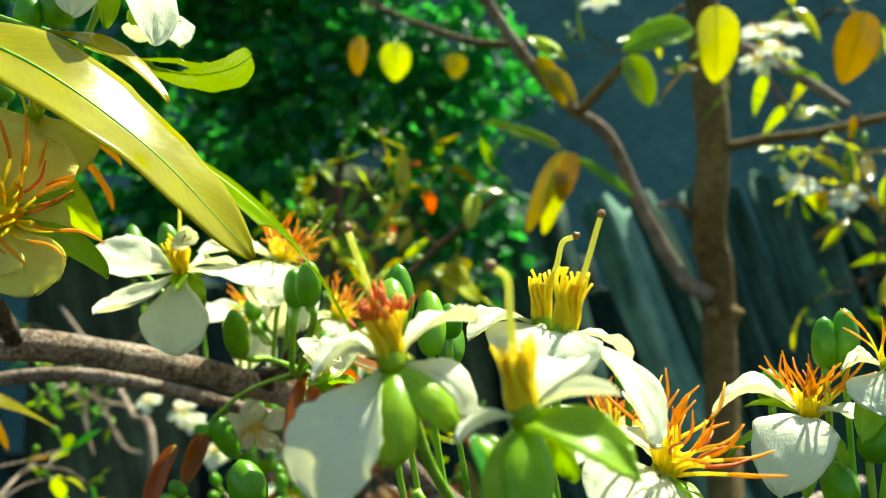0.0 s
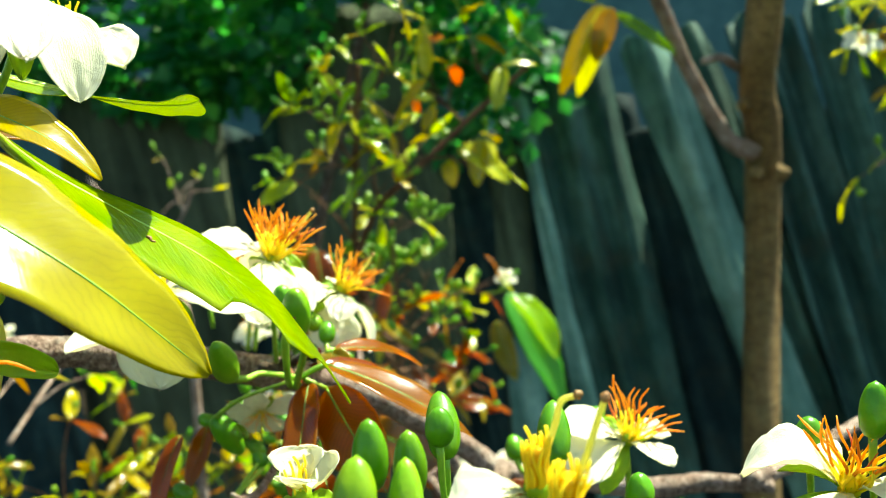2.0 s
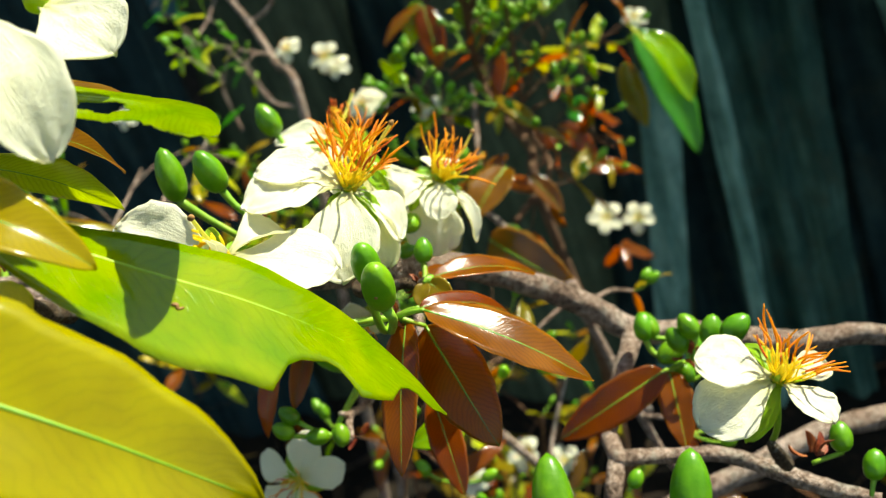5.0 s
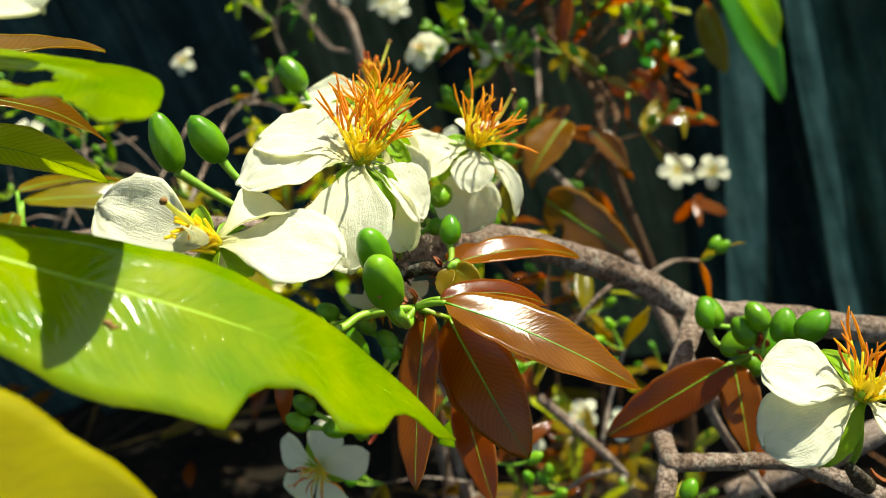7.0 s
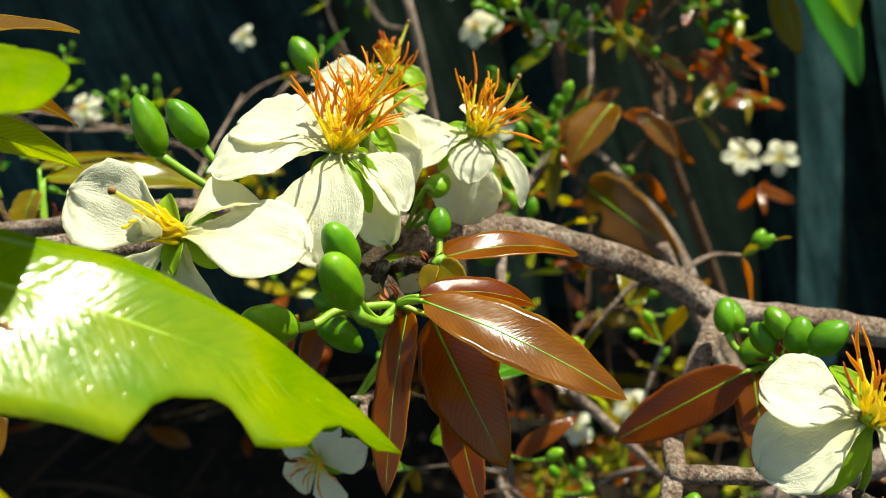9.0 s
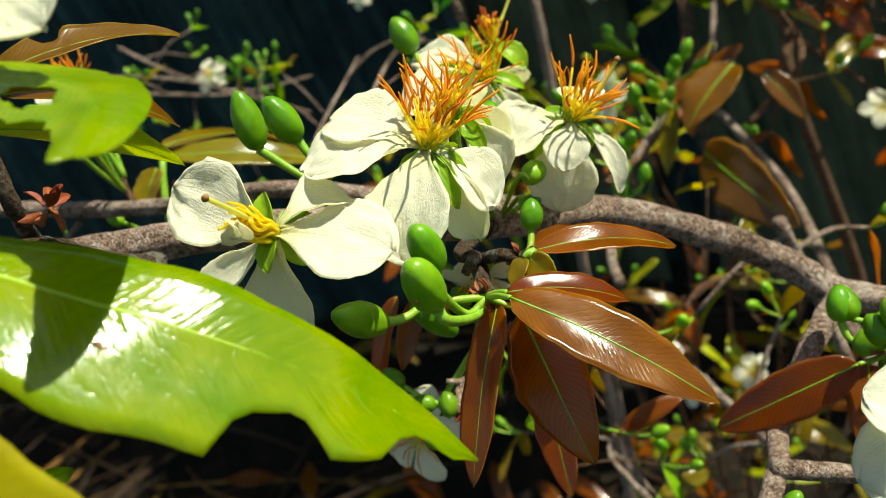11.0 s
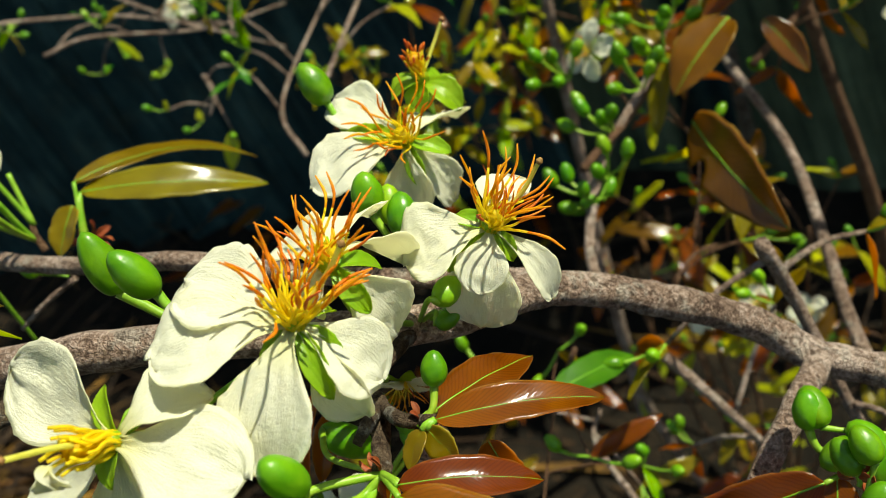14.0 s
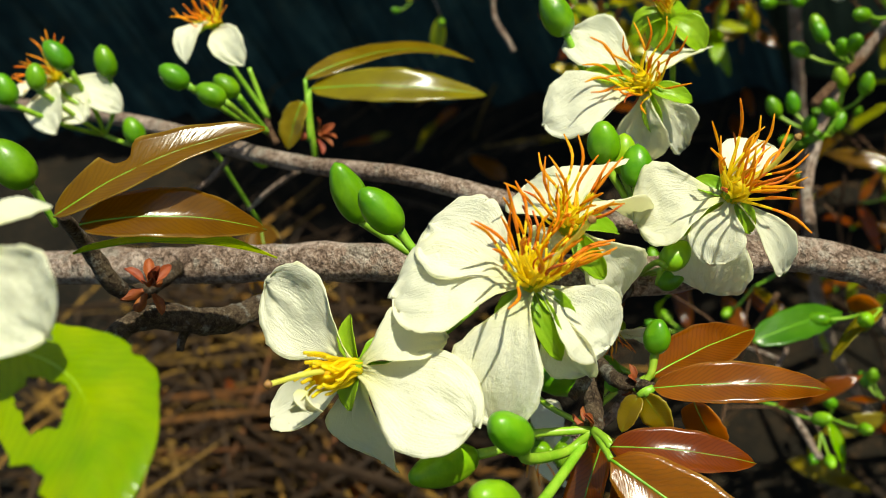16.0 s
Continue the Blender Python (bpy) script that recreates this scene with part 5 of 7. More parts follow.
leaf(left, (-0.1010, 0.2074, 1.0233), (-0.0193, 0.2397, 0.9740), 0.0330, (0.524, -0.026, 0.851), LEAF_GREEN, 0.198, -0.027, bites=((0.66, -1, 0.08, 0.48), (0.885, -1, 0.05, 0.60)), stem=(-0.118, 0.208, 1.061), label="long glossy green leaf with bitten edge", fat=1.29, blunt=1.005, arch=-0.307, sway=-0.0018, skew=(1.10, 0.60), twist=0.157, rib=RIB_SOFT)
part("leaf_scar", tube(((-0.0554, 0.2129, 1.0231), (-0.0548, 0.2134, 1.0227), (-0.0546, 0.2129, 1.0222), (-0.0540, 0.2138, 1.0218)), (0.0003, 0.0004, 0.0003, 0.0002), 6, 4), KNOB, left, "dark insect scar on a leaf")
leaf(left, (-0.0941, 0.2270, 1.0584), (-0.0434, 0.2190, 1.0509), 0.0206, (0.175, 0.205, 0.963), LEAF_GREEN, -0.012, -0.097, bites=((0.80, -1, 0.22, 0.45), (0.50, 1, 0.025, 0.10)), hole=(0.47, -0.52, 0.10, 0.36), fat=1.269, blunt=0.39, stem=(-0.118, 0.215, 1.062), label="green leaf with an insect-eaten hole", sway=0.305, skew=(1.20, 0.93), twist=-0.436, rib=RIB_SOFT)
leaf(left, (-0.0876, 0.2017, 1.0527), (-0.0594, 0.2039, 1.0365), 0.0125, (0.3, -0.3, 0.9), LEAF_YELLOW, 0.10, 0.25, stem=(-0.118, 0.205, 1.062), label="narrow yellow leaf flushed orange")
flower(left, (-0.0820, 0.2231, 1.0745), (0.15, -0.1, 0.98), (((-0.0657, 0.2112, 1.0526), 0.0145, 0.2, 0.2), ((-0.0821, 0.2038, 1.0572), 0.0130, 0.2, 0.25), ((-0.0663, 0.1938, 1.0603), 0.0115)), (((-0.0777, 0.2132, 1.0596), 0.0075, 0.3, 0.2),),
       "cream flower with drooping petals and brown stamen stub", 16, 14, STUBS, stalk=((-0.0948, 0.2266, 1.0477), (-0.0869, 0.2265, 1.0615)), size=1.2)
bud(left, (-0.0897, 0.2114, 1.0564), (-0.0876, 0.2109, 1.0669), 0.0085, ((-0.0953, 0.2156, 1.0417), (-0.0921, 0.2143, 1.0508)), BUD, "green bud", 0.3)
bud(left, (-0.0953, 0.2087, 1.0555), (-0.0946, 0.2081, 1.0624), 0.0068, ((-0.0969, 0.2148, 1.0416), (-0.0968, 0.2120, 1.0494)), BUD, "green bud", 0.3)
# two flowers whose yellow petals paint the light filtered by the leaf
flower(left, (-0.0876, 0.1819, 1.0090), (0.35, -0.75, 0.45), (((-0.0805, 0.1966, 1.0005), 0.0180), ((-0.0802, 0.1800, 0.9930), 0.0150), ((-0.0818, 0.1888, 1.0271), 0.0180), ((-0.0935, 0.1726, 1.0149), 0.0170), ((-0.0912, 0.1744, 0.9979), 0.0170)), (((-0.0791, 0.1967, 1.0165), 0.0080), ((-0.0746, 0.2044, 0.9970), 0.0080)),
       "cream flower with orange stamens under a broad leaf, leaf-filtered light painted yellow", 30, 62, stalk=((-0.1105, 0.2088, 1.0177), (-0.0959, 0.1943, 1.0127)), size=1.25, petal_of=PETAL_LEAFLIT)
flower(left, (-0.0899, 0.2007, 1.0339), (0.3, -0.6, 0.4), (((-0.0807, 0.2065, 1.0213), 0.0150), ((-0.0855, 0.1993, 1.0168), 0.0150), ((-0.0954, 0.1935, 1.0253), 0.0150)), (), "cream flower under a broad leaf, leaf-filtered light painted yellow", 6, 20, STUBS, petal_of=PETAL_LEAFLIT, style=((-0.0899, 0.2007, 1.0339), (-0.0827, 0.1995, 1.0408), (-0.0784, 0.1993, 1.0398)))
flower(left, (-0.0827, 0.2452, 1.0679), (0.2, -0.35, 0.9), (((-0.0680, 0.2405, 1.0586), 0.0160, 0.2, 0.12), ((-0.0853, 0.2548, 1.0631), 0.0080)), (), "cream flower hanging over the leaf", 6, 20, STUBS)

# ---- leaves and buds at the left end of the bough ----
tuftling = thing("leafy_shoot", (-0.1278, 0.2592, 1.0368), "shoot with glossy bronze leaves and round buds", "leafy shoot")
part("stem", tube(((-0.1775, 0.2773, 0.9723), (-0.1424, 0.2582, 1.0029), (-0.1376, 0.2594, 1.0236), (-0.1279, 0.2596, 1.0372)), (0.0024, 0.0022, 0.0018, 0.0012), 10, 8, 0.15, 400.0), BARK_DARK, tuftling)
part("twig", tube(((-0.1355, 0.2802, 0.9734), (-0.1341, 0.2661, 0.9846), (-0.1382, 0.2575, 0.9968), (-0.1369, 0.2469, 1.0028)), (0.0030, 0.0034, 0.0032, 0.002), 12, 8, 0.2, 300.0), BARK_DARK, tuftling)
part("twig", tube(((-0.1351, 0.2611, 0.9899), (-0.1344, 0.2578, 0.9886), (-0.1336, 0.2552, 0.9873)), (0.0012, 0.0011, 0.0008), 8, 5, 0.2, 500.0), BARK_DARK, tuftling)
scales(tuftling, (-0.1342, 0.2614, 1.0056), 12, 0.0055, RNG)
leaf(tuftling, (-0.1222, 0.2576, 1.0411), (-0.1074, 0.2967, 1.0281), 0.0105, (0.1, -0.35, 0.9), LEAF_UMBER, 0.10, 0.35, bites=((0.36, 1, 0.07, 0.6),), label="bronze leaf with a bitten edge", curl=0.06)
leaf(tuftling, (-0.1200, 0.2596, 1.0374), (-0.1042, 0.2830, 1.0147), 0.0115, (0.58, 0.25, 0.77), LEAF_UMBER, 0.12, 0.3, label="glossy bronze leaf")
leaf(tuftling, (-0.1232, 0.2550, 1.0321), (-0.1075, 0.2818, 1.0050), 0.0130, (-0.42, 0.76, 0.50), LEAF_LIME, 0.08, 0.15, label="narrow yellow-green leaf")
bud(tuftling, (-0.1270, 0.2595, 1.0463), (-0.1313, 0.2607, 1.0563), 0.0080, ((-0.1278, 0.2572, 1.0364), (-0.1277, 0.2590, 1.0432)), BUD, "green bud", 0.3)

# ---- the lower left branch with its own clusters ----
lower = thing("flowering_branch", (-0.33, 0.33, 0.94), "thin grey branch with flowers, buds and olive leaves", "branch")
part("limb", tube(((-0.48, 0.30, 0.945), (-0.33, 0.325, 0.946), (-0.2140, 0.3340, 0.9470), (-0.1482, 0.3410, 0.9533), (-0.10, 0.352, 0.943), (-0.05, 0.378, 0.922)), (0.0034, 0.0032, 0.0031, 0.003, 0.003, 0.003), 12, 9, 0.16, 200.0), BARK, lower)
leaf(lower, (-0.2282, 0.3672, 0.9474), (-0.1805, 0.4067, 0.9184), 0.0150, (0.58, 0.10, 0.80), LEAF_OLIVE, 0.06, 0.12, label="glossy olive leaf with pale midrib", stem=(-0.2248, 0.3531, 0.9337))
leaf(lower, (-0.2299, 0.3686, 0.9510), (-0.2191, 0.4372, 0.9006), 0.0140, (0.05, -0.2, 0.97), LEAF_OLIVE, 0.10, 0.15, label="olive leaf behind its twin", stem=(-0.2248, 0.3531, 0.9337))
leaf(lower, (-0.2292, 0.3620, 0.9454), (-0.2291, 0.3455, 0.9354), 0.0130, (0.1, -0.8, 0.4), LEAF_OLIVE, 0.05, 0.2)
scales(lower, (-0.2236, 0.3563, 0.9339), 10, 0.0065, RNG)
part("shoot", tube(((-0.2253, 0.3501, 0.9236), (-0.2248, 0.3553, 0.9346), (-0.2284, 0.3656, 0.9467)), (0.0014, 0.0012, 0.001), 8, 6), STALK, lower)
for foot, tip, k in (((-0.2244, 0.3281, 0.9869), (-0.2291, 0.3264, 0.9950), 0.0080), ((-0.2170, 0.3327, 0.9764), (-0.2226, 0.3297, 0.9845), 0.0080), ((-0.2239, 0.3399, 0.9720), (-0.2277, 0.3394, 0.9783), 0.0075)):
    bud(lower, foot, tip, k, ((-0.2269, 0.3423, 0.9486), Vector(foot).lerp((-0.2269, 0.3423, 0.9486), 0.5) + Vector((0, 0, -0.003))), BUD, "green bud on a long stalk", 0.3, 0.0010)
for a, b in (((-0.2347, 0.3493, 0.9759), (-0.2279, 0.3460, 0.9522)), ((-0.2347, 0.3543, 0.9687), (-0.2279, 0.3460, 0.9522))):
    part("stalk", tube((a, Vector(a).lerp(b, 0.5), b), (0.0009, 0.001, 0.001), 7, 4), STALK, lower)
part("shoot", tube(((-0.2243, 0.3414, 0.9443), (-0.2273, 0.3438, 0.9501), (-0.2284, 0.3464, 0.9532)), (0.0014, 0.0012, 0.001), 8, 6), BARK_RED, lower)
flower(lower, (-0.2424, 0.3571, 0.9850), (0.05, -0.1, 0.99), (((-0.2338, 0.3363, 0.9877), 0.0110, 0.2, 0.3), ((-0.2237, 0.3486, 0.9774), 0.0110, 0.2, 0.3)), (((-0.2415, 0.3487, 0.9884), 0.0070),), "flower with a bright orange brush of stamens", 26, 40, size=1.0)
flower(lower, (-0.2875, 0.3112, 0.9910), (-0.05, -0.1, 0.99), (((-0.2821, 0.2962, 0.9977), 0.0120, 0.2, 0.2), ((-0.2679, 0.3162, 0.9750), 0.0120, 0.3, 0.2), ((-0.2668, 0.2931, 0.9865), 0.0150, 0.2, 0.2), ((-0.2682, 0.3034, 0.9816), 0.0130)), (((-0.2739, 0.2964, 0.9913), 0.0080), ((-0.2694, 0.3086, 0.9863), 0.0080)), "cream flower with orange stamens", 22, 48)
for foot, tip, k in (((-0.2728, 0.3132, 0.9965), (-0.2773, 0.3143, 1.0086), 0.0085), ((-0.2713, 0.3216, 0.9850), (-0.2742, 0.3282, 0.9955), 0.0080), ((-0.2714, 0.2997, 0.9997), (-0.2731, 0.3054, 1.0069), 0.0070), ((-0.2737, 0.2900, 1.0015), (-0.2767, 0.2946, 1.0112), 0.0085), ((-0.2631, 0.3117, 0.9636), (-0.2662, 0.3155, 0.9712), 0.0080)):
    base = (-0.2777, 0.3071, 0.9677)
    bud(lower, foot, tip, k, (base, Vector(foot).lerp(base, 0.5) + Vector((0.002, 0, -0.002))), BUD, "green bud", 0.35, 0.0009)
bud(lower, (-0.2282, 0.3358, 0.9378), (-0.2326, 0.3328, 0.9427), 0.0050, ((-0.2264, 0.3418, 0.9294), (-0.2293, 0.3399, 0.9324)), BUD_PALE, "", 0.5)
for line in (((-0.2453, 0.3298, 0.9417), (-0.2555, 0.3207, 0.9346), (-0.2677, 0.3101, 0.9306)), ((-0.2288, 0.3443, 0.9252), (-0.2413, 0.3341, 0.9198), (-0.2522, 0.3244, 0.9132))):
    part("twig", tube(line, (0.0013, 0.0011, 0.0008), 7, 6, 0.2, 400.0), BARK, lower)

leaf(lower, (-0.2722, 0.3300, 0.8884), (-0.2448, 0.3000, 0.8610), 0.0200, (0.35, -0.25, 0.9), LEAF_UMBER, 0.06, 0.25, bites=((0.62, 1, 0.12, 0.6),), stem=(-0.262, 0.333, 0.943), label="glossy brown leaf with a bitten edge under the limb")

# ---- behind the bough: a middle shoot with bitten olive leaves and bud clusters ----
rear_rng = random.Random(21)
middle = thing("leafy_shoot", (-0.0046, 0.5063, 0.7934), "reddish shoot with olive leaves and strings of green buds", "leafy shoot")
part("stem", tube(((0.0244, 0.4759, 0.7596), (0.0101, 0.5055, 0.7570), (-0.0071, 0.5445, 0.7647), (-0.0353, 0.6031, 0.7704), (-0.0798, 0.6639, 0.7767), (-0.0917, 0.6806, 0.7874), (-0.1052, 0.7650, 0.8469)), (0.0034, 0.0032, 0.003, 0.0028, 0.0026, 0.0024, 0.002), 9, 8, 0.15, 200.0), BARK, middle)
leaf(middle, (-0.0669, 0.5569, 0.8250), (-0.0076, 0.4837, 0.8349), 0.0300, (-0.2, -0.75, 0.6), LEAF_UMBER, 0.05, 0.12, bites=((0.33, -1, 0.08, 0.55),), label="large olive-brown leaf with bitten edge")
leaf(middle, (-0.0813, 0.6473, 0.8418), (-0.0806, 0.5861, 0.8138), 0.0200, (-0.5, -0.7, 0.4), LEAF_UMBER, 0.05, 0.2, label="olive leaf")
part("stem", tube(((-0.0888, 0.4653, 0.8081), (-0.1015, 0.4915, 0.8071), (-0.1070, 0.5334, 0.8181), (-0.1011, 0.5843, 0.8219), (-0.1014, 0.6218, 0.8177)), (0.0028, 0.0026, 0.0024, 0.002, 0.0016), 9, 8, 0.16, 260.0), BARK, middle)
for foot, way in (((-0.1011, 0.5843, 0.8219), (0, -0.3, 0.6)), ((-0.1054, 0.5506, 0.8192), (-0.6, -0.4, 0.3)), ((-0.0978, 0.6108, 0.8189), (0.4, -0.2, 0.6)), ((-0.1026, 0.5131, 0.8117), (-0.4, -0.4, -0.5)), ((-0.1404, 0.5834, 0.8287), (-0.3, -0.2, 0.4)), ((-0.1021, 0.6288, 0.8272), (0.1, -0.2, 0.7)), ((-0.1037, 0.5285, 0.8116), (0.5, -0.4, -0.1))):
    cluster_of_buds(middle, foot, way, 5, 0.011, rear_rng)
tuft(middle, (-0.1014, 0.6218, 0.8177), (0.1, -0.2, 0.8), 4, 0.045, (LEAF_OLIVE, LEAF_BRONZE), rear_rng)
small_flower(middle, (-0.1356, 0.6030, 0.8320), (-0.3, -0.7, 0.5), 0.034, rear_rng, "cream flower among buds", 8)
sprig(middle, ((-0.1014, 0.5035, 0.8412), (-0.1068, 0.6040, 0.8068), (-0.1106, 0.6964, 0.8278), (-0.1463, 0.7784, 0.8325)), 0.0022, 14, 0.035, (LEAF_BRONZE, LEAF_OLIVE, LEAF_GREEN), 26, 0.011, rear_rng, 7)
sprig(middle, ((-0.0669, 0.6663, 0.7732), (-0.0449, 0.7363, 0.7879), (-0.1001, 0.8082, 0.8217), (-0.1012, 0.8445, 0.8258)), 0.0026, 18, 0.045, (LEAF_BRONZE, LEAF_OLIVE, LEAF_BRONZE), 14, 0.011, rear_rng, 7)
small_flower(middle, (-0.1519, 0.7937, 0.8193), (0, -0.3, 0.9), 0.030, rear_rng, "small cream flower", 8)
small_flower(middle, (-0.2210, 0.8541, 0.8027), (-0.1, -0.5, 0.8), 0.040, rear_rng, "small cream flower", 8)
leaf(middle, (-0.0592, 0.6059, 0.8498), (-0.0779, 0.5673, 0.8313), 0.0270, (-0.3, -0.8, 0.4), LEAF_UMBER, 0.08, 0.25, label="olive leaf")
leaf(middle, (-0.0500, 0.6320, 0.8301), (-0.0264, 0.6215, 0.8044), 0.0150, (0.3, -0.5, 0.8), LEAF_UMBER, 0.08, 0.3, label="narrow olive leaf")
# under the bough
sprig(middle, ((-0.0097, 0.4496, 0.8648), (0.0019, 0.4500, 0.8303), (0.0276, 0.4325, 0.7791), (0.0518, 0.4221, 0.7428)), 0.0030, 6, 0.030, (LEAF_OLIVE, LEAF_BRONZE), 6, 0.009, rear_rng, 3, BARK)
sprig(middle, ((-0.0820, 0.4226, 0.8160), (-0.0954, 0.4104, 0.7821), (-0.1025, 0.3924, 0.7446)), 0.0012, 8, 0.030, (LEAF_OLIVE, LEAF_BRONZE, LEAF_GREEN), 12, 0.009, rear_rng, 5)
sprig(middle, ((-0.0809, 0.5160, 0.7371), (-0.0729, 0.5514, 0.7349), (-0.0467, 0.5764, 0.7209)), 0.0016, 10, 0.035, (LEAF_OLIVE, LEAF_BRONZE, LEAF_YELLOW), 6, 0.009, rear_rng, 5)
sprig(middle, ((-0.0657, 0.4071, 0.7086), (-0.1028, 0.4393, 0.7009), (-0.1103, 0.4640, 0.6923)), 0.0018, 5, 0.03, (LEAF_OLIVE,), 4, 0.009, rear_rng, 2, BARK)
sprig(middle, ((-0.0630, 0.4626, 0.7606), (-0.0320, 0.4549, 0.7317), (-0.0184, 0.4531, 0.7146)), 0.0030, 4, 0.03, (LEAF_OLIVE, LEAF_BRONZE), 4, 0.009, rear_rng, 2, BARK)
# a lower limb seen through the bough
part("limb", tube(((0.0327, 0.4355, 0.7268), (0.0768, 0.4493, 0.7436), (0.1125, 0.4665, 0.7539), (0.1493, 0.4820, 0.7521), (0.2046, 0.5023, 0.7524)), (0.0055, 0.006, 0.006, 0.006, 0.005), 12, 8, 0.15, 150.0), BARK, middle)

# ---- the rear shrub that rises in the middle of the view ----
shrub = thing("shrub", (-0.02, 0.95, 0.0), "slender shrub with red-brown stems, bronze leaves and many green buds", "shrub")
part("stem", tube(((-0.01, 0.80, 0.02), (0.0, 0.78, 0.45), (-0.0628, 0.8000, 0.7200), (-0.0717, 0.8400, 0.7494), (-0.0988, 0.8600, 0.7785), (-0.1159, 0.8600, 0.8265), (-0.1147, 0.8300, 0.8905), (-0.1034, 0.7900, 0.9722), (-0.0995, 0.7800, 1.0135), (-0.0935, 0.7700, 1.0558)), (0.008, 0.006, 0.0045, 0.0045, 0.004, 0.0036, 0.003, 0.0026, 0.0022, 0.002), 9, 8, 0.12, 160.0), BARK_RED, shrub, "red-brown main stem")
part("stem", tube(((-0.1136, 0.8300, 0.8825), (-0.0896, 0.8100, 0.9292), (-0.0588, 0.8000, 0.9578), (-0.0257, 0.8000, 0.9873), (0.0060, 0.8000, 1.0156), (0.0521, 0.8000, 1.0537)), (0.0032, 0.0030, 0.0028, 0.0026, 0.0024, 0.002), 9, 8, 0.12, 160.0), BARK_RED, shrub)
part("stem", tube(((-0.0796, 0.8500, 0.7575), (-0.0792, 0.8600, 0.8069), (-0.0821, 0.8500, 0.8667), (-0.0816, 0.8400, 0.9117)), (0.0026, 0.0024, 0.002, 0.0014), 8, 6, 0.12, 160.0), BARK_RED, shrub)
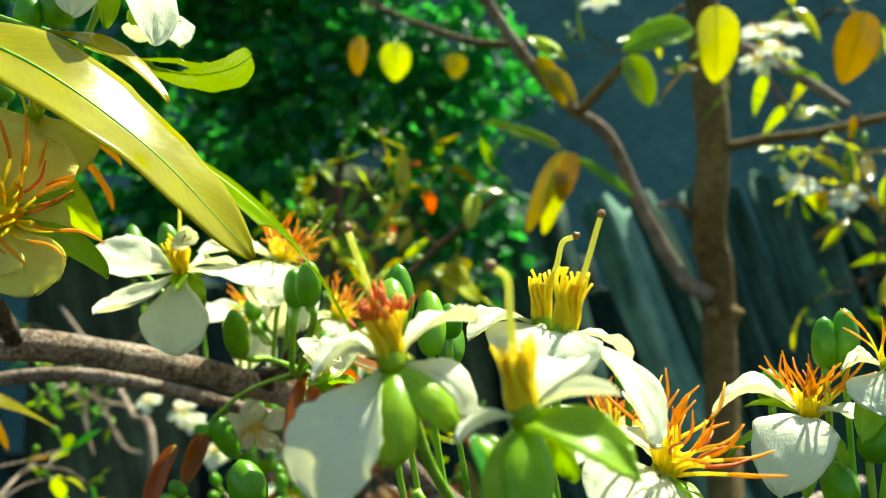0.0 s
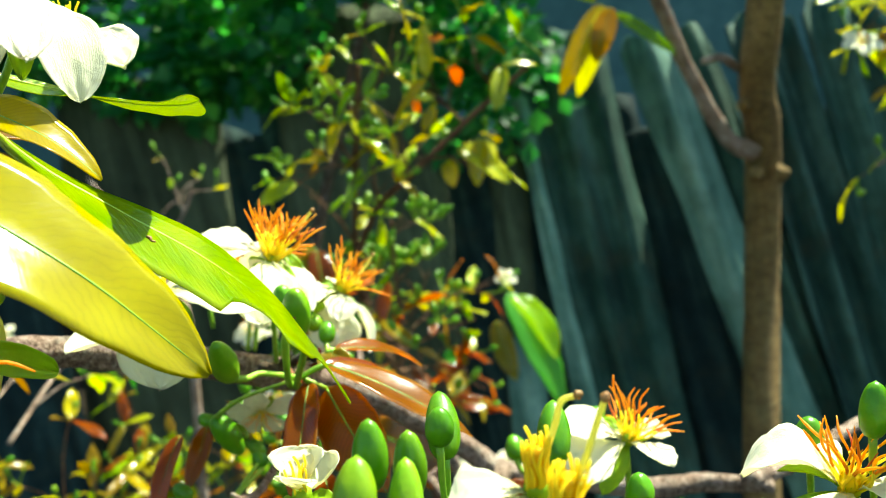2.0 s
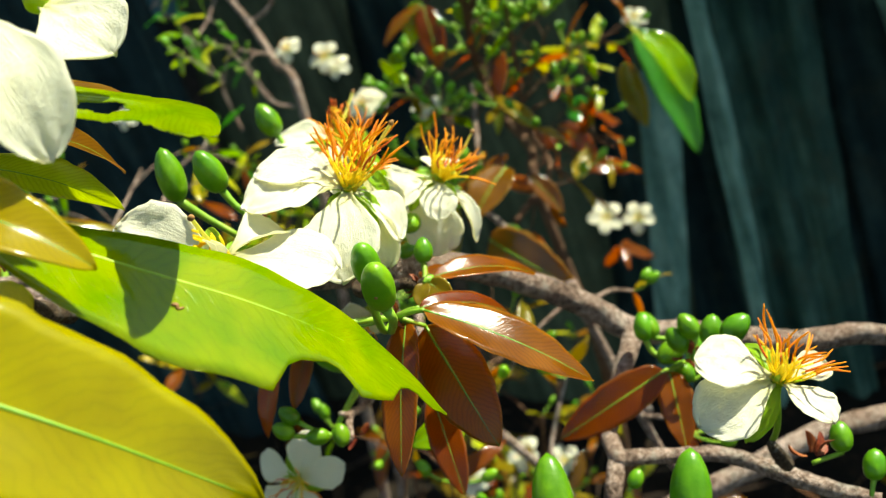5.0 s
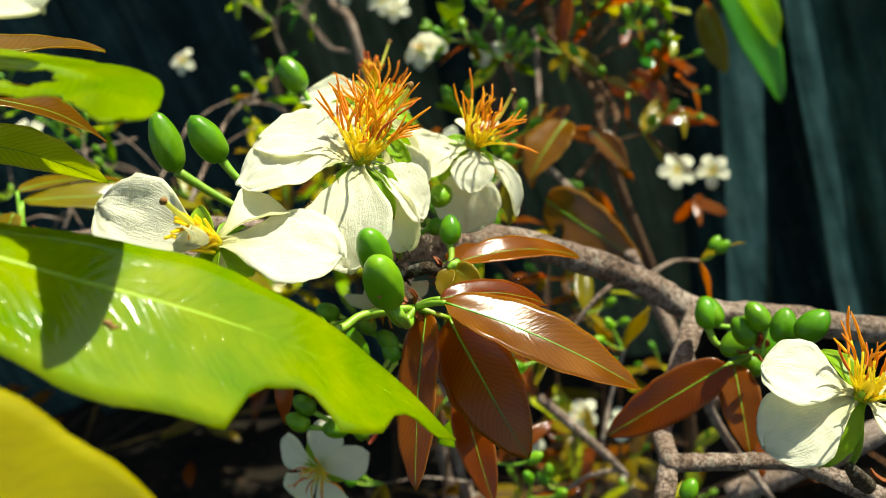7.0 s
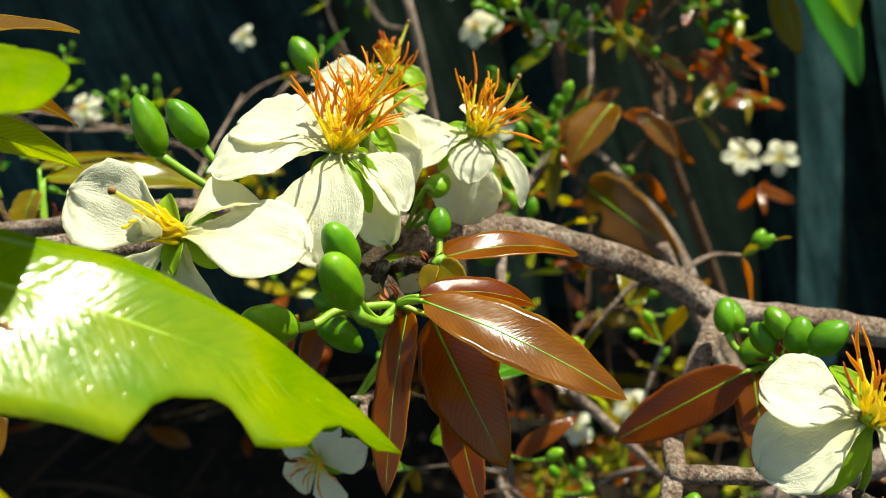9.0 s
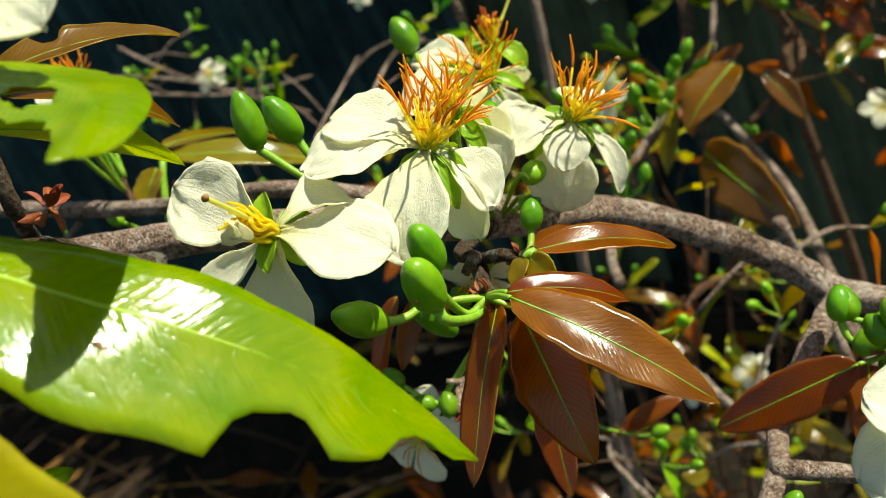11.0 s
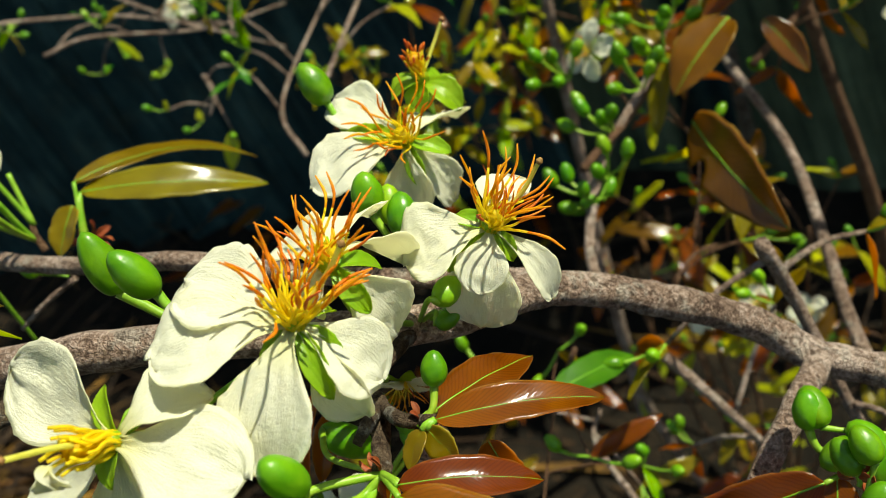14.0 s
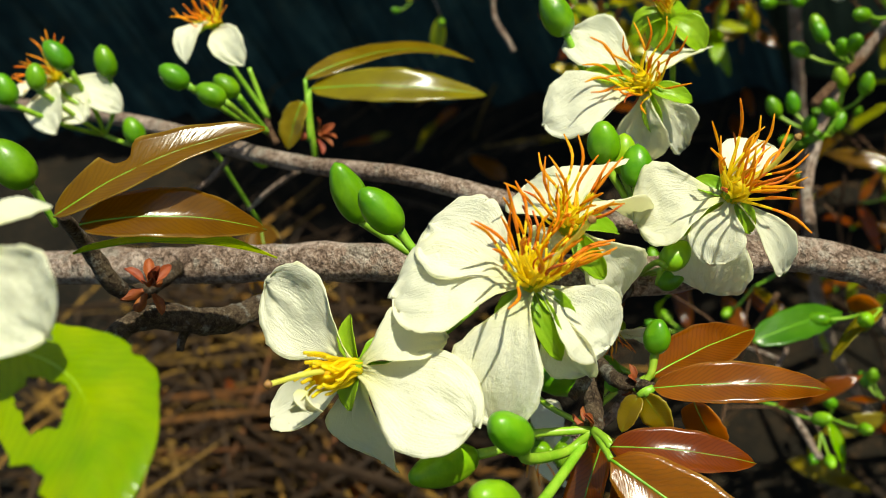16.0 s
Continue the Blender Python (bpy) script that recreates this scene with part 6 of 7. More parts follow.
for line, n, ln, b, kinds in (
        (((-0.1147, 0.8300, 0.8905), (-0.1278, 0.8100, 0.9221), (-0.1477, 0.7900, 0.9466)), 7, 0.034, 6, (LEAF_LIME, LEAF_GREEN, LEAF_LIME,)),
        (((-0.1042, 0.7900, 0.9700), (-0.1302, 0.7800, 0.9706), (-0.1588, 0.7700, 0.9549)), 7, 0.036, 6, (LEAF_LIME, LEAF_GREEN, LEAF_YELLOW,)),
        (((-0.1049, 0.7900, 0.9678), (-0.1155, 0.7800, 0.9929), (-0.1272, 0.7700, 1.0105)), 10, 0.034, 12, (LEAF_LIME, LEAF_GREEN, LEAF_GREEN,)),
        (((-0.0891, 0.8100, 0.9292), (-0.0901, 0.8000, 0.9648), (-0.0926, 0.7900, 0.9918)), 9, 0.036, 12, (LEAF_LIME, LEAF_GREEN, LEAF_YELLOW,)),
        (((-0.0588, 0.8000, 0.9578), (-0.0615, 0.7900, 0.9826), (-0.0673, 0.7800, 1.0130)), 10, 0.036, 12, (LEAF_LIME, LEAF_YELLOW, LEAF_GREEN,)),
        (((-0.0433, 0.8000, 0.9728), (-0.0215, 0.7900, 0.9750), (-0.0055, 0.7800, 0.9687)), 7, 0.050, 3, (LEAF_YELLOW, LEAF_BRONZE, LEAF_LIME,)),
        (((-0.0084, 0.8000, 1.0037), (-0.0247, 0.7900, 1.0213), (-0.0403, 0.7800, 1.0382)), 10, 0.042, 6, (LEAF_YELLOW, LEAF_LIME, LEAF_BRONZE,)),
        (((0.0246, 0.8000, 1.0290), (0.0080, 0.7900, 1.0457), (0.0010, 0.7800, 1.0670)), 10, 0.042, 6, (LEAF_YELLOW, LEAF_LIME, LEAF_GREEN,)),
        (((-0.0990, 0.7800, 1.0135), (-0.1145, 0.7700, 1.0370), (-0.1254, 0.7700, 1.0544)), 9, 0.036, 8, (LEAF_LIME, LEAF_GREEN, LEAF_YELLOW,)),
        (((-0.0984, 0.7800, 1.0220), (-0.0784, 0.7700, 1.0422), (-0.0675, 0.7700, 1.0615)), 9, 0.036, 8, (LEAF_LIME, LEAF_YELLOW, LEAF_GREEN,)),
        (((-0.1159, 0.8600, 0.8265), (-0.0986, 0.8500, 0.8623), (-0.0824, 0.8400, 0.9040)), 4, 0.030, 26, (LEAF_GREEN, LEAF_LIME,)),
        (((-0.1138, 0.8600, 0.8206), (-0.0779, 0.8600, 0.8496), (-0.0562, 0.8600, 0.8811)), 4, 0.030, 28, (LEAF_GREEN, LEAF_LIME,)),
        (((-0.1001, 0.8700, 0.7776), (-0.0696, 0.8800, 0.8109), (-0.0504, 0.8800, 0.8530)), 5, 0.030, 28, (LEAF_GREEN, LEAF_LIME, LEAF_BRONZE,)),
        (((-0.0954, 0.8700, 0.7682), (-0.0486, 0.9000, 0.8087), (-0.0206, 0.9300, 0.8163), (0.0144, 0.9600, 0.8189)), 13, 0.044, 10, (LEAF_LIME, LEAF_YELLOW, LEAF_BRONZE, LEAF_LIME,)),
        (((-0.0928, 0.8700, 0.7650), (-0.0390, 0.9000, 0.7839), (-0.0079, 0.9300, 0.7866)), 8, 0.042, 10, (LEAF_LIME, LEAF_GREEN, LEAF_YELLOW,)),
        (((-0.0799, 0.8500, 0.7605), (-0.0406, 0.8800, 0.7487), (0.0028, 0.9200, 0.7098)), 10, 0.048, 5, (LEAF_BRONZE, LEAF_OLIVE, LEAF_BRONZE, LEAF_LIME,)),
        (((-0.0678, 0.8400, 0.7309), (-0.0432, 0.8600, 0.7390), (-0.0232, 0.8800, 0.7099)), 6, 0.045, 4, (LEAF_BRONZE, LEAF_OLIVE, LEAF_BRONZE,)),
        (((-0.1187, 0.8600, 0.8266), (-0.1463, 0.8500, 0.8145), (-0.1602, 0.8400, 0.7929)), 5, 0.034, 6, (LEAF_LIME, LEAF_BRONZE,)),
        (((-0.1145, 0.8300, 0.8746), (-0.0941, 0.8300, 0.8891), (-0.0681, 0.8300, 0.9182)), 5, 0.034, 20, (LEAF_GREEN, LEAF_LIME,)),
        (((-0.0979, 0.8700, 0.7714), (-0.1081, 0.8600, 0.7969), (-0.1264, 0.8500, 0.7721)), 5, 0.034, 14, (LEAF_LIME, LEAF_GREEN, LEAF_BRONZE,))):
    sprig(shrub, line, 0.0014, n, ln, kinds, b, 0.0095, rear_rng, max(3, n // 2), reach=0.04)
leaf(shrub, (-0.0130, 0.7900, 0.9842), (0.0297, 0.7800, 0.9521), 0.026, (0.1, -0.5, 0.85), LEAF_LIME, 0.06, 0.2, label="long pale glossy leaf")
leaf(shrub, (0.0069, 0.7900, 0.9905), (0.0024, 0.7800, 0.9501), 0.019, (-0.3, -0.8, 0.5), LEAF_YELLOW, 0.06, 0.2, label="hanging yellow leaf")
leaf(shrub, (-0.0217, 0.7900, 0.9728), (-0.0182, 0.7800, 0.9503), 0.016, (-0.3, -0.8, 0.5), LEAF_YELLOW, 0.06, 0.2, label="hanging yellow leaf")
leaf(shrub, (-0.1534, 0.7700, 0.9591), (-0.1860, 0.7600, 0.9419), 0.016, (0.2, -0.6, 0.7), LEAF_LIME, 0.06, 0.2, label="narrow lime leaf")
leaf(shrub, (-0.0487, 0.8800, 0.7554), (-0.0139, 0.8800, 0.7190), 0.022, (0.2, -0.6, 0.7), LEAF_BRONZE, 0.06, 0.2, label="orange-bronze leaf")
leaf(shrub, (-0.0374, 0.8800, 0.7138), (0.0169, 0.8800, 0.7015), 0.021, (0.1, -0.5, 0.8), LEAF_BRONZE, 0.06, 0.2, label="bronze leaf")
leaf(shrub, (0.0288, 1.1361, 0.7592), (0.0969, 1.0773, 0.6193), 0.050, (0.5, -0.75, 0.4), LEAF_DEEP, 0.05, 0.25, label="large hanging deep green leaf")
leaf(shrub, (0.0358, 1.1152, 0.7598), (0.0885, 1.0749, 0.6856), 0.045, (0.6, -0.6, 0.5), LEAF_GREEN, 0.10, 0.3, label="glossy green leaf")
leaf(shrub, (0.0144, 1.1047, 0.7297), (0.0382, 1.0670, 0.6631), 0.030, (-0.3, -0.8, 0.3), LEAF_OLIVE, 0.05, 0.3, label="olive leaf")
leaf(shrub, (-0.0246, 1.0110, 0.7130), (-0.0501, 1.0089, 0.7121), 0.030, (-0.3, -0.6, 0.6), LEAF_DEEP, 0.05, 0.3)
leaf(shrub, (-0.1822, 0.9544, 0.8629), (-0.2165, 0.9155, 0.8353), 0.022, (-0.6, -0.6, 0.4), LEAF_BRONZE, 0.06, 0.2, label="hanging bronze leaf")
leaf(shrub, (-0.1801, 0.9542, 0.8604), (-0.1639, 0.9199, 0.8075), 0.027, (0.2, -0.9, 0.3), LEAF_BRONZE, 0.05, 0.2, label="hanging bronze leaf")
leaf(shrub, (-0.1858, 0.9644, 0.8638), (-0.2003, 0.9482, 0.8216), 0.022, (0.1, -0.9, 0.3), LEAF_GREEN, 0.05, 0.2)
for place, size in (((-0.0114, 0.9509, 0.6097), 0.040), ((0.0240, 0.9680, 0.5982), 0.036), ((0.0268, 1.0345, 0.8053), 0.028)):
    small_flower(shrub, place, (rear_rng.uniform(-0.3, 0.3), -0.6, 0.75), size, rear_rng, "small cream flower seen behind", 8)
tuft(shrub, (0.0047, 0.9349, 0.5822), (0.2, -0.3, -0.8), 4, 0.050, (LEAF_BRONZE, LEAF_BRONZE, LEAF_GREEN), rear_rng)
part("twig", tube(((-0.0598, 0.8184, 0.7513), (-0.0259, 0.8941, 0.6734), (0.0056, 0.9494, 0.6062)), (0.002, 0.0018, 0.0012), 7, 6), BARK_RED, shrub)

# ---- the shrub at the left rear ----
shrub_left = thing("shrub", (-0.45, 0.95, 0.0), "sparse grey-twigged shrub with small flowers", "shrub")
part("stem", tube(((-0.30, 0.82, 0.02), (-0.29, 0.82, 0.4), (-0.2970, 0.8690, 0.7850), (-0.3369, 0.9240, 0.8251), (-0.3784, 0.9725, 0.8592), (-0.4261, 1.0154, 0.8954), (-0.4740, 1.0558, 0.9347)), (0.007, 0.006, 0.0045, 0.004, 0.0035, 0.003, 0.002), 9, 8, 0.12, 160.0), BARK, shrub_left)
part("stem", tube(((-0.3760, 0.9726, 0.8558), (-0.3545, 0.9856, 0.8690), (-0.3385, 0.9998, 0.9009), (-0.3292, 1.0084, 0.9252)), (0.0025, 0.0022, 0.002, 0.0015), 8, 6, 0.12, 160.0), BARK, shrub_left)
for line, n, ln, b in ((((-0.3385, 0.9998, 0.9009), (-0.3483, 0.9980, 0.9114), (-0.3681, 0.9853, 0.8920)), 10, 0.03, 10), (((-0.4215, 1.0161, 0.8884), (-0.4290, 0.9826, 0.8603), (-0.4343, 0.9415, 0.8485)), 14, 0.04, 8),
                       (((-0.3413, 0.9251, 0.8344), (-0.3720, 0.9147, 0.8465), (-0.3965, 0.9057, 0.8576)), 10, 0.035, 8), (((-0.3064, 0.8700, 0.7975), (-0.3264, 0.8648, 0.8071), (-0.3437, 0.8676, 0.8372)), 10, 0.03, 8),
                       (((-0.4548, 1.0360, 0.8990), (-0.4934, 1.0366, 0.8893), (-0.5135, 1.0204, 0.8690)), 10, 0.04, 6), (((-0.3116, 0.7601, 0.8220), (-0.3219, 0.7666, 0.8522), (-0.3242, 0.7721, 0.8713)), 8, 0.035, 5),
                       (((-0.6419, 0.5482, 0.8901), (-0.5977, 0.6086, 0.8596), (-0.5314, 0.6493, 0.8304), (-0.4351, 0.6783, 0.7798)), 16, 0.03, 24), (((-0.5834, 0.5819, 0.8439), (-0.5615, 0.6129, 0.8388), (-0.5033, 0.6687, 0.8053), (-0.4656, 0.7297, 0.7871)), 10, 0.03, 16),
                       (((-0.6182, 0.6699, 0.8559), (-0.5774, 0.6748, 0.8275), (-0.5174, 0.6807, 0.7978)), 6, 0.03, 14), (((-0.4481, 0.6029, 0.8111), (-0.4423, 0.5998, 0.7972), (-0.4455, 0.5866, 0.7853)), 6, 0.035, 2),
                       (((-0.3269, 0.5510, 0.7865), (-0.3521, 0.5770, 0.8099), (-0.3732, 0.6883, 0.8241)), 16, 0.04, 10), (((-0.3214, 0.5764, 0.8106), (-0.3290, 0.6724, 0.8312), (-0.3289, 0.7217, 0.8210)), 14, 0.04, 8)):
    sprig(shrub_left, line, 0.0018, int(n * 0.6), ln * 0.85, (LEAF_LIME, LEAF_OLIVE, LEAF_GREEN, LEAF_DEEP), int(b * 0.7), 0.008, rear_rng, 4, BARK)
for place, size in (((-0.3172, 0.9152, 0.8421), 0.030), ((-0.2799, 0.9148, 0.8302), 0.034), ((-0.2700, 0.9152, 0.8202), 0.030), ((-0.2276, 0.8460, 0.8051), 0.036), ((-0.5313, 0.6777, 0.8205), 0.034), ((-0.5250, 0.9189, 0.7811), 0.03)):
    small_flower(shrub_left, place, (rear_rng.uniform(-0.3, 0.3), -0.6, 0.75), size, rear_rng, "small cream and orange flower seen behind", 10)

# ---- low growth under the bough at the left, and far growth ----
low = thing("shrub", (-0.45, 0.7, 0.0), "low leafy growth with small buds under the bough", "shrub")
for i in range(12):
    p = ((-0.4467, 0.8, 0.723), (-0.4086, 0.8, 0.669), (-0.3827, 0.85, 0.6875), (-0.3539, 0.9, 0.6905), (-0.3026, 0.85, 0.6552), (-0.2593, 0.9, 0.7023), (-0.2282, 0.8, 0.6675), (-0.4304, 0.75, 0.6835))[i % 8]
    p = Vector(p) + Vector((rear_rng.uniform(-0.04, 0.04), rear_rng.uniform(-0.04, 0.05), rear_rng.uniform(-0.04, 0.02)))
    sprig(low, (p + Vector((rear_rng.uniform(-0.04, 0.04), 0.03, -0.16)), p + Vector((0, 0, -0.07)), p), 0.0016, 15, 0.040, (LEAF_LIME, LEAF_YELLOW, LEAF_OLIVE, LEAF_BRONZE, LEAF_GREEN), 8, 0.009, rear_rng, 5)
part("stem", tube(((-0.20, 0.75, 0.02), (-0.22, 0.7, 0.3), (-0.2, 0.66, 0.6)), (0.006, 0.005, 0.003), 8, 6, 0.15, 120.0), BARK, low)

# ---- reddish growth below the bough ----
bronze_rng = random.Random(64)
reddish = thing("shrub", (-0.11, 0.75, 0.0), "low shrub with reddish stems, bronze leaves and pale small flowers", "shrub")
for i in range(9):
    p = Vector((-0.21 + 0.022 * i, 0.70 + 0.09 * bronze_rng.random(), 0.40 + 0.16 * bronze_rng.random()))
    sprig(reddish, ((-0.11 + 0.4 * (p.x + 0.11), 0.75, 0.02), (p.x - 0.01, p.y + 0.01, p.z - 0.15), p), 0.0024, 12, 0.048, (LEAF_BRONZE, LEAF_UMBER, LEAF_OLIVE, LEAF_BRONZE, LEAF_LIME), 6, 0.009, bronze_rng, 6, reach=0.06)
for place in ((-0.09, 0.70, 0.50), (-0.055, 0.72, 0.47), (-0.15, 0.72, 0.44)):
    small_flower(reddish, place, (bronze_rng.uniform(-0.3, 0.3), -0.5, 0.8), 0.034, bronze_rng, "small cream flower low on the shrub", 8)

# ---- the young tree ----
tree = thing("tree", (0.37, 0.98, 0.0), "young tree with a straight olive-brown trunk and hanging leaves", "tree")
part("trunk", tube(((0.365, 0.985, -0.02), (0.355, 0.985, 0.35), (0.3021, 0.9234, 0.5421), (0.3206, 1.0270, 0.8075), (0.3132, 1.0185, 0.9575), (0.3017, 1.0082, 1.0226), (0.3044, 1.0002, 1.1223), (0.2975, 1.0111, 1.2480), (0.2925, 1.0129, 1.3862), (0.2953, 1.0405, 1.6323)),
     (0.024, 0.0215, 0.020, 0.0195, 0.0195, 0.019, 0.019, 0.0185, 0.018, 0.015), 20, 10, 0.07, 28.0), BARK_TREE, tree, "smooth olive-brown trunk with old leaf scars")
part("limb", tube(((0.3026, 1.0095, 0.9454), (0.2693, 1.0047, 0.9656), (0.2209, 0.9876, 1.0429), (0.1770, 0.9513, 1.1210), (0.1299, 0.9105, 1.1483), (0.0831, 0.8774, 1.1889), (0.0397, 0.8460, 1.2431), (0.0073, 0.8085, 1.2957)), (0.011, 0.009, 0.0075, 0.007, 0.0065, 0.006, 0.006, 0.005), 12, 8, 0.12, 60.0), BARK, tree)
part("limb", tube(((0.1414, 0.9094, 1.1451), (0.1676, 0.8899, 1.1734), (0.2044, 0.8733, 1.2151), (0.2373, 0.8689, 1.2417)), (0.006, 0.005, 0.004, 0.003), 9, 6, 0.12, 60.0), BARK_TREE, tree)
part("limb", tube(((0.3211, 0.9959, 1.1152), (0.3562, 0.9516, 1.1190), (0.3904, 0.9164, 1.1201), (0.4518, 0.8640, 1.1320)), (0.006, 0.005, 0.005, 0.004), 9, 6, 0.12, 60.0), BARK_TREE, tree)
part("limb", tube(((0.2803, 1.0135, 1.0389), (0.2527, 0.9686, 1.0499), (0.2304, 0.9536, 1.0463)), (0.005, 0.004, 0.003), 9, 6, 0.15, 90.0), BARK, tree)
part("limb", tube(((0.2944, 1.0119, 1.2483), (0.3237, 0.9261, 1.2088), (0.3629, 0.8768, 1.1661), (0.3895, 0.8486, 1.1357)), (0.007, 0.006, 0.006, 0.004), 9, 6, 0.12, 60.0), BARK, tree)
part("limb", tube(((0.0801, 0.8740, 1.2052), (0.0297, 0.8953, 1.2137), (-0.0172, 0.9112, 1.2327), (-0.0908, 0.9376, 1.2707)), (0.004, 0.0035, 0.003, 0.002), 8, 6, 0.12, 90.0), BARK_RED, tree)
for k, (a, b) in enumerate((((0.1289, 0.9498, 1.1069), (0.0867, 0.9572, 1.0174)), ((0.1334, 0.9394, 1.1030), (0.1048, 0.9554, 1.0153)), ((0.1350, 0.9291, 1.1022), (0.1205, 0.9335, 1.0498)), ((0.1393, 0.9390, 1.0970), (0.2037, 0.9501, 1.0546)), ((0.1229, 0.9502, 1.1101), (0.0621, 0.9336, 1.1304)), ((0.1229, 0.9502, 1.1101), (0.0382, 0.9241, 1.1356)))):
    leaf(tree, a, b, 0.024 if k < 3 else 0.014, (-0.1, -0.85, 0.4), (LEAF_OLIVE, LEAF_LIME, LEAF_OLIVE, LEAF_GREEN, LEAF_YELLOW, LEAF_GREEN)[k], 0.06, 0.2, label="hanging yellow-olive leaf" if k < 3 else "")
for a, b, w, m in (((0.2075, 0.6671, 1.1857), (0.2107, 0.6793, 1.1284), 0.034, LEAF_LIME), ((0.1976, 0.6941, 1.1754), (0.1408, 0.6906, 1.1572), 0.030, LEAF_GREEN), ((0.1567, 0.7482, 1.1653), (0.1766, 0.7522, 1.1222), 0.028, LEAF_GREEN), ((-0.0568, 0.9712, 1.2326), (-0.0577, 0.9803, 1.1901), 0.036, LEAF_LIME), ((-0.0961, 0.9665, 1.2382), (-0.1005, 0.9754, 1.1960), 0.022, LEAF_OLIVE), ((0.0094, 0.9761, 1.2204), (0.0111, 0.9819, 1.1929), 0.026, LEAF_YELLOW), ((0.2970, 0.6159, 1.1664), (0.2876, 0.6312, 1.1177), 0.030, LEAF_OLIVE), ((0.0915, 0.8755, 1.1941), (0.1203, 0.8819, 1.1438), 0.022, LEAF_YELLOW), ((0.1029, 0.8767, 1.1829), (0.1315, 0.8800, 1.1462), 0.018, LEAF_YELLOW)):
    leaf(tree, a, b, w, (0.0, -0.85, 0.45), m, 0.06, 0.25)
for line, n in ((((0.3297, 0.9266, 1.1969), (0.3569, 0.9055, 1.1394), (0.3319, 0.9002, 1.1621)), 14), (((0.3853, 0.9181, 1.1233), (0.3986, 0.8954, 1.0796), (0.3766, 0.8844, 1.0617)), 18), (((0.4155, 0.8813, 1.1351), (0.4188, 0.8657, 1.0600), (0.3967, 0.8663, 1.0323)), 18), (((0.3561, 0.8591, 1.2099), (0.3661, 0.8186, 1.2210), (0.3858, 0.7941, 1.1935)), 16), (((0.2903, 0.8280, 1.2136), (0.2717, 0.8205, 1.1801), (0.2659, 0.8198, 1.1376)), 8), (((0.2046, 0.8745, 1.2097), (0.1741, 0.8631, 1.1961), (0.1546, 0.8473, 1.1900)), 8), (((0.4020, 0.8092, 1.0091), (0.3953, 0.8120, 0.9777), (0.3755, 0.8203, 0.9565)), 8)):
    sprig(tree, line, 0.0016, n, 0.045, (LEAF_LIME, LEAF_OLIVE, LEAF_GREEN, LEAF_LIME), 6, 0.010, rear_rng, 5)
for place in ((0.2659, 0.7360, 1.1805), (0.2884, 0.7521, 1.1697), (0.2781, 0.7784, 1.1657), (0.3398, 0.8347, 1.0585), (0.3842, 0.8383, 1.0475), (0.2844, 0.7286, 1.1832), (0.1350, 0.7607, 1.2151)):
    small_flower(tree, place, (rear_rng.uniform(-0.3, 0.3), -0.6, 0.75), 0.036, rear_rng, "small cream flower on the tree", 8)

# ---- the dark green climber over the fence ----


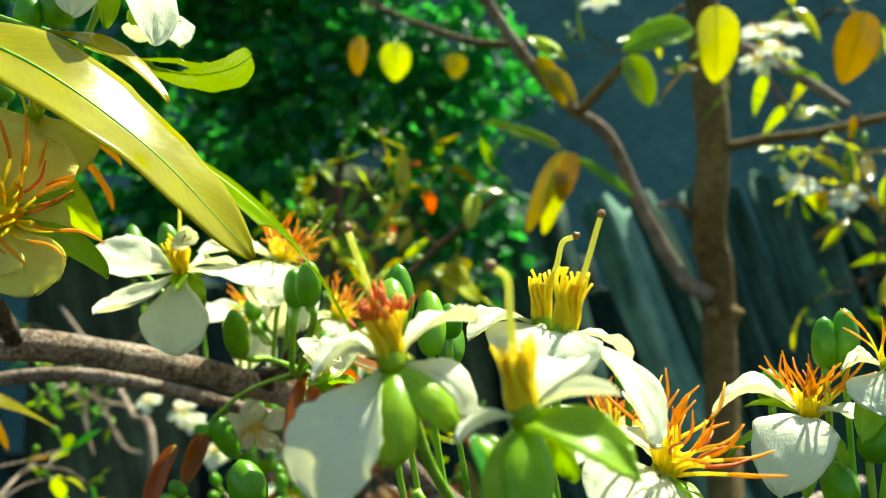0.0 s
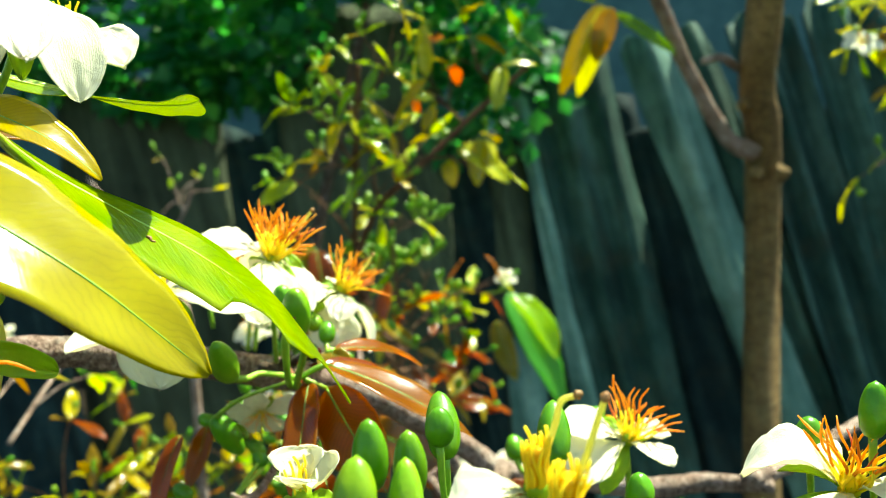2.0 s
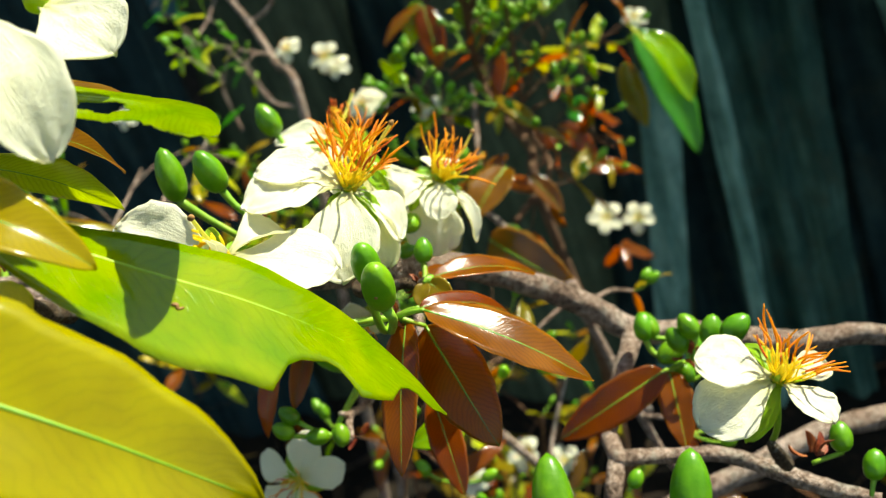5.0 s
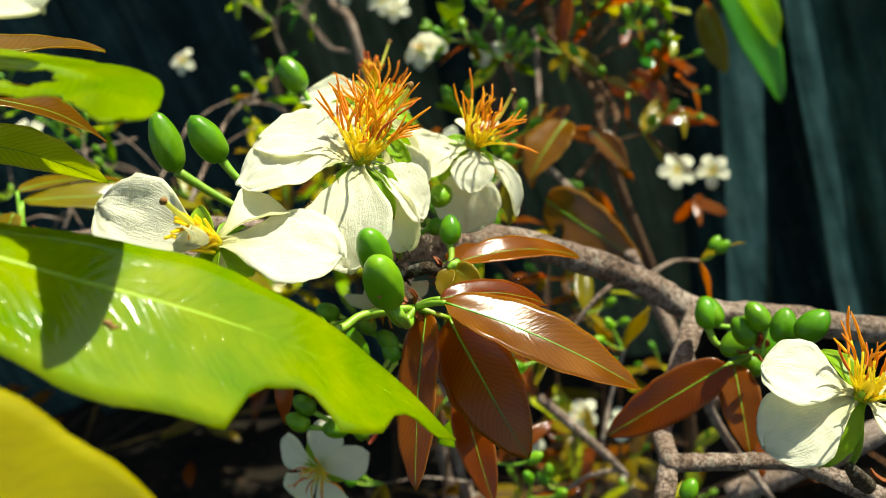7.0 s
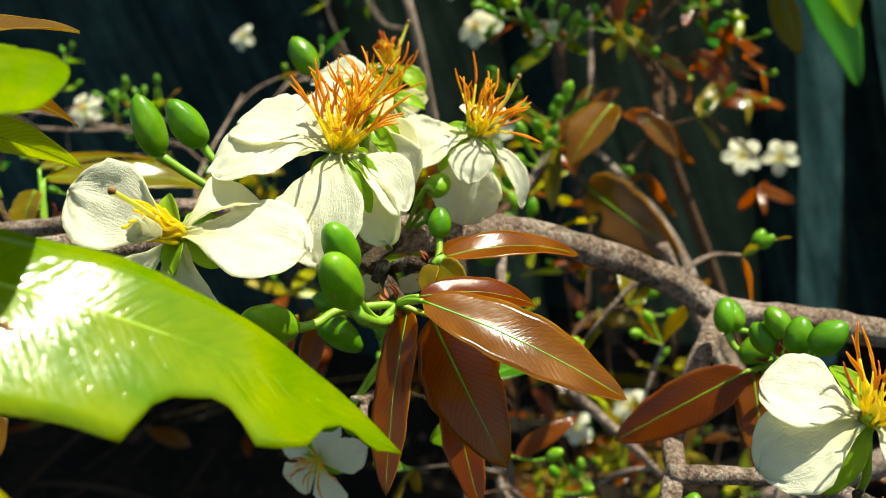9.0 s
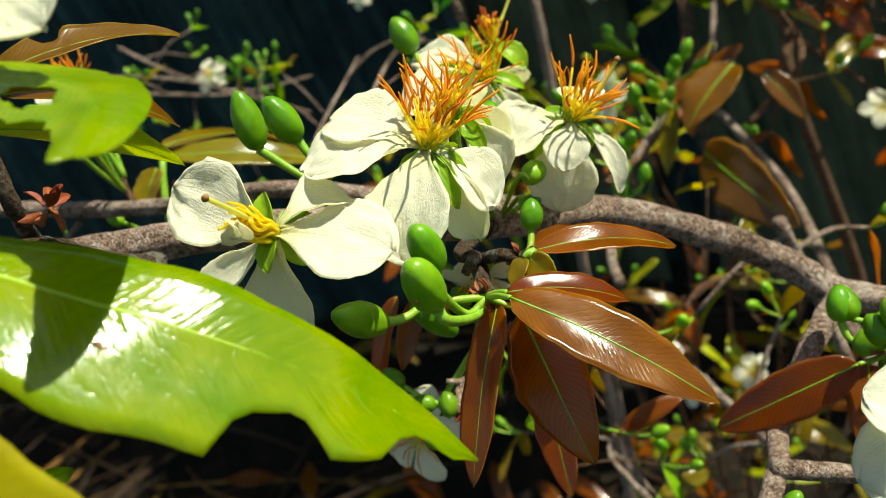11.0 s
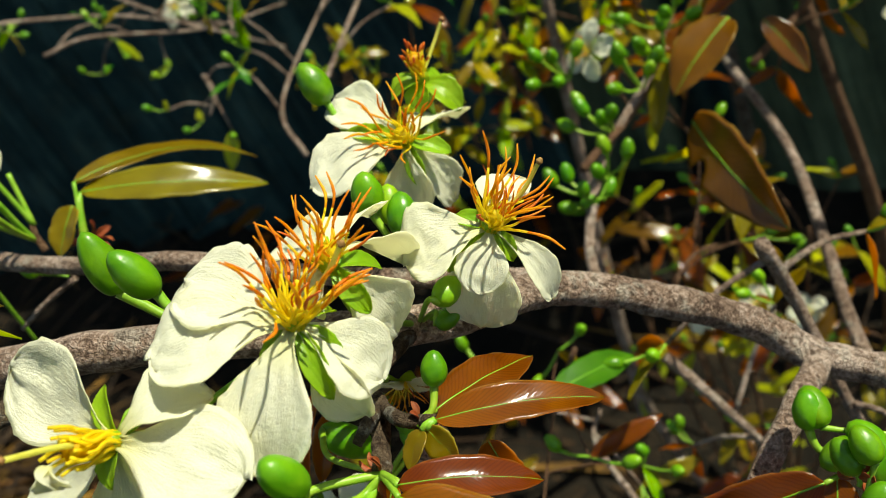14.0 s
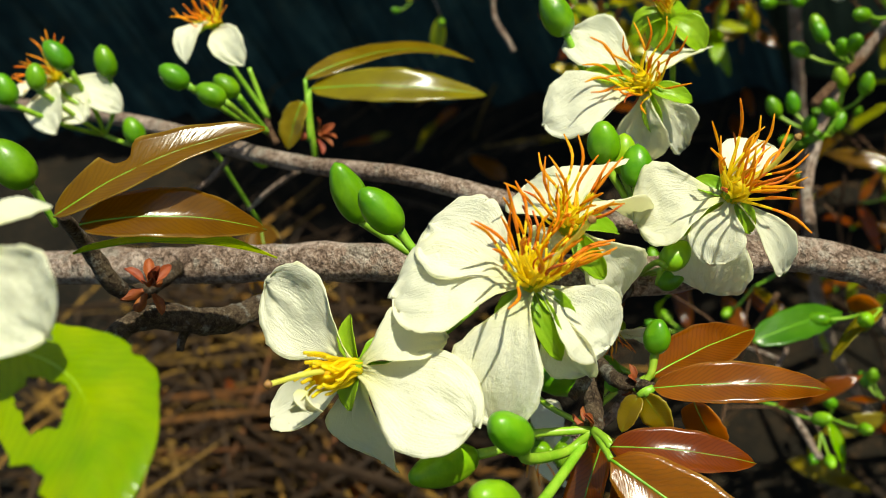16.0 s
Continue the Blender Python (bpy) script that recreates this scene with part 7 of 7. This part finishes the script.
def climber():
    rng = random.Random(31)
    s = Shade("climber_leaf")
    r = s.node("NewGeometry").outputs["Random Per Island"]
    col = s.ramp(r, (0.0, (0.008, 0.055, 0.030)), (0.6, (0.022, 0.13, 0.045)), (1.0, (0.13, 0.40, 0.03)))
    mat = s.finish(col, 0.45, s.bump(s.noise(200.0, 2.0), 0.3, 0.001), 0.3, 0.45, (0.08, 0.50, 0.05, 1))
    hedge = thing("climber", (-0.25, 1.3, 0.9), "dense dark green small-leaved climber hanging over the fence", "climber")
    part("vine", tube(((-0.25, 1.30, 0.02), (-0.3, 1.36, 0.6), (-0.2, 1.50, 1.1), (-0.1, 1.52, 1.5)), (0.012, 0.01, 0.008, 0.005), 9, 8, 0.15, 60.0), BARK_DARK, hedge)
    bm = bmesh.new()
    centres = []
    fringe = ((-1.0, 1.05), (-0.66, 1.0), (-0.47, 0.95), (-0.38, 0.90), (-0.34, 1.03), (-0.12, 1.09), (-0.05, 0.90), (0.03, 0.83), (0.08, 0.98), (0.12, 1.3))
    while len(centres) < 120:
        x = rng.uniform(-0.98, 0.11)
        (xa, za), (xb, zb) = next(pair for pair in zip(fringe, fringe[1:]) if x <= pair[1][0])
        floor_z = za + (zb - za) * (x - xa) / (xb - xa)
        c = Vector((x, 0.0, floor_z + 0.06 + 0.62 * rng.random() ** 1.15))
        c.y = 1.32 + 0.22 * min(c.z, 1.15) - rng.uniform(0.0, 0.10)
        centres.append((c, rng.uniform(0.045, 0.095)))
    for c, rad in centres:
        for k in range(80):
            d = Vector((rng.gauss(0, 1), rng.gauss(0, 1), rng.gauss(0, 1))).normalized()
            p = c + d * rad * rng.uniform(0.5, 1.0)
            way = (d * 0.6 + Vector((rng.uniform(-1, 1), rng.uniform(-1, 0.3), rng.uniform(-1, 0.4)))).normalized()
            n = Vector((rng.uniform(-0.6, 0.6), rng.uniform(-1, 0.2), rng.uniform(0.1, 1)))
            n = (n - way * n.dot(way)).normalized()
            q = way.cross(n)
            ln = rng.uniform(0.024, 0.050)
            w = ln * 0.36
            vs = [bm.verts.new(p), bm.verts.new(p + way * ln * 0.5 + q * w + n * w * 0.25), bm.verts.new(p + way * ln), bm.verts.new(p + way * ln * 0.5 - q * w + n * w * 0.25), bm.verts.new(p + way * ln * 0.5)]
            for a, b in ((0, 1), (1, 2), (2, 3), (3, 0)):
                bm.faces.new((vs[a], vs[b], vs[4]))
    ob = part("foliage", bm, mat, hedge, "mass of small dark green leaves")
    tagged(ob, kind="stuff")


climber()

# old leaf scars and stubs on the trunk
for foot, way in (((0.2877, 0.9980, 0.9995), (-0.3, -0.9, 0.1)), ((0.3283, 0.9890, 0.9263), (0.9, -0.4, 0.1)), ((0.2993, 0.9872, 0.9244), (-0.1, -1.0, 0.0)), ((0.3358, 1.0261, 0.9149), (0.9, -0.4, 0.0)), ((0.2924, 0.9245, 0.5989), (-0.4, -0.9, 0.0))):
    f, w = Vector(foot), Vector(way).normalized()
    part("leaf_scar", tube((f - w * 0.006, f, f + w * 0.004, f + w * 0.006), (0.010, 0.008, 0.005, 0.002), 9, 4, 0.25, 90.0), BARK_TREE, tree)

# ---- fallen leaves on the soil ----
fall_rng = random.Random(77)
for i in range(60):
    x, y = fall_rng.uniform(-1.3, 0.4), fall_rng.uniform(0.2, 1.25)
    a = fall_rng.uniform(0, 6.28)
    ob = small_leaf(None, (x, y, 0.05 + 0.03 * fall_rng.random()), (math.cos(a), math.sin(a), 0.1), (0.3 * math.sin(a * 3), 0, 1), fall_rng.uniform(0.06, 0.11), fall_rng.choice((LEAF_BRONZE, LEAF_OLIVE, LEAF_BRONZE)), fall_rng)
    ob.name = "fallen_leaf"
    tagged(ob, "curled fallen brown leaf lying on dry litter", "leaf", "fallen leaves")
